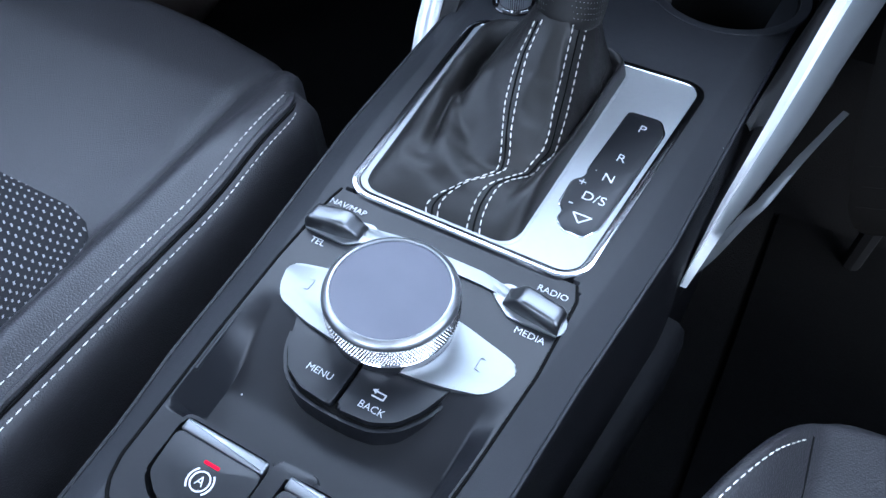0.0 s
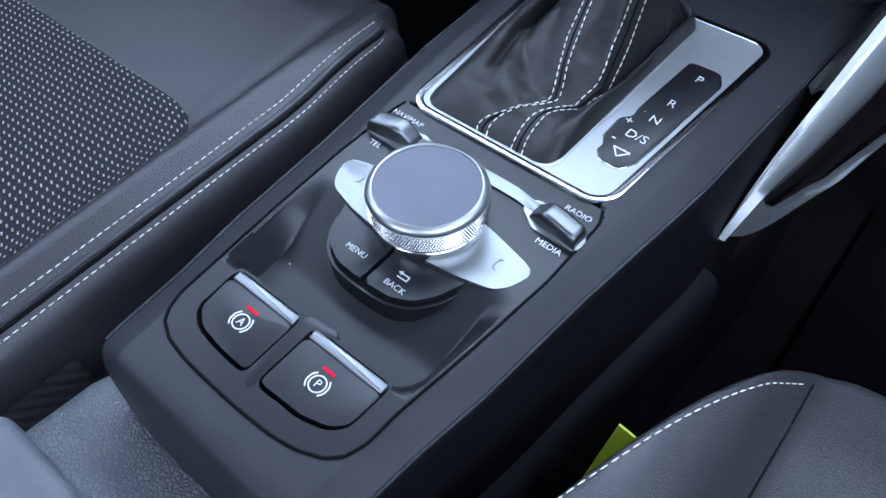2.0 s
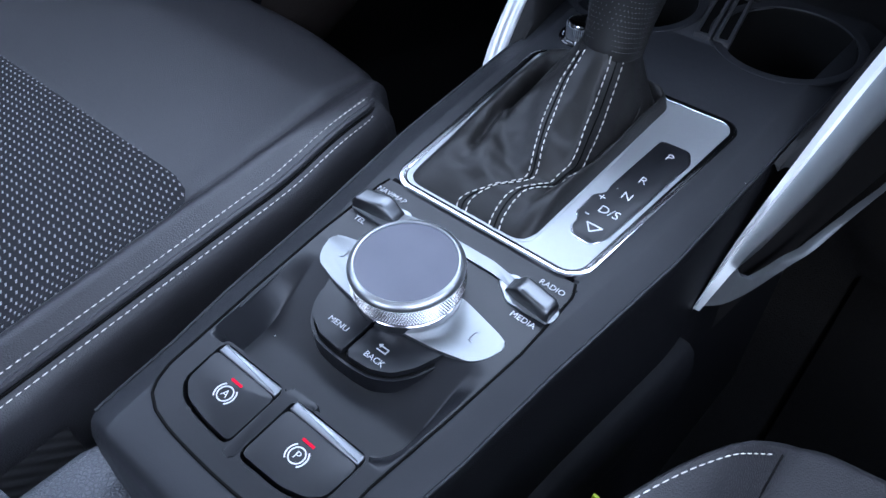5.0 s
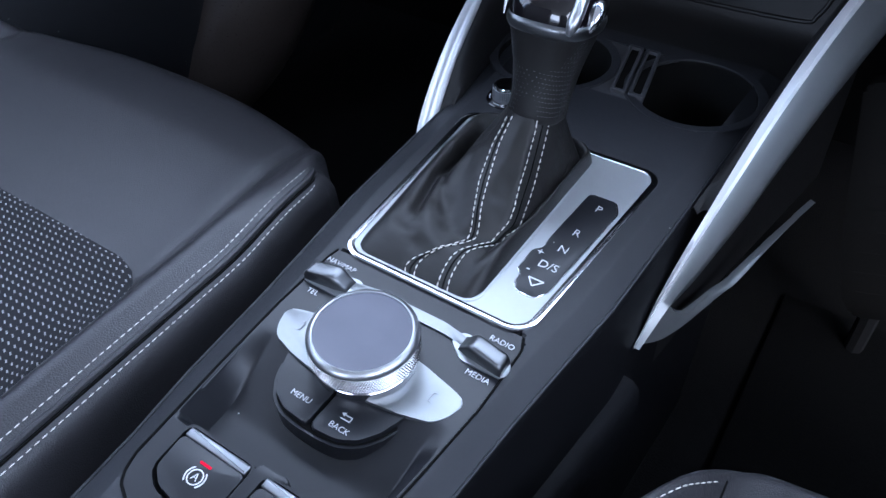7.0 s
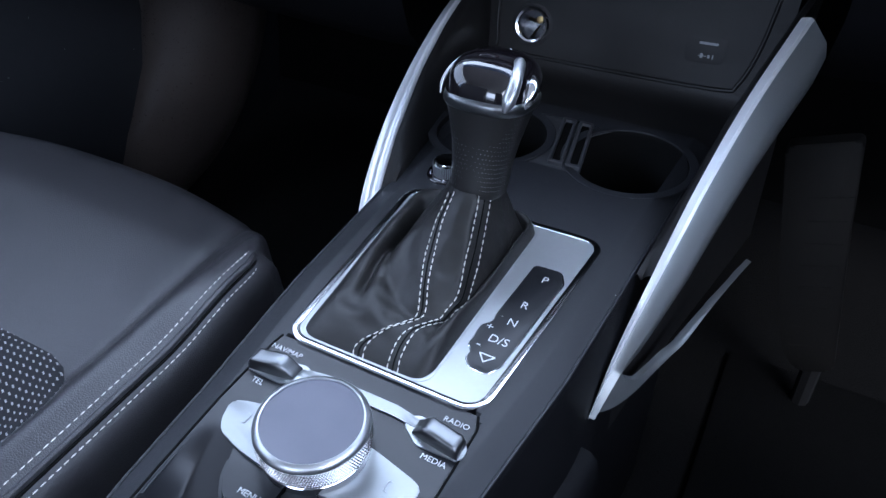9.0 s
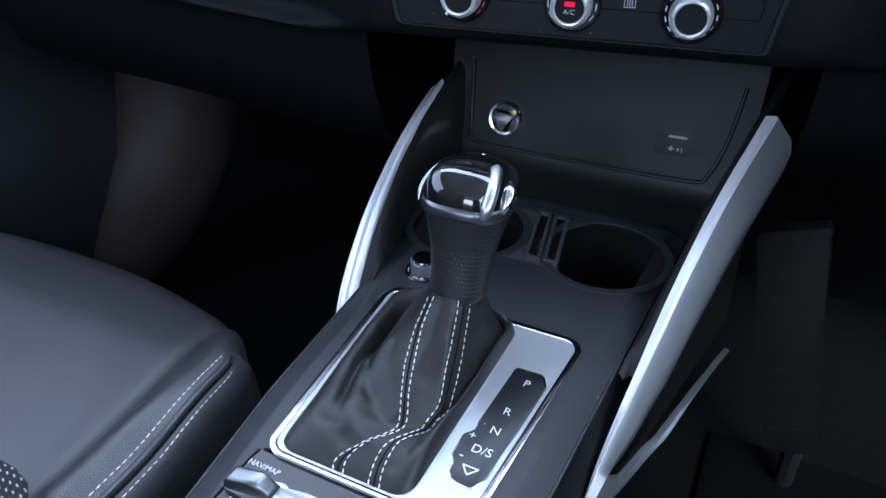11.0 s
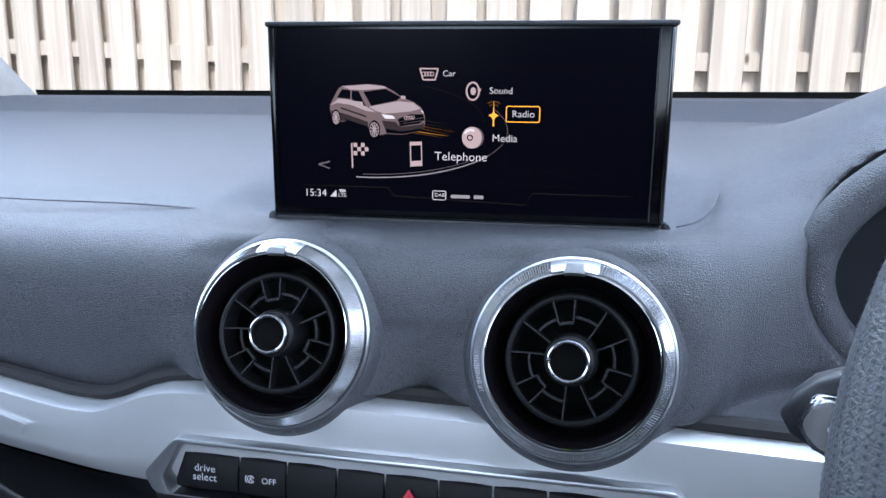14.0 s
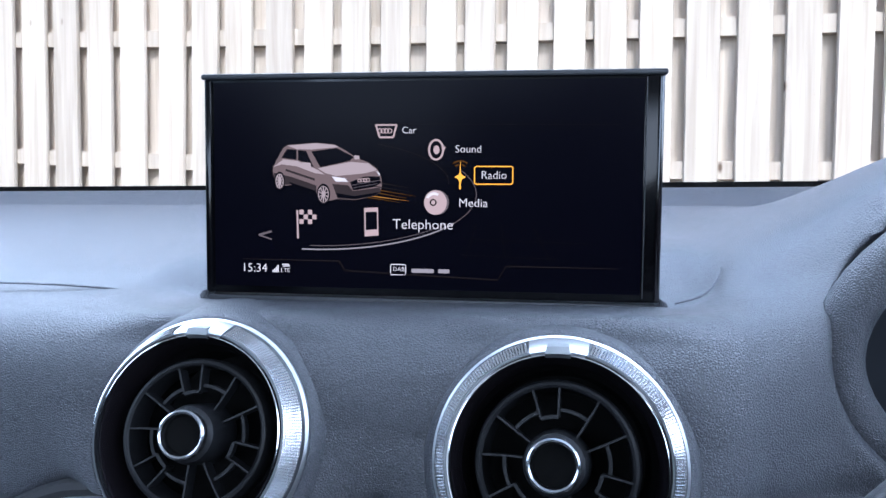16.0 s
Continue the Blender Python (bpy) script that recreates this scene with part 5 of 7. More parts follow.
dial(-0.0572, 0.6158, "temp")
dial(0.0110, 0.6152, "fan")
dial(0.0800, 0.6145, "air")
cx, cz = -0.0225, 0.6190
mark("climate_symbol", [arc_band(cx, cz - 0.0010, 0.0030, 0.0005, 10, 170, 8), line_band((cx - 0.0042, cz - 0.0012), (cx + 0.0042, cz - 0.0012), 0.0005), line_band((cx - 0.0042, cz - 0.0012), (cx - 0.0042, cz + 0.0002), 0.0005), line_band((cx + 0.0042, cz - 0.0012), (cx + 0.0042, cz + 0.0002), 0.0005)], WHITE, climate, CYF - 0.0004, 0.75)
cx, cz = 0.0447, 0.6180
sq = [(cx - 0.0042, cz - 0.0034), (cx + 0.0042, cz - 0.0034), (cx + 0.0042, cz + 0.0034), (cx - 0.0042, cz + 0.0034)]
mark("climate_symbol", [line_band(sq[i], sq[(i + 1) % 4], 0.0005) for i in range(4)] + [line_band((cx + d, cz - 0.0026), (cx + d, cz + 0.0026), 0.0006) for d in (-0.0018, 0.0, 0.0018)], WHITE, climate, CYF - 0.0004, 0.75)

# cubby behind the cup holders: sloping back wall in a rounded frame
cubby = thing("storage_cubby", (C, 0.43, 0.46), "dark plastic cubby with power socket and media port", "storage cubby")
rows = []
for x in np.linspace(-0.118, 0.134, 80):
    rows.append([(x, 0.385, 0.4425), (x, 0.405, 0.443), (x, 0.4300, 0.4445), (x, 0.4400, 0.4480), (x, 0.4450, 0.4560)] + [(x, interp(z, (0.4560, 0.4800, 0.505), (0.4450, 0.4530, 0.4600)), z) for z in np.linspace(0.4595, 0.5015, 13)] + [(x, 0.4600, 0.505), (x, 0.468, 0.540), (x, 0.475, 0.60)])
wall_bm = skin(rows)
bmesh.ops.delete(wall_bm, geom=[f for f in wall_bm.faces if math.hypot(f.calc_center_median().x + 0.064, f.calc_center_median().z - 0.4795) < 0.0142], context="FACES")
part("back_wall", wall_bm, CUBBY, cubby, sharp=60)
for s, x in ((-1, -0.118), (1, 0.134)):
    rows = []
    for y in np.linspace(0.225, 0.50, 30):
        # the wall ends under the inner edge of the silver rail
        if s < 0:
            edge, top = interp(y, (0.219, 0.262, 0.316, 0.369, 0.426, 0.50), (-0.0755, -0.0840, -0.0931, -0.1008, -0.1085, -0.117)), interp(y, (0.219, 0.262, 0.316, 0.369, 0.426, 0.50), (0.4375, 0.4675, 0.4925, 0.5080, 0.5178, 0.526))
        else:
            edge, top = interp(y, (0.220, 0.2735, 0.337, 0.4124, 0.50), (0.1091, 0.1157, 0.1254, 0.1393, 0.155)), interp(y, (0.220, 0.2735, 0.337, 0.4124, 0.50), (0.4450, 0.4785, 0.5093, 0.5366, 0.562))
        xx = edge - s * 0.011
        rows.append([(xx + s * 0.004, y, 0.30), (xx + s * 0.001, y, 0.40), (xx, y, 0.440), (xx + s * 0.002, y, 0.55 * top + 0.45 * 0.44), (xx + s * 0.005, y, top - 0.008), (xx + s * 0.008, y, top - 0.0035), (xx + s * 0.0115, y, top - 0.0025)])
    part("side_wall", skin(rows), CUBBY, cubby, sharp=60)
# rounded frame line on the back wall
line = [(-0.0985, 0.4625, 0.525), (-0.0965, 0.4575, 0.5000), (-0.0930, 0.4475, 0.4640), (-0.0850, 0.4448, 0.4570), (0.0000, 0.4448, 0.4572), (0.0950, 0.4450, 0.4600), (0.1080, 0.4475, 0.4660), (0.1150, 0.4540, 0.4850), (0.1185, 0.4600, 0.5050), (0.1215, 0.4660, 0.5350)]
part("frame_bead", tube(smooth_path(line, 0.003), 0.0017, 8), CUBBY, cubby)
# power socket
SO, SD = Vector((-0.0640, 0.4540, 0.4795)), Vector((0, -0.955, 0.295))
sock = thing("power_socket", tuple(SO), "open twelve volt socket with chrome rim", "power socket")
part("rim", lathe([(0.0152, -0.002), (0.0152, 0.0020), (0.0140, 0.0034), (0.0122, 0.0030), (0.0116, 0.0010)], SO, SD, 40), CHROME, sock, "chrome rim")
part("barrel", lathe([(0.0116, 0.0010), (0.0112, -0.010), (0.0108, -0.022), (0.0, -0.022)], SO, SD, 40), DARK_CHROME, sock, "dull metal open barrel")
part("collar", lathe([(0.0185, -0.001), (0.0183, 0.0012), (0.0172, 0.0018), (0.0150, 0.0016)], SO, SD, 40), RUBBER, sock)
q = frame_axes(SD)
for a in (30, 150, 270):
    v = Vector((math.cos(radians(a)), math.sin(radians(a)), 0))
    part("spring", tube([SO + q @ (v * 0.0105) - SD * 0.004, SO + q @ (v * 0.006) - SD * 0.012, SO + q @ (v * 0.003) - SD * 0.018], 0.0018, 6), CHROME, sock)
part("contact", lathe([(0.0034, -0.02), (0.0030, -0.008), (0.0, -0.0075)], SO + q @ Vector((0.003, 0.004, 0)), SD, 16), BRASS, sock, "brass contact")
# media port flap with white marks
port = thing("media_port", (0.08, 0.452, 0.487), "black port flap with small white symbols", "media port")
flap = [(0.0640, 0.4755), (0.0930, 0.4765), (0.0940, 0.4950), (0.0635, 0.4940)]


def on_back(x, z, lift):
    y = interp(z, (0.4560, 0.4800, 0.505, 0.540), (0.4450, 0.4530, 0.4600, 0.468))
    return (x, y - lift, z)


bm = bmesh.new()
o, i_ = soften(flap, 0.004), soften([(0.0775 + (x - 0.0775) * 0.975, 0.4865 + (z - 0.4865) * 0.93) for x, z in flap], 0.004)
vo, vi, vk = [bm.verts.new(on_back(x, z, 0.0003)) for x, z in o], [bm.verts.new(on_back(x, z, 0.0004)) for x, z in i_], None
for k in range(len(o)):
    bm.faces.new((vo[k], vo[(k + 1) % len(o)], vi[(k + 1) % len(o)], vi[k]))
bm.faces.new(vi)
part("flap", bm, CUBBY, port)
bm = bmesh.new()
for pts in ([(0.0720, 0.4935), (0.0860, 0.4940), (0.0860, 0.4958), (0.0720, 0.4953)], [(0.0730, 0.4850), (0.0790, 0.4852), (0.0790, 0.4858), (0.0730, 0.4856)], [(0.0745, 0.4838), (0.0765, 0.4838), (0.0765, 0.4872), (0.0745, 0.4872)], [(0.0800, 0.4844), (0.0818, 0.4844), (0.0818, 0.4866), (0.0800, 0.4866)], [(0.0835, 0.4838), (0.0843, 0.4838), (0.0843, 0.4872), (0.0835, 0.4872)]):
    bm.faces.new([bm.verts.new(on_back(x + 0.001, z - 0.0042, 0.0011)) for x, z in pts])
part("port_marks", bm, GREY_PRINT, port, "small pale printed marks")

for ob in (cubby, sock, port):
    ob.location += Vector((-0.0035, 0.0060, 0.0))

# console side rails in satin silver
def rail(name, spine, widths, drop, s, label, ridge=False):
    th = thing(name, spine[0], label, "console trim", "console side rails")
    p = smooth_path(spine, 0.006)
    n = len(p)
    rows = []
    for i, q in enumerate(p):
        t = i / (n - 1)
        w = interp(t, [k / (len(widths) - 1) for k in range(len(widths))], widths)
        d = interp(t, [k / (len(drop) - 1) for k in range(len(drop))], drop)
        rows.append([q + Vector((-s * 0.0005, 0, -0.004)), q, q + Vector((s * w * 0.5, 0, 0.0008)), q + Vector((s * w, 0.0, -0.0015)), q + Vector((s * (w + 0.004), 0, -0.006)),
                     q + Vector((s * (w + 0.006 + d * 0.10), 0.0, -d * 0.55)), q + Vector((s * (w + 0.004 + d * 0.1), 0, -d)), q + Vector((s * w * 0.4, 0, -d - 0.002))])
        if ridge:                            # narrow upper and broad outer facet, their light and shade set by colour
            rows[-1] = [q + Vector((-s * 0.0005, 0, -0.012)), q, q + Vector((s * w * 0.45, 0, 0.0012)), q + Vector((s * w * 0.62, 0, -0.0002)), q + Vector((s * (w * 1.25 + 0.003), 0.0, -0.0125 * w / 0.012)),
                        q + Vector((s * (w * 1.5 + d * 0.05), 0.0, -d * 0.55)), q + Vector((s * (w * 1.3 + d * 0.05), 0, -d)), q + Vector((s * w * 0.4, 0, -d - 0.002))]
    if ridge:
        part("top_facet", skin([w_[:4] for w_ in rows]), RAIL_TOP, th, "satin upper facet in a painted light tone", sharp=25)
        part("side_facet", skin([w_[3:] for w_ in rows]), RAIL_SIDE, th, "satin side facet in a painted shade tone", sharp=80)
    else:
        part("rail", skin(rows), RAIL_TOP, th, sharp=80)
    return th


rail("console_rail", [(-0.0722, 0.2005, 0.4070), (-0.0790, 0.2254, 0.4375), (-0.0875, 0.2678, 0.4675), (-0.0966, 0.3219, 0.4925), (-0.1043, 0.3749, 0.5080), (-0.1120, 0.4321, 0.5178)], (0.004, 0.0060, 0.0060, 0.0050, 0.0042, 0.0036), (0.004, 0.010, 0.014, 0.014), -1, "slim satin silver rail rising to the dash")
rr = rail("console_rail", [(0.0978, 0.1665, 0.3862), (0.1006, 0.1960, 0.4163), (0.1056, 0.2265, 0.4450), (0.1122, 0.2795, 0.4785), (0.1219, 0.3431, 0.5093), (0.1358, 0.4184, 0.5366)], (0.0005, 0.006, 0.0095, 0.011, 0.012, 0.013), (0.0012, 0.022, 0.034, 0.040, 0.042, 0.042), 1, "slim satin silver rail rising to the dash", True)
# lower branch of the rail
upper = smooth_path([(0.0985, 0.1670, 0.3880), (0.1025, 0.2000, 0.4120), (0.1075, 0.2380, 0.4020), (0.1085, 0.2620, 0.3620), (0.1110, 0.2860, 0.3430), (0.1220, 0.3120, 0.3470), (0.1330, 0.3350, 0.3500), (0.1440, 0.3590, 0.3578), (0.1530, 0.3800, 0.3655)], 0.004)
lower = smooth_path([(0.0985, 0.1670, 0.3875), (0.1035, 0.2090, 0.3515), (0.1100, 0.2350, 0.3420), (0.1170, 0.2660, 0.3362), (0.1220, 0.2830, 0.3362), (0.1280, 0.3000, 0.3380), (0.1360, 0.3300, 0.3460), (0.1450, 0.3585, 0.3560), (0.1530, 0.3800, 0.3650)], 0.004)
rows = []
for k in range(60):
    u, w = upper[round(k * (len(upper) - 1) / 59)], lower[round(k * (len(lower) - 1) / 59)]
    u = w + (u - w).normalized() * min((u - w).length, interp(k / 59, (0, 0.10, 0.22, 0.36, 0.6, 1), (0.005, 0.024, 0.028, 0.0100, 0.0050, 0.0008))) if (u - w).length > 1e-6 else w
    back = Vector((-0.0035, 0.0030, -0.0010)) * min(1.0, 0.1 + k / 12)
    rows.append([u + back, u, u.lerp(w, 0.5) + Vector((0.0004, -0.0006, 0.0003)), w, w + back])
part("rail_branch", skin(rows), RAIL_SIDE, rr, "satin lower branch in a painted shade tone", sharp=60)

# glovebox lid with its scooped handle
glove = thing("glovebox", (-0.35, 0.42, 0.56), "dark glovebox lid with a scooped handle", "glovebox")
rows = []
for x in np.linspace(-0.56, -0.140, 40):
    b = fall_back(x)
    t = trim_low(x)
    rows.append([(x, y + b, z) for y, z in ((0.381, t - 0.020), (0.3735, t - 0.024), (0.3695, t - 0.035), (0.3695, t - 0.070), (0.379, t - 0.120), (0.400, t - 0.170), (0.43, t - 0.195))])
part("lid", skin(rows), PLASTIC_GRAIN, glove, sharp=60)
hand = smooth_path([(x, y + fall_back(x), z) for x, y, z in ((-0.330, 0.3690, 0.6250), (-0.296, 0.3680, 0.6180), (-0.260, 0.3665, 0.6090), (-0.223, 0.3665, 0.6050), (-0.189, 0.3675, 0.6030))], 0.004)
n = len(hand)
rows = []
for i, q in enumerate(hand):
    t = i / (n - 1)
    w = interp(t, (0, 0.18, 0.35, 0.7, 1), (0.0003, 0.0040, 0.0058, 0.0026, 0.0004))
    rows.append([q + Vector((0, 0.004 - 0.55 * w * math.sin(math.pi * k / 8) - 0.004, w * math.cos(math.pi * k / 8))) for k in range(9)])
part("handle_lip", skin(rows), PANEL_SHEEN, glove, "polished crescent lip", sharp=70)
hand2 = smooth_path([(x, y + fall_back(x), z) for x, y, z in ((-0.292, 0.3685, 0.6260), (-0.250, 0.3680, 0.6200), (-0.205, 0.3683, 0.6150))], 0.004)
part("handle_recess", tube(hand2, 0.0010, 6), PANEL, glove)

# knee panel on the driver's side
rows = []
for x in np.linspace(0.165, 0.60, 30):
    rows.append([(x, y, z) for y, z in ((0.373, 0.660), (0.371, 0.60), (0.381, 0.54), (0.41, 0.49), (0.48, 0.47))])
part("knee_panel", skin(rows), PLASTIC_GRAIN, dash, sharp=60)


# ---- round air vents ----
def air_vent(cx, cz, k=1.0, swing=0.0):
    v = thing("air_vent", (cx, 0.345, cz), "round air vent with knurled silver ring and black spoked blades", "air vent", "round dash vents")
    y, ax = 0.3485, (0, -1, 0.26)
    at = (cx, y, cz)
    q = frame_axes(ax)
    def P(r, a, h):
        return Vector(at) + q @ Vector((k * r * math.cos(a), k * r * math.sin(a), h))
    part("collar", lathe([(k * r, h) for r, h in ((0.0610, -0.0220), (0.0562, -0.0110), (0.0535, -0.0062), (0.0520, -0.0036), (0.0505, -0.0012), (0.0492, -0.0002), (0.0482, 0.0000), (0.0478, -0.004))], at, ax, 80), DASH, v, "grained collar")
    part("ring", lathe([(k * r, h) for r, h in ((0.0480, -0.002), (0.0478, 0.0012), (0.0470, 0.0030), (0.0422, 0.0112), (0.0416, 0.0120), (0.0408, 0.0120), (0.0404, 0.004))], at, ax, 120), RING_BED, v, "silver ring")
    # square pyramids in straight rows over the sloping face
    bm = bmesh.new()
    N, J = 236, 8
    for m in range(N):
        a = 2 * math.pi * m / N
        if math.cos(a - math.pi / 2) > 0.960:
            continue
        for j in range(J):
            r = 0.0421 + 0.00056 * j
            h = 0.0114 - (r - 0.0421) * 1.708
            dr, dh, w = 0.00027, -0.00046, 0.46 * 2 * math.pi / N
            c = [bm.verts.new(P(r - dr, a - w, h - dh)), bm.verts.new(P(r - dr, a + w, h - dh)), bm.verts.new(P(r + dr, a + w, h + dh)), bm.verts.new(P(r + dr, a - w, h + dh))]
            tip = bm.verts.new(P(r + 0.00050, a, h + 0.00030))
            for i in range(4):
                bm.faces.new((c[i], c[(i + 1) % 4], tip))
    part("knurling", bm, PYRAMID, v, "fine square knurling", sharp=5)
    part("ring_edge", lathe([(k * r, h) for r, h in ((0.0478, 0.0000), (0.0483, 0.0006), (0.0482, 0.0018), (0.0474, 0.0026), (0.0468, 0.0030))], at, ax, 110), RING, v, "bright outer edge")
    # smooth arc with a small tab at the top of the ring
    top = math.pi / 2
    part("tab", skin([[P(0.0472, top + s * 0.25, 0.0032), P(0.0425, top + s * 0.26, 0.0116), P(0.0410, top + s * 0.26, 0.0126), P(0.0398, top + s * 0.24, 0.0118)] for s in np.linspace(-1, 1, 9)]), RING, v, "smooth bright tab")
    part("tab_grip", skin([[P(0.0446, top + s * 0.085, 0.0082), P(0.0428, top + s * 0.10, 0.0130), P(0.0400, top + s * 0.12, 0.0136), P(0.0388, top + s * 0.12, 0.0112)] for s in np.linspace(-1, 1, 5)]), SATIN_METAL, v, "notched finger tab")
    part("inner_ring", lathe([(k * r, h) for r, h in ((0.0408, 0.006), (0.0406, 0.0116), (0.0398, 0.0116), (0.0376, 0.0075), (0.0362, 0.000), (0.0352, -0.008))], at, ax, 80), GLOSS, v, "piano black inner ring")
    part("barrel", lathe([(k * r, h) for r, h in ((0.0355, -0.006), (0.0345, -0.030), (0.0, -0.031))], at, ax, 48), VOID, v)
    part("bright_line", lathe([(k * r, h) for r, h in ((0.0400, 0.0121), (0.0396, 0.0123), (0.0393, 0.0112))], at, ax, 96), CHROME, v)
    # the inner basket is swung a little and stands forward
    lean = Vector((swing, -1, 0.26))
    ql, mid = frame_axes(lean), Vector(at) + lean.normalized() * 0.0045
    def B(r, a, h):
        return mid + ql @ Vector((0.95 * k * r * math.cos(a), 0.95 * k * r * math.sin(a), h))
    part("blade_ring", lathe([(0.95 * k * r, h) for r, h in ((0.0326, -0.012), (0.0326, 0.0002), (0.0316, 0.0022), (0.0304, 0.0026), (0.0294, 0.0018), (0.0285, -0.012))], mid, lean, 64), BLADE, v, "grey-black blade ring")
    def fin(r0, r1, a0, a1, w, top, deep):
        rows = []
        for t in np.linspace(0, 1, 4):
            r, a = r0 + (r1 - r0) * t, radians(90 - (a0 + (a1 - a0) * t))
            rows.append([B(r, a - w / r, top), B(r, a + w / r, top), B(r, a + w / r, -deep), B(r, a - w / r, -deep)])
        return skin(rows, True, True)
    def arc_fin(r, a0, a1, top):
        rows = []
        for t in np.linspace(0, 1, 9):
            a = radians(90 - (a0 + (a1 - a0) * t))
            rows.append([B(r - 0.0007, a, top), B(r + 0.0007, a, top), B(r + 0.0007, a, top - 0.004), B(r - 0.0007, a, top - 0.004)])
        return skin(rows, True, True)
    for m in range(3):
        o = 120 * m
        part("blade", fin(0.0108, 0.0300, 37 + o, 33 + o, 0.00040, 0.0016, 0.006), BLADE, v)
        part("blade", fin(0.0108, 0.0300, 66 + o, 65 + o, 0.00040, 0.0016, 0.006), BLADE, v)
        # a bridged pair of short blades
        part("blade", fin(0.0180, 0.0300, -21 + o, -20 + o, 0.00042, 0.0016, 0.006), BLADE, v)
        part("blade", fin(0.0180, 0.0300, 1 + o, 1 + o, 0.00042, 0.0016, 0.006), BLADE, v)
        part("blade_bridge", arc_fin(0.0180, -21 + o, 1 + o, 0.0022), BLADE, v)
        part("blade_arc", arc_fin(0.0208, 2 + o, 34 + o, -0.001), BLADE, v)
        part("blade_arc", arc_fin(0.0208, 66 + o, 99 + o, -0.001), BLADE, v)
    part("hub", lathe([(k * r, h) for r, h in ((0.0128, -0.012), (0.0120, 0.005), (0.0110, 0.0090), (0.0096, 0.0100))], mid, lean, 40), BLADE, v)
    part("hub_ring", lathe([(k * r, h) for r, h in ((0.0092, 0.0085), (0.0098, 0.0105), (0.0099, 0.0130), (0.0096, 0.0146), (0.0089, 0.0151), (0.0082, 0.0146), (0.0077, 0.0120))], mid, lean, 56), BRIGHT_RING, v, "polished hub ring")
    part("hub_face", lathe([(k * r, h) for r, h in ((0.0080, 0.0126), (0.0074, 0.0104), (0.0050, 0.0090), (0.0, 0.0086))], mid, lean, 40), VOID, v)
    return v


air_vent(*VENTS[0], 0.969, 0.10)
air_vent(*VENTS[1], 0.969, -0.04)

# ---- pop-up display ----
SY = 0.4050
screen = thing("pop_up_display", (0.0180, SY, 0.795), "thin pop-up display showing a menu with a silver car", "display")
part("housing", prism(rounded(-0.0846, 0.1250, 0.7965, 0.8975, 0.0015, 3), SY + 0.010, SY - 0.001, 0.0010, 3, axis="y", both=True), SCREEN_GLOSS, screen, "slim gloss black housing")
part("top_cap", prism(rounded(-0.0856, 0.1260, 0.8958, 0.8985, 0.0010, 2), SY + 0.0115, SY - 0.0026, 0.0010, 2, axis="y", both=True), PLASTIC, screen, "thin grey-black top cap")
part("side_trim", prism(rounded(-0.0838, -0.0804, 0.7985, 0.8955, 0.0006, 2), SY + 0.002, SY - 0.0022, 0.0007, 2, axis="y"), SCREEN_GLOSS, screen)
part("side_trim", prism(rounded(0.1224, 0.1247, 0.7975, 0.8955, 0.0006, 2), SY + 0.002, SY - 0.0030, 0.0012, 3, axis="y"), GLOSS, screen, "rounded glossy end")
part("side_line", flats([line_band((0.1173, 0.7985), (0.1173, 0.8950), 0.0005)], SY - 0.0014, 0.0002, axis="y"), PLASTIC, screen)
SF = SY - 0.0014
part("panel", flats([rounded(-0.0798, 0.1166, 0.8000, 0.8945, 0.0010, 2)], SY - 0.0008, 0.0003, axis="y"), SCREEN_BG, screen, "dark lit display panel")


def lcd(name, polys, m, k=0):
    return part(name, flats(polys, SF - 0.00012 * k, 0.0001, axis="y"), m, screen)


def loop(pts, w):
    """A thin closed outline through points."""
    return [line_band(pts[i], pts[(i + 1) % len(pts)], w) for i in range(len(pts))]


def oval(cx, cz, rx, rz, n=28):
    return [(cx + rx * math.cos(2 * math.pi * i / n), cz + rz * math.sin(2 * math.pi * i / n)) for i in range(n)]


def star(cx, cz, rx, rz):
    """Five bars of a wheel and its rim."""
    return [line_band((cx - rx * math.cos(radians(a)), cz - rz * math.sin(radians(a))), (cx + rx * math.cos(radians(a)), cz + rz * math.sin(radians(a))), 0.0005) for a in (18, 54, 90, 126, 162)] + oval_band(cx, cz, rx, rz, 0, 360, 0.0003, 20)


def oval_band(cx, cz, rx, rz, a0, a1, w, n=40):
    """A thin band along an oval from a0 to a1 degrees."""
    run = [radians(a0 + (a1 - a0) * i / n) for i in range(n + 1)]
    return [[(cx + (rx + w / 2) * math.cos(a), cz + (rz + w / 2) * math.sin(a)) for a in run] + [(cx + (rx - w / 2) * math.cos(a), cz + (rz - w / 2) * math.sin(a)) for a in run[::-1]]]


white, amber, rose, dim, pale = LCD_WHITE, LCD_AMBER, LCD_ROSE, LCD_DIM, LCD_PALE
for body, size, x, z in (("Car", 0.0044, 0.0129, 0.8723), ("Sound", 0.0048, 0.0399, 0.8638), ("Radio", 0.0051, 0.0515, 0.8522), ("Media", 0.0055, 0.0423, 0.8397), ("Telephone", 0.0065, 0.0195, 0.8297), ("15:34", 0.0057, -0.0603, 0.8084), ("DAB", 0.0028, 0.0085, 0.8092), ("LTE", 0.0028, -0.0453, 0.8076)):
    words("display_word", body, size, (x, SF - 0.0002, z), white, screen, "back", thick=0.00005)
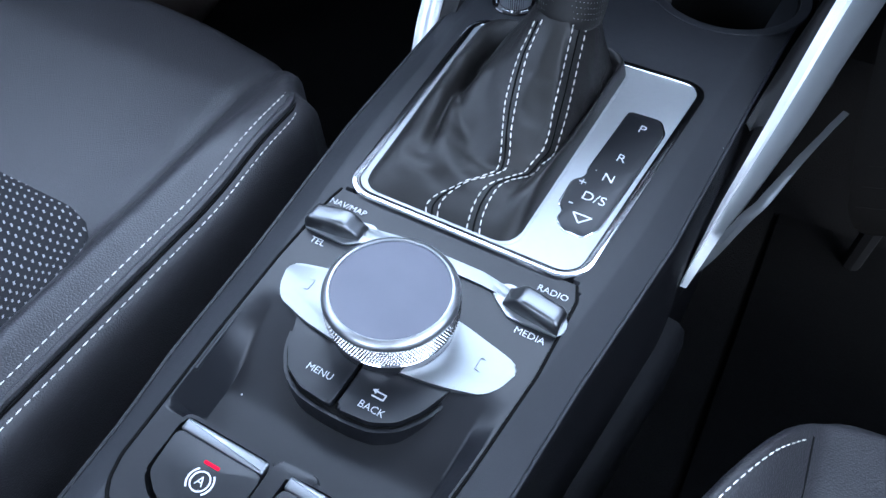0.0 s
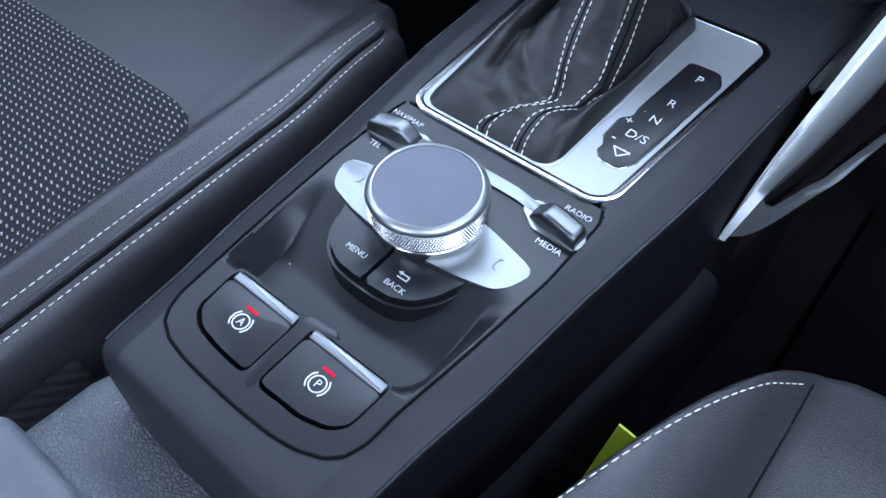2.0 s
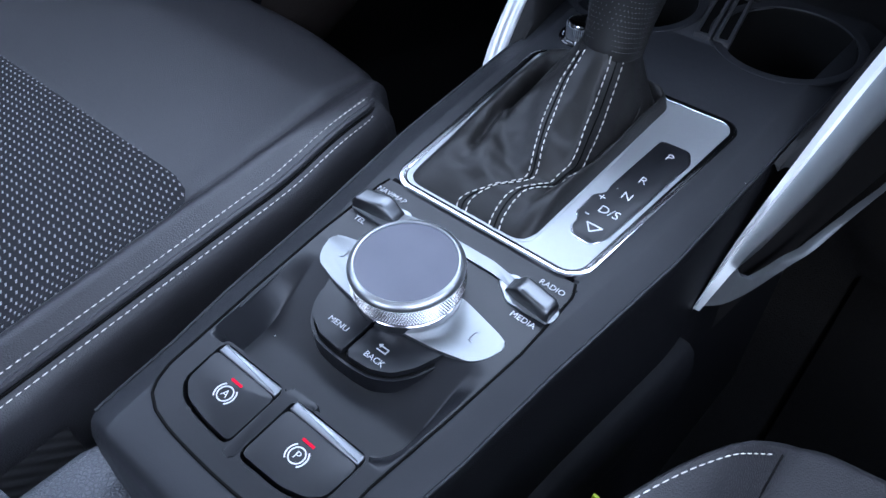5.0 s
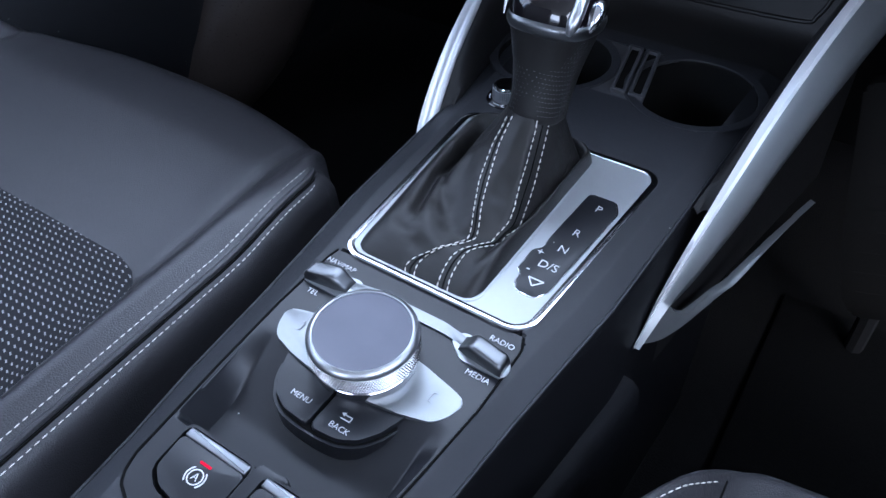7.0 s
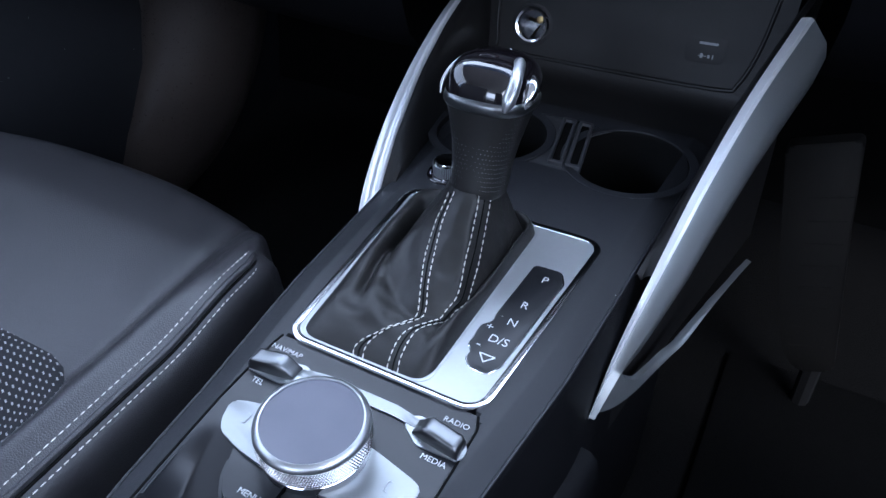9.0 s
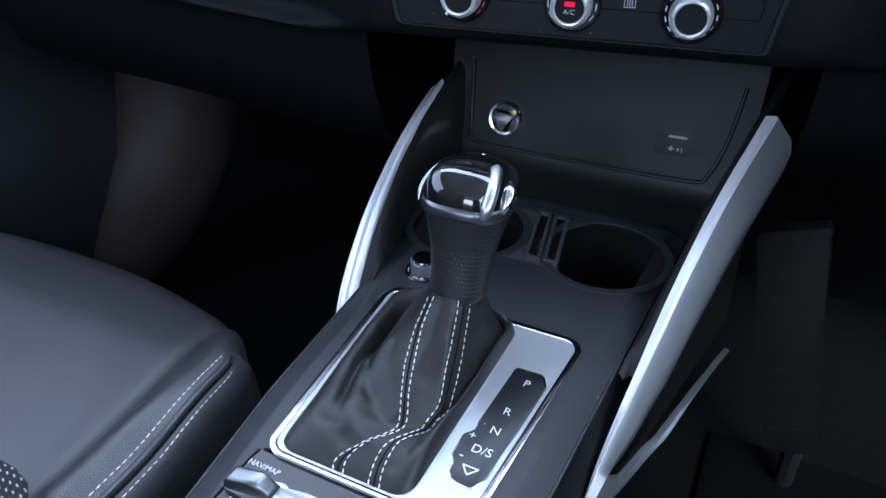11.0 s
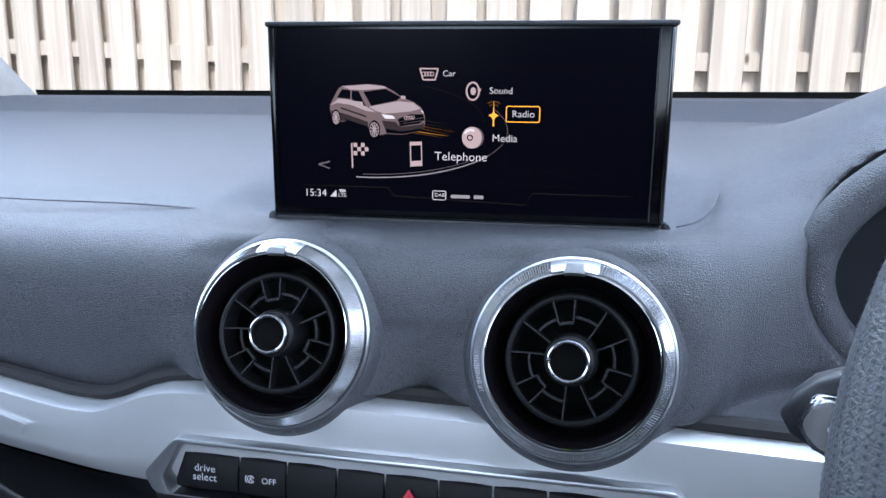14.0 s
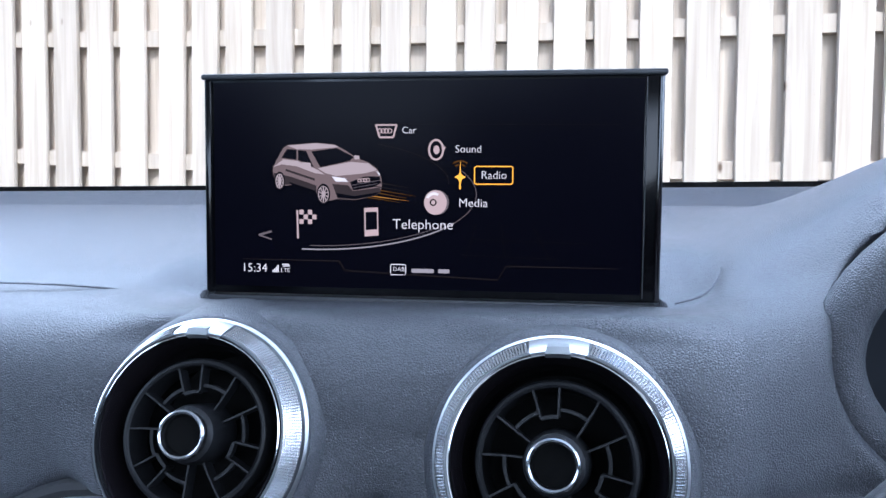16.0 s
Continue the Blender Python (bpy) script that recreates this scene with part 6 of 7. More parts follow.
# station name as two plain bars
lcd("display_bar", [rounded(0.0144, 0.0247, 0.8078, 0.8096, 0.0004, 2), rounded(0.0267, 0.0319, 0.8078, 0.8096, 0.0004, 2)], pale)
lcd("display_frame", loop(rounded(0.0428, 0.0599, 0.8483, 0.8562, 0.0008, 2), 0.0005), amber)
lcd("display_frame", loop(rounded(0.0047, 0.0117, 0.8067, 0.8114, 0.0006, 2), 0.0004), white)
# antenna, disc, speaker, grille badge, flag, phone, signal bars, arrow
AX_, AZ_ = 0.0363, 0.8514
lcd("radio_icon", [[(AX_ - 0.0004, AZ_ - 0.0055), (AX_ + 0.0004, AZ_ - 0.0055), (AX_ + 0.0001, AZ_ + 0.0068), (AX_ - 0.0001, AZ_ + 0.0068)], [(AX_ + r * math.cos(radians(a)), AZ_ + r * math.sin(radians(a))) for a, r in ((90, 0.0030), (120, 0.0013), (180, 0.0026), (225, 0.0013), (270, 0.0032), (315, 0.0013), (0, 0.0026), (60, 0.0013))]], amber)
lcd("radio_waves", [arc_band(AX_, AZ_ + 0.0022, r, 0.0006, 50, 130, 8) for r in (0.0034, 0.0050)], LCD_AMBER_DIM)
DX_, DZ_ = 0.0252, 0.8399
lcd("disc_icon", [oval(DX_ + 0.0010, DZ_, 0.0052, 0.0055)], dim)
lcd("disc_icon", [oval(DX_, DZ_, 0.0052, 0.0056)], rose, 1)
lcd("disc_icon", oval_band(DX_ - 0.0006, DZ_, 0.0036, 0.0040, 60, 150, 0.0012, 10), white, 2)
lcd("disc_icon", [arc_band(DX_ - 0.0010, DZ_, 0.0013, 0.0006, 0, 360, 16)], SCREEN_BG, 2)
SX_, SZ_ = 0.0253, 0.8636
lcd("speaker_icon", oval_band(SX_, SZ_, 0.0032, 0.0044, 0, 360, 0.0009, 28) + [oval(SX_ + 0.0002, SZ_, 0.0014, 0.0020, 16), [(SX_ + 0.0024, SZ_ + 0.0018), (SX_ + 0.0044, SZ_ + 0.0012), (SX_ + 0.0030, SZ_ - 0.0016)]], rose)
lcd("grille_icon", loop([(-0.0024, 0.8748), (0.0072, 0.8748), (0.0056, 0.8692), (-0.0007, 0.8692)], 0.0008) + [arc_band(-0.0005 + 0.0015 * i, 0.8721, 0.0010, 0.0004, 0, 360, 10) for i in range(4)], rose)
lcd("phone_icon", [[(-0.0078, 0.8371), (-0.0013, 0.8374), (-0.0010, 0.8246), (-0.0075, 0.8240)]], rose)
lcd("phone_icon", [[(-0.0071, 0.8352), (-0.0018, 0.8355), (-0.0016, 0.8274), (-0.0069, 0.8270)]], SCREEN_BG, 1)
lcd("flag_icon", [line_band((-0.0392, 0.8226), (-0.0395, 0.8358), 0.0008)] + [[(-0.0385 + 0.00205 * i, 0.8294 + 0.0022 * j), (-0.0365 + 0.00205 * i, 0.8294 + 0.0022 * j), (-0.0365 + 0.00205 * i, 0.8316 + 0.0022 * j), (-0.0385 + 0.00205 * i, 0.8316 + 0.0022 * j)] for i in range(4) for j in range(3) if (i + j) % 2 == 0], rose)
lcd("arrow_icon", [line_band((-0.0582, 0.8240), (-0.0519, 0.8258), 0.0010), line_band((-0.0582, 0.8240), (-0.0519, 0.8220), 0.0007)], dim)
lcd("signal_icon", [[(-0.0516 + 0.0008 * i, 0.8066), (-0.0510 + 0.0008 * i, 0.8066), (-0.0510 + 0.0008 * i, 0.8076 + 0.0008 * i), (-0.0516 + 0.0008 * i, 0.8076 + 0.0008 * i)] for i in range(4)] + [line_band((-0.0470, 0.8104), (-0.0436, 0.8104), 0.0005), line_band((-0.0466, 0.8096), (-0.0432, 0.8097), 0.0005)], white)
# road loop, guide lines and glow under the car
RX_, RZ_ = -0.0309, 0.8435
lcd("road_line", oval_band(RX_, RZ_, 0.0746, 0.0258, -95, -30, 0.0006), pale)
lcd("road_line", oval_band(RX_, RZ_, 0.0746, 0.0258, -30, 25, 0.0003), dim)
lcd("road_line", oval_band(RX_, RZ_ + 0.0017, 0.0746, 0.0258, -92, -35, 0.0003), dim)
lcd("road_line", oval_band(RX_, RZ_ + 0.0050, 0.0621, 0.0200, 0, 62, 0.0003), LCD_FAINT)
lcd("horizon_line", [line_band((-0.0062, 0.8753), (0.1062, 0.8746), 0.0003)], LCD_TRACE)
lcd("status_line", loop([(-0.0664, 0.8126), (-0.0195, 0.8126), (-0.0167, 0.8083), (0.0539, 0.8054), (0.0575, 0.8117), (0.1068, 0.8114), (0.0575, 0.8114), (0.0537, 0.8051), (-0.0169, 0.8079), (-0.0197, 0.8123)], 0.0002), LCD_FAINT)
lcd("floor_grid", [line_band((0.0423, 0.8234), (0.0942, 0.8222), 0.0002), line_band((0.0369, 0.8163), (0.0803, 0.8151), 0.0002), line_band((0.0440, 0.8306), (0.0391, 0.8149), 0.0002), line_band((0.0549, 0.8313), (0.0570, 0.8149), 0.0002), line_band((0.0693, 0.8293), (0.0768, 0.8146), 0.0002)], LCD_TRACE)
for i, (a, b, z0, z1, m) in enumerate(((-0.0030, 0.0150, 0.8468, 0.8443, LCD_FAINT), (-0.0026, 0.0160, 0.8453, 0.8426, LCD_AMBER_DIM), (-0.0028, 0.0120, 0.8440, 0.8416, LCD_AMBER_DIM), (-0.0048, 0.0130, 0.8424, 0.8404, LCD_AMBER_MID), (-0.0060, 0.0090, 0.8417, 0.8397, LCD_AMBER_DIM), (-0.0010, 0.0135, 0.8484, 0.8462, LCD_FAINT))):
    lcd("road_glow", [[(a, z0), (b, z1), (b, z1 + 0.0001), (a, z0 + 0.0005)]], m)
# small picture of a silver car on the display
lcd("car_picture", [soften([(-0.0510, 0.8558), (-0.0486, 0.8601), (-0.0461, 0.8645), (-0.0438, 0.8658), (-0.0303, 0.8668), (-0.0218, 0.8660), (-0.0166, 0.8634), (-0.0118, 0.8601), (-0.0059, 0.8579), (-0.0015, 0.8548), (0.0001, 0.8514), (0.0005, 0.8476), (-0.0002, 0.8444), (-0.0029, 0.8426), (-0.0117, 0.8407), (-0.0202, 0.8411), (-0.0243, 0.8402), (-0.0303, 0.8437), (-0.0416, 0.8476), (-0.0450, 0.8470), (-0.0503, 0.8498), (-0.0512, 0.8533)], 0.0007, 3)], LCD_CAR)
lcd("car_roof", [[(-0.0442, 0.8655), (-0.0303, 0.8666), (-0.0218, 0.8658), (-0.0195, 0.8648), (-0.0326, 0.8637), (-0.0397, 0.8639)]], LCD_CAR_LIGHT, 1)
lcd("car_bonnet", [[(-0.0296, 0.8551), (-0.0140, 0.8581), (-0.0059, 0.8575), (-0.0017, 0.8544), (-0.0074, 0.8529), (-0.0210, 0.8516), (-0.0262, 0.8530)]], LCD_CAR_LIGHT, 1)
lcd("car_shoulder", [[(-0.0509, 0.8556), (-0.0461, 0.8592), (-0.0393, 0.8585), (-0.0303, 0.8547), (-0.0262, 0.8523), (-0.0311, 0.8529), (-0.0397, 0.8560), (-0.0469, 0.8569)]], LCD_CAR_LIGHT, 1)
lcd("car_flank", [[(-0.0507, 0.8530), (-0.0416, 0.8510), (-0.0303, 0.8472), (-0.0303, 0.8440), (-0.0416, 0.8478), (-0.0450, 0.8474), (-0.0503, 0.8500)], [(-0.0450, 0.8548), (-0.0311, 0.8504), (-0.0311, 0.8494), (-0.0450, 0.8538)]], LCD_CAR_DARK, 1)
lcd("car_bumper", [[(-0.0228, 0.8480), (-0.0154, 0.8474), (-0.0129, 0.8448), (-0.0004, 0.8465), (-0.0000, 0.8444), (-0.0029, 0.8426), (-0.0117, 0.8409), (-0.0202, 0.8413)]], LCD_CAR_DARK, 1)
lcd("car_glass", [[(-0.0469, 0.8598), (-0.0442, 0.8639), (-0.0397, 0.8636), (-0.0397, 0.8590)], [(-0.0389, 0.8588), (-0.0389, 0.8634), (-0.0352, 0.8631), (-0.0314, 0.8554)], [(-0.0326, 0.8628), (-0.0207, 0.8644), (-0.0125, 0.8603), (-0.0147, 0.8585), (-0.0284, 0.8556)]], SCREEN_BG, 2)
lcd("car_grille", [[(-0.0143, 0.8489), (-0.0074, 0.8515), (-0.0006, 0.8515), (0.0001, 0.8487), (-0.0030, 0.8467), (-0.0129, 0.8450)], [(-0.0206, 0.8438), (-0.0121, 0.8425), (-0.0008, 0.8444), (-0.0029, 0.8429), (-0.0117, 0.8412), (-0.0202, 0.8418)], [(-0.0431, 0.8487), (-0.0303, 0.8447), (-0.0303, 0.8437), (-0.0431, 0.8478)]], SCREEN_BG, 2)
lcd("car_tyre", [oval(-0.0478, 0.8491, 0.0025, 0.0044, 20)], SCREEN_BG, 2)
lcd("car_wheel", star(-0.0478, 0.8491, 0.0018, 0.0033), LCD_CAR_LIGHT, 3)
lcd("car_tyre", [oval(-0.0269, 0.8432, 0.0032, 0.0049, 20)], SCREEN_BG, 2)
lcd("car_wheel", star(-0.0269, 0.8432, 0.0024, 0.0037), LCD_CAR_LIGHT, 3)
lcd("car_headlamp", [[(-0.0229, 0.8514), (-0.0166, 0.8506), (-0.0154, 0.8490), (-0.0210, 0.8491)], [(-0.0023, 0.8542), (-0.0004, 0.8528), (-0.0006, 0.8519)]], white, 3)
lcd("car_mirror", [[(-0.0371, 0.8580), (-0.0329, 0.8575), (-0.0329, 0.8554), (-0.0367, 0.8560)], [(-0.0125, 0.8610), (-0.0100, 0.8609), (-0.0099, 0.8593), (-0.0122, 0.8592)]], LCD_CAR_LIGHT, 3)
lcd("grille_mark", [arc_band(-0.0099 + 0.0013 * i, 0.8496 + 0.0001 * i, 0.0008, 0.0003, 0, 360, 10) for i in range(4)], rose, 3)
lcd("grille_mesh", [line_band((-0.0136, 0.8474), (-0.0004, 0.8498), 0.0002), line_band((-0.0129, 0.8462), (-0.0015, 0.8483), 0.0002)], dim, 3)
# lid flap the display rises from
part("slot_lid", box(-0.0840, 0.1240, 0.4045, 0.4250, 0.7880, 0.7955, 0.001), PLASTIC, screen)
part("lid_end", prism(soften([(-0.0848, 0.7900), (-0.0900, 0.7900), (-0.0890, 0.7962), (-0.0852, 0.7980)], 0.0012, 3), 0.4070, 0.4280, 0.0010, 2, axis="y", both=True), DASH, screen, "grey end piece of the display lid")
part("lid_end", prism(soften([(0.1252, 0.7900), (0.1300, 0.7900), (0.1290, 0.7962), (0.1256, 0.7985)], 0.0012, 3), 0.4070, 0.4280, 0.0010, 2, axis="y", both=True), DASH, screen, "grey end piece of the display lid")
# it faces the driver a little more than the dash does, and leans back
pivot = Matrix.Translation((0.0202, 0.404, 0.848))
screen.matrix_basis = pivot @ Matrix.Rotation(radians(3.87), 4, "Z") @ Matrix.Rotation(radians(1.96), 4, "X") @ Matrix.Rotation(radians(0.61), 4, "Y") @ pivot.inverted() @ screen.matrix_basis

# ---- instrument hood ----
cluster = thing("instrument_cluster", (0.36, 0.45, 0.78), "instrument cluster under a padded dark leather rim", "instrument cluster")
rim = []
for i in range(73):
    a = 2 * math.pi * i / 72
    ca, sa = math.cos(a), math.sin(a)
    rim.append((0.3725 + 0.176 * ca, 0.413 - 0.0095 * sa, 0.776 + 0.0875 * sa))
part("padded_rim", tube(rim, 0.0105, 16), DASH, cluster)
part("shroud", skin([[Vector(p) + Vector((0, 0.002, 0)) for p in rim], [Vector(((p[0] - 0.3725) * 0.95 + 0.3725, p[1] + 0.02, (p[2] - 0.776) * 0.93 + 0.776)) for p in rim], [Vector(((p[0] - 0.3725) * 0.92 + 0.3725, p[1] + 0.06, (p[2] - 0.776) * 0.90 + 0.776)) for p in rim]]), RUBBER, cluster)
part("glass", skin([[Vector(((p[0] - 0.3725) * 0.93 + 0.3725, p[1] + 0.045, (p[2] - 0.776) * 0.91 + 0.776)) for p in rim], [Vector((0.3725, 0.463, 0.776)) for p in rim]]), GAUGE, cluster, "dark smoked gauge glass")

# set everything of the dash in its place
for ob in (dash, bank, climate, glove, screen, cluster, *[o for o in bpy.data.objects if o.name.split(".")[0] in ("climate_dial", "air_vent") and not o.parent]):
    ob.matrix_basis = dash_turn @ ob.matrix_basis

# ---- steering wheel, column and stalk ----
wheel = thing("steering_wheel", (0.365, 0.25, 0.74), "steering wheel with perforated black leather rim", "steering wheel")
WC, WT = Vector((0.3605, 0.212, 0.761)), radians(24)
wx, wz = Vector((1, 0, 0)), Vector((0, math.sin(WT), math.cos(WT)))
wn_ = wx.cross(wz)
part("rim", tube([WC + 0.172 * (math.cos(2 * math.pi * i / 96) * wx + math.sin(2 * math.pi * i / 96) * wz) for i in range(97)], 0.0175, 20), LEATHER_PERF, wheel, "perforated black leather rim")
bm = bmesh.new()
for i in range(560):
    for j in range(26):
        u, v = 2 * math.pi * (i + 0.5 * (j % 2)) / 560, 2 * math.pi * j / 40
        if math.cos(u) > -0.70:
            continue
        rad = math.cos(u) * wx + math.sin(u) * wz
        nrm = math.cos(v - 0.9) * rad + math.sin(v - 0.9) * wn_
        c = WC + 0.172 * rad + 0.0175 * nrm
        tn = rad.cross(wn_).normalized()
        bn = nrm.cross(tn)
        bm.faces.new([bm.verts.new(c + nrm * 0.00012 + 0.00046 * (math.cos(h) * tn + math.sin(h) * bn)) for h in (0, 1.047, 2.094, 3.1416, 4.189, 5.236)])
part("perforation", bm, PLASTIC, wheel, "rows of small holes", kind="stuff")
part("airbag_pad", lathe([(0.0, 0.03), (0.05, 0.026), (0.07, 0.01), (0.072, -0.03), (0.0, -0.03)], WC + wn_ * -0.0, -wn_ if wn_.y > 0 else wn_, 40), PLASTIC_GRAIN, wheel)
for a in (0, 180, 270):
    d = math.cos(radians(a)) * wx + math.sin(radians(a)) * wz
    part("spoke", tube([WC + d * 0.05, WC + d * 0.16], [0.018, 0.012], 12), PLASTIC, wheel)
column = thing("steering_column", (0.36, 0.33, 0.72), "black steering column shroud behind the wheel", "steering column")
part("shroud_body", tube([(0.366, 0.27, 0.715), (0.366, 0.34, 0.705), (0.366, 0.42, 0.69)], [0.05, 0.06, 0.06], 24), PLASTIC_GRAIN, column)
stalk = thing("indicator_stalk", (0.22, 0.30, 0.755), "black indicator stalk with pale arrow symbols", "stalk")
arm = smooth_path([(0.330, 0.335, 0.745), (0.270, 0.318, 0.755), (0.215, 0.300, 0.7625), (0.185, 0.292, 0.7660), (0.168, 0.2890, 0.7640), (0.1620, 0.2880, 0.7630)], 0.003)
n = len(arm)
rows = []
for i, q in enumerate(arm):
    t = i / (n - 1)
    w = interp(t, (0, 0.4, 0.70, 0.86, 0.95, 0.985, 1), (0.008, 0.010, 0.0145, 0.0140, 0.0105, 0.0060, 0.001))
    sq = []
    for k in range(24):
        a = 2 * math.pi * k / 24
        ca, sa = math.cos(a), math.sin(a)
        sq.append(q + Vector((0, 0.55 * w * math.copysign(abs(ca) ** 0.55, ca), w * math.copysign(abs(sa) ** 0.55, sa))))
    rows.append(sq)
part("arm", skin(rows, True, True), PLASTIC, stalk, sharp=60)
bezel = soften([(0.1675, 0.7630), (0.1725, 0.7725), (0.2300, 0.7705), (0.2300, 0.7520), (0.1740, 0.7545)], 0.003)
face = soften([(0.1688, 0.7630), (0.1735, 0.7710), (0.2300, 0.7690), (0.2300, 0.7535), (0.1748, 0.7560)], 0.003)
part("face_edge", prism(bezel, 0.2900, 0.2815, 0.001, 2, axis="y"), DARK_CHROME, stalk, "thin bright edge")
part("switch_face", prism(face, 0.2890, 0.2808, 0.0012, 3, axis="y"), SWITCH, stalk, "grey switch face")
ar = lambda x, s: [(x, 0.7630), (x + s * 0.0026, 0.7658), (x + s * 0.0026, 0.7642), (x + s * 0.0050, 0.7642), (x + s * 0.0050, 0.7618), (x + s * 0.0026, 0.7618), (x + s * 0.0026, 0.7602)]
for k, (x, s) in enumerate(((0.1762, 1), (0.1895, -1))):
    pts = ar(x, s)
    part("arrow_mark", flats([line_band(pts[i], pts[(i + 1) % 7], 0.0008) for i in range(7)], 0.2807, 0.0003, axis="y"), WHITE, stalk)


stalk.location += Vector((0.0022, -0.0120, 0.0020))

# ---- front seats ----
def seat(cx, inner, shift, label, corner=(0.83, 0.018), rows_shown=2, group="front seats", lift=0.0, R=0.022):
    """inner: +1 when the console lies towards +x. The cushion reaches half a width either side of cx."""
    st = thing("car_seat", (cx, -0.1 + shift, 0.0), label, "car seat", group)
    HW = 0.235

    def front_y(u):
        return 0.236 + shift - 0.052 * abs(u) ** (2.6 if rows_shown == 2 else 3.2) - corner[1] * max(0.0, (abs(u) - corner[0]) / (1 - corner[0])) ** 2

    def top_z(u, y):
        yy = y - shift
        rise = interp(yy, (-0.40, -0.1, 0.08, 0.18, 0.24), (0.366, 0.377, 0.382, 0.384, 0.376) if rows_shown == 2 else (0.372, 0.383, 0.386, 0.380, 0.366)) + lift + step(0.55, 0.92, abs(u)) * interp(yy, (0.08, 0.18, 0.24), (0.0, 0.005, 0.007 if rows_shown == 2 else 0.012))
        crest = 0.955 + 0.035 * step(0.08, 0.18, yy) if rows_shown == 2 else 0.93
        bol = (0.031 if rows_shown == 2 else 0.024) * math.exp(-((abs(u) - crest) / (0.105 if rows_shown == 2 else 0.125)) ** 2) * (1 - (0.30 if rows_shown == 2 else 0.12) * step(0.10, 0.20, yy))
        groove = 0.0035 * math.exp(-((abs(u) - 0.80) / 0.022) ** 2) * step(0.05, 0.09, yy + 0.02)
        dome = 0.002 * step(0.12, 0.21, yy) * step(0.78, 1.0, abs(u)) if rows_shown == 2 else 0.0
        sunk = 0.009 * step(0.80, 0.755, abs(u)) * step(-0.12, -0.02, yy) if rows_shown == 1 else 0.0
        return rise + bol - groove - dome - sunk

    def P(u, y):
        draw_in = 0.034 * step(0.08, 0.20, y - shift) if rows_shown == 2 else 0.0
        return Vector((cx + HW * u * (1 - draw_in), y, top_z(u, y)))

    us = list(np.linspace(-1, 1, 81))
    drops = [(R * math.sin(a), R * (1 - math.cos(a))) for a in np.linspace(0, math.pi / 2, 7)[1:]]
    tail = [(R + 0.002, 0.05), (R + 0.001, 0.09), (R - 0.006, 0.15), (R - 0.012, 0.22)]
    vs = list(np.linspace(0, 1, 70))
    rows = []
    Y0 = -0.40 + shift
    ext = drops + tail
    for v in vs + [("f", e) for e in ext]:
        row = []
        for k in [("l", e) for e in ext[::-1]] + us + [("r", e) for e in ext]:
            u = k if not isinstance(k, tuple) else (-1.0 if k[0] == "l" else 1.0)
            yf = front_y(u)
            vv = v if not isinstance(v, tuple) else 1.0
            y = Y0 + (yf - Y0) * vv
            p = P(u, y)
            ox = oy = 0.0
            d1 = d2 = 0.0
            if isinstance(k, tuple):
                ox, d1 = k[1]
                ox *= -1 if k[0] == "l" else 1
            if isinstance(v, tuple):
                oy, d2 = v[1]
            if ox and oy:
                f = 1 / math.sqrt(1 + min(abs(ox), abs(oy)) / max(abs(ox), abs(oy)))
                ox, oy = ox * f, oy * f
            row.append(p + Vector((ox, oy, -max(d1, d2))))
        rows.append(row)
    part("cushion", skin(rows), LEATHER, st, "black leather cushion", sharp=70)
    # woven centre patch
    rows = []
    for y in np.linspace(-0.40, 0.062, 60):
        past = max(0.0, y - 0.012) / 0.050
        hw = 0.865 - 0.23 * (1 - math.sqrt(max(0.0, 1 - past * past)))
        row = []
        for i in range(61):
            u = hw * (2 * i / 60 - 1)
            edge = min(1.0, (hw - abs(u)) / 0.05, (0.062 - y) / 0.012)
            p = P(u, y + shift)
            row.append(p + Vector((0, 0, -0.002 + 0.0065 * max(0, edge) ** 0.5)))
        rows.append(row)
    part("cloth_centre", skin(rows), CLOTH, st, "charcoal cloth centre with pale woven dashes", sharp=70)
    # the welt and its two stitched seams along the inner edge
    s = inner
    def seam(ins, out, drop):
        """A line round the inner edge of the cushion and its front corner."""
        pts = []
        turn_r = 0.017 + out
        yc = front_y(s) - (0.012 if rows_shown == 1 else turn_r * 0.9 - 0.017)
        for y in np.linspace(-0.36 + shift, yc, 26):
            pts.append(P(s, y) + Vector((s * (out - ins), 0, -drop)))
        if rows_shown == 2:                  # a tight bend at the front corner
            for a in np.linspace(12, 85, 7):
                y = yc + turn_r * math.sin(radians(a))
                past = min(R, max(0.0, y - front_y(s)))
                p = P(s, y) - Vector((0, 0, R - math.sqrt(R * R - past * past)))
                pts.append(p + Vector((s * (out - turn_r * (1 - math.cos(radians(a)))), 0, -drop)))
            return pts
        for u in np.linspace(0.985, u_end, 9):
            yy = front_y(u) - 0.004
            tilt = min(1.0, (1 - u) / 0.05)
            pts.append(P(s * u, yy) + Vector((s * (out - ins) * (1 - tilt) * 0.7, (out - ins) * 0.75, -drop * (1 - 0.3 * tilt))))
        return pts
    u_end = 0.945 if rows_shown == 2 else 0.785
    part("seam_stitching", stitches(seam(0.0, 0.0020, 0.0000), 0.0031, 0.0017, 0.00041 if rows_shown == 2 else 0.00036), THREAD, st, "off-white stitching")
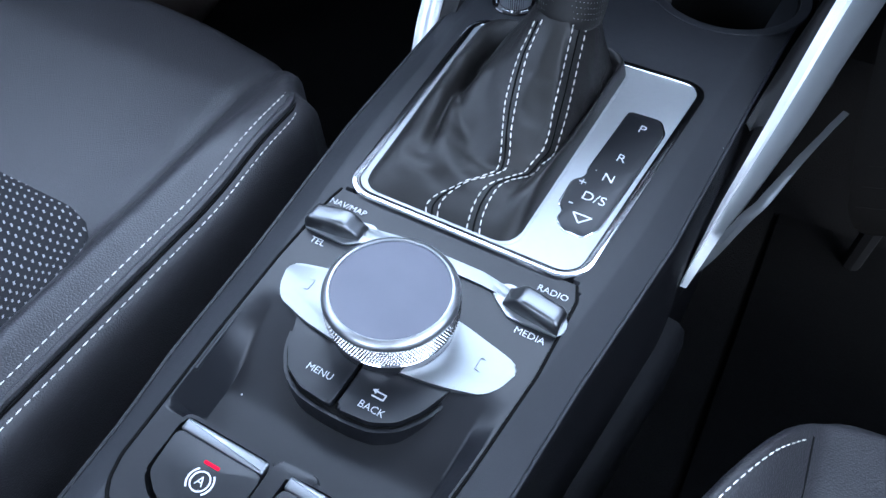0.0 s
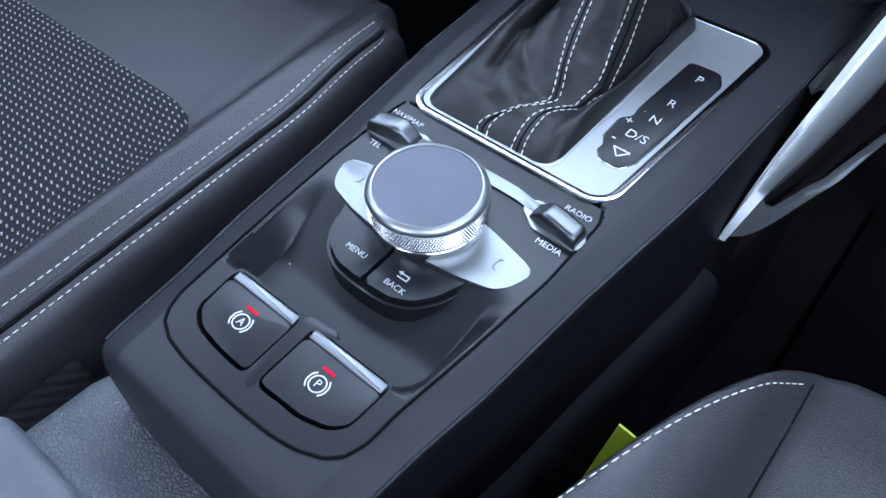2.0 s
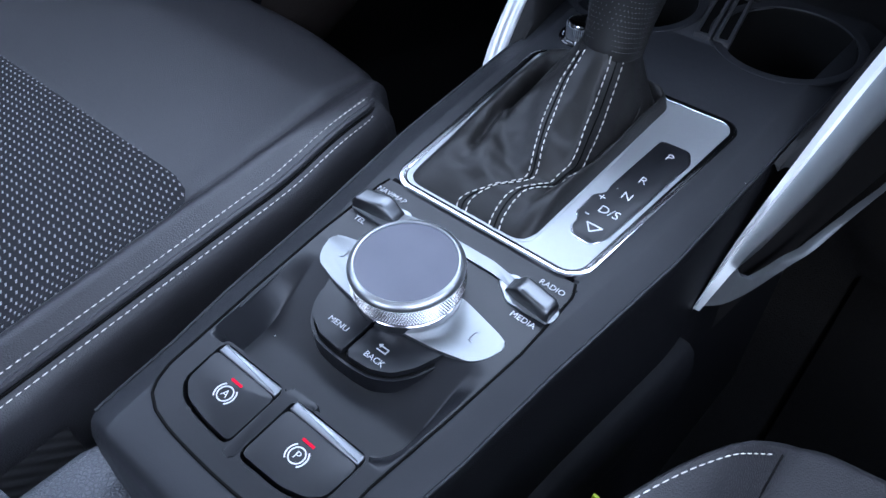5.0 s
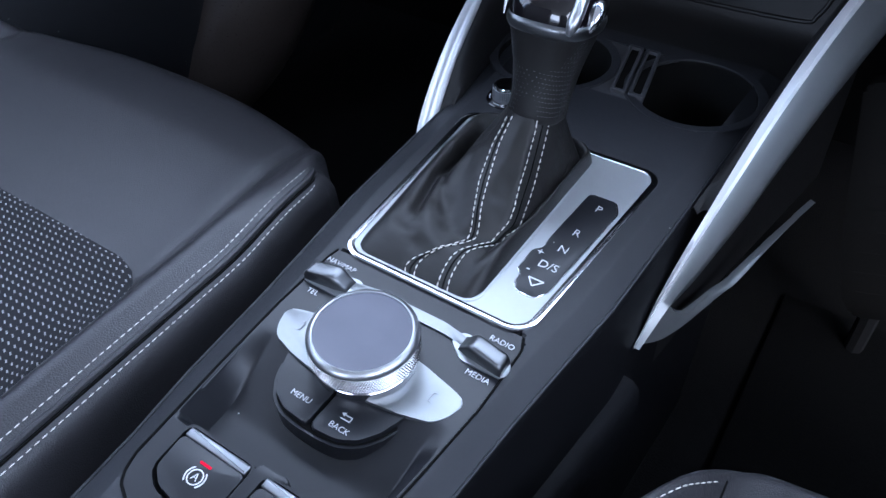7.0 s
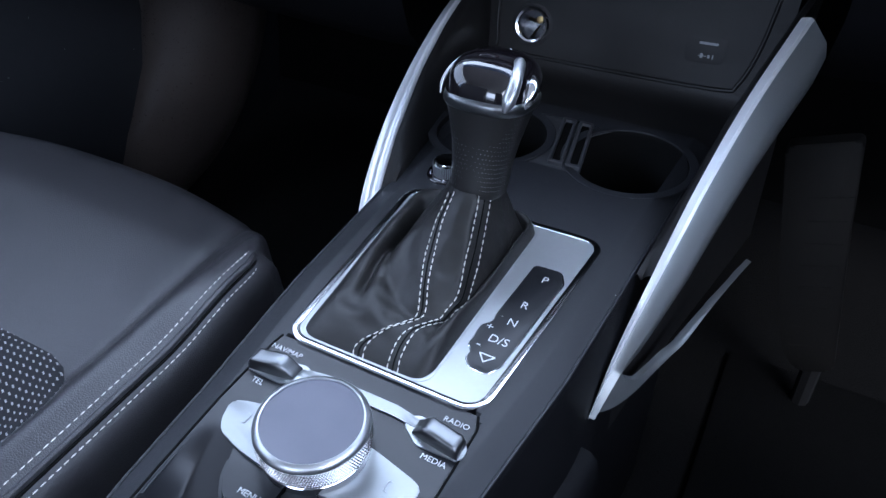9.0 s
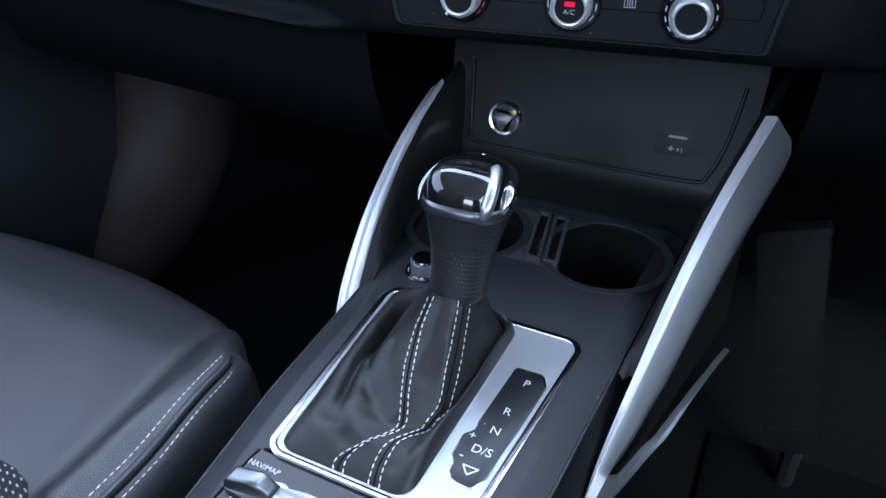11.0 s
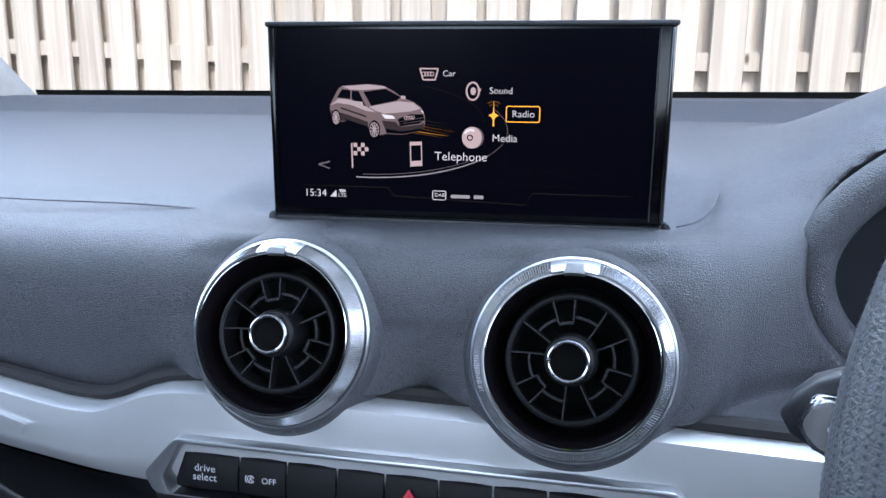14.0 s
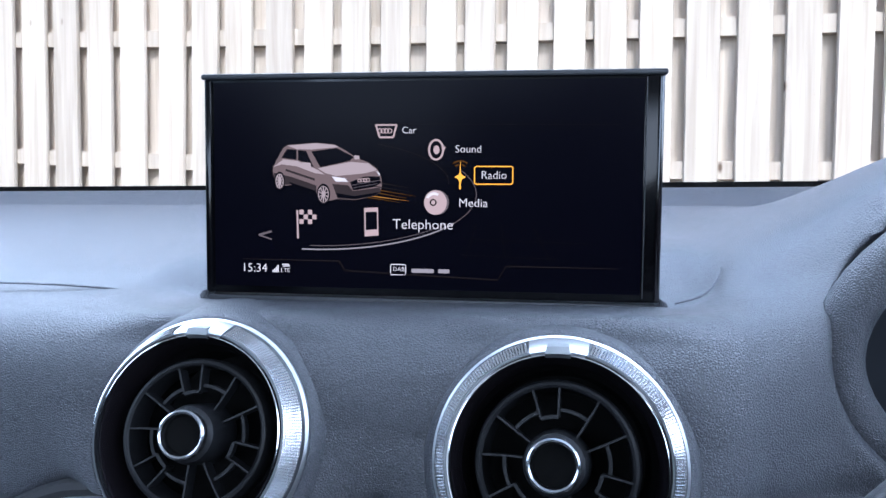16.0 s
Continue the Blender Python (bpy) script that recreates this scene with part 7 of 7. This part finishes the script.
    if rows_shown == 2:
        part("seam_stitching", stitches(seam(0.0, 0.0150, 0.0052), 0.0031, 0.0017, 0.00041), THREAD, st, "off-white stitching")
        wl = smooth_path(seam(0.0, 0.0088, 0.0016), 0.004)
        part("welt", tube(wl, [0.0024 * min(1, (len(wl) - i) / 8) for i in range(len(wl))], 8), LEATHER, st, "rolled leather welt")
        part("welt_groove", tube([q + Vector((s * 0.0026, 0, -0.0017)) for q in wl[:-6]], 0.0011, 6), VOID, st)
    else:
        part("panel_seam", tube([P(s * 0.772, y) + Vector((0, 0, -0.0002)) for y in np.linspace(front_y(0.772) - 0.001, -0.25 + shift, 24)], 0.0008, 6), VOID, st)
    # backrest, behind the camera
    part("backrest", box(cx - 0.22, cx + 0.22, -0.62 + shift, -0.44 + shift, 0.40, 1.02, 0.05, 4), LEATHER, st)
    # ribbed cloth flank at the rear of the inner side
    xs = cx + s * (HW + R + 0.0035)
    rows = [[(xs + s * 0.001, y, 0.372 - 0.002), (xs + s * 0.003, y, 0.33), (xs + s * 0.002, y, 0.25)] for y in np.linspace(-0.40 + shift, -0.088 + shift, 20)]
    part("flank_cloth", skin(rows), RIB, st, "ribbed dark cloth flank")
    return st


seat(-0.3780, 1, 0.0, "black leather passenger seat with patterned cloth centre and white stitching")
seat(0.3500, -1, -0.105, "black leather driver seat with white stitched bolster", (0.68, 0.107), 1, lift=0.032, R=0.010)

# lime card by the driver's seat
card = thing("lime_card", (0.118, 0.0, 0.34), "lime green card tucked beside the driver seat", "card")
part("sheet", prism([(0.1150, 0.4030), (0.1290, 0.4000), (0.1340, 0.2600), (0.1020, 0.2600), (0.1075, 0.3300)], 0.0352, 0.0364, axis="y"), LIME, card)

# ---- armrest deck behind the console ----
deck = thing("armrest", (C, -0.2, 0.36), "black grained armrest base behind the console", "armrest")
rows = []
for y in np.linspace(-0.078, -0.40, 24):
    z = interp(y, (-0.40, -0.13, -0.09, -0.078), (0.405, 0.402, 0.398, 0.392))
    rows.append([(C - 0.094, y, 0.30), (C - 0.093, y, z - 0.020), (C - 0.089, y, z - 0.007), (C - 0.080, y, z)] + [(C + x, y, z + 0.002 * math.cos(x * 18)) for x in np.linspace(-0.07, 0.07, 12)] + [(C + 0.080, y, z), (C + 0.089, y, z - 0.007), (C + 0.093, y, z - 0.02), (C + 0.094, y, 0.30)])
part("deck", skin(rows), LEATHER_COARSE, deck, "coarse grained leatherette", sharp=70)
part("lid", box(C - 0.092, C + 0.085, -0.40, -0.1235, 0.380, 0.4155, 0.008, 4), LID, deck, "smooth black lid")

# ---- accelerator pedal ----
pedal = thing("accelerator_pedal", (0.215, 0.45, 0.1), "dark floor-hinged accelerator pedal", "pedal")
part("pad", prism(soften([(0.150, 0.400), (0.205, 0.420), (0.2215, 0.329), (0.2545, 0.173), (0.222, 0.159), (0.204, 0.182), (0.181, 0.259)], 0.008), 0.515, 0.500, 0.003, 2, axis="y"), PEDAL, pedal, "dark ribbed pedal pad")
for i in range(8):
    z = 0.190 + 0.024 * i
    x = 0.2040 - 0.0290 * i / 8
    part("rib", tube([(x + 0.004, 0.4998, z), (x + 0.034, 0.4998, z + 0.010)], 0.0005, 6), PEDAL, pedal)
part("lever", tube([(0.238, 0.525, 0.17), (0.242, 0.545, 0.11), (0.245, 0.56, 0.06)], 0.010, 8), RUBBER, pedal)
mats = thing("floor_mat", (0.30, 0.4, 0.06), "dark carpet floor mat in the driver footwell", "floor mat")
part("mat", box(0.16, 0.56, 0.05, 0.60, 0.055, 0.065, 0.004), MAT, mats)

# ---- setting: body shell, floor, glass, ground and fence ----
def setting(name, bm, material, label, category, sharp=38):
    ob = part(name, bm, material, None, label, sharp=sharp)
    return tagged(ob, category=category, kind="structure")


setting("floor", box(-0.92, 0.92, -1.55, 1.02, 0.0, 0.055), CARPET, "black carpeted car floor", "floor")
setting("wall_front", box(-0.92, 0.92, 0.96, 1.02, 0.0, 0.83), MAT, "dark bulkhead at the end of the footwells", "bulkhead")
setting("wall_rear", box(-0.92, 0.92, -1.62, -1.55, 0.0, 0.90), ROOF, "rear wall of the cabin below the rear window", "wall")
for s, nm in ((-1, "wall_passenger"), (1, "wall_driver")):
    setting(nm, prism(soften([(-1.55, 0.0), (1.0, 0.0), (1.0, 0.84), (0.5, 0.87), (-1.55, 0.92)], 0.02), s * 0.92, s * 0.88, 0.01, 2, axis="x"), PLASTIC_GRAIN, "dark door trim panel below the window", "door")
    for nmp, pts in (("pillar_front", [(0.92, 0.84, 0.0), (0.45, 1.25, 0.0), (0.25, 1.36, 0)]), ("pillar_middle", [(-0.50, 0.88, 0), (-0.58, 1.38, 0)]), ("pillar_rear", [(-1.55, 0.88, 0), (-1.40, 1.38, 0)])):
        setting(nmp, tube([(s * (0.93 - 0.08 * (z - 0.85) / 0.5), y, z) for y, z, _ in pts], 0.04, 10), ROOF, "pale roof pillar", "pillar")
setting("ceiling", prism(rounded(-0.86, 0.86, -1.50, 0.30, 0.08, 6), 1.38, 1.42), ROOF, "pale cloth headlining", "ceiling")
pane = setting("window_1", skin([[(x, 0.940, 0.850), (x, 0.60, 1.135), (x, 0.30, 1.375)] for x in np.linspace(-0.90, 0.90, 12)]), GLASS, "clear windscreen glass", "windscreen")
pane.visible_shadow = False
# dotted black band along the foot of the windscreen
bm = skin([[(x, 0.9330, 0.850 - 0.010 * x), (x, 0.9190, 0.8775 - 0.010 * x)] for x in np.linspace(-0.90, 0.90, 40)])
setting("trim", bm, VOID, "black enamel band at the foot of the windscreen", "trim")
# door pocket and side of the passenger footwell
foot = thing("door_panel", (-0.62, 0.35, 0.3), "dark passenger door panel with a curved pocket", "door panel")
rows = []
for y in np.linspace(-0.1, 0.8, 30):
    rows.append([(-0.700, y, 0.08), (-0.655 + 0.01 * math.sin(y * 6), y, 0.14), (-0.640, y, 0.30), (-0.655, y, 0.36), (-0.690, y, 0.42), (-0.70, y, 0.60)])
part("pocket", skin(rows), PLASTIC, foot, sharp=60)
kick = smooth_path([(-0.66, 0.66, 0.66), (-0.625, 0.64, 0.50), (-0.620, 0.62, 0.34), (-0.66, 0.55, 0.20), (-0.74, 0.45, 0.10)], 0.01)
part("kick_trim", tube(kick, 0.085, 24), PLASTIC_SHEEN, foot)

setting("ground", prism([(-300, -300), (300, -300), (300, 300), (-300, 300)], -0.5, -0.32), EARTH, "gravel and soil ground", "ground")

# fence of overlapping upright boards on three rails
fence = thing("board_fence", (-1.0, 2.95, -0.32), "weathered pale wooden board fence beyond the windscreen", "fence")
FN = Vector((-0.159, 0.987, 0)).normalized()
FD = Vector((0.987, 0.159, 0)).normalized()
F0 = Vector((0.0, 2.85, 0))


def fence_at(s, out, z):
    p = F0 + FD * s - FN * out
    return Vector((p.x, p.y, z - 0.020 * s))


def board_mesh(w, t, h, seed):
    rnd = random.Random(seed)
    rows = []
    k = 12
    for i in range(k + 1):
        z = h * i / k
        j = rnd.uniform(-0.0022, 0.0022)
        rows.append([(-w / 2 + j, -t / 2, z), (-w / 2 + j + 0.003, -t, z), (w / 2 + j - 0.003, -t, z), (w / 2 + j, -t / 2, z), (w / 2 + j, 0, z), (-w / 2 + j, 0, z)])
    bm = skin(rows, True, True)
    me = bpy.data.meshes.new("board")
    bmesh.ops.recalc_face_normals(bm, faces=bm.faces[:])
    bm.to_mesh(me)
    bm.free()
    me.materials.append(WOOD)
    return me


BOARDS = [board_mesh(0.116, 0.018, 2.5, 10 + i) for i in range(5)] + [board_mesh(0.152, 0.018, 2.5, 30 + i) for i in range(3)]
spin = Matrix(((FD.x, FN.x, 0, 0), (FD.y, FN.y, 0, 0), (-0.020, 0, 1, 0), (0, 0, 0, 1)))
rnd = random.Random(4)


def board(s, out, z0, me):
    ob = new("board", me)
    ob.parent = fence
    ob.matrix_parent_inverse = base(fence).inverted()
    ob.matrix_basis = Matrix.Translation(fence_at(s, out, z0)) @ spin @ pose(0, 0, 0, 0, rnd.uniform(-0.35, 0.35), 0)
    return ob


PITCH = 0.1599
for i in range(-24, 20):
    s = 0.0730 + PITCH * i
    board(s + rnd.uniform(-0.006, 0.006), 0.022, -0.30, BOARDS[rnd.randrange(5)])
    board(s + PITCH / 2 + rnd.uniform(-0.006, 0.006), -0.040, -0.30, BOARDS[5 + rnd.randrange(3)])
for z in (0.06, 0.990, 1.495):
    rows = [[fence_at(s, 0.0215, z - 0.032), fence_at(s, 0.0215, z + 0.032), fence_at(s, -0.0215, z + 0.032), fence_at(s, -0.0215, z - 0.032)] for s in np.linspace(-4.2, 3.6, 40)]
    part("rail", skin(rows, True, True), WOOD, fence, sharp=30)
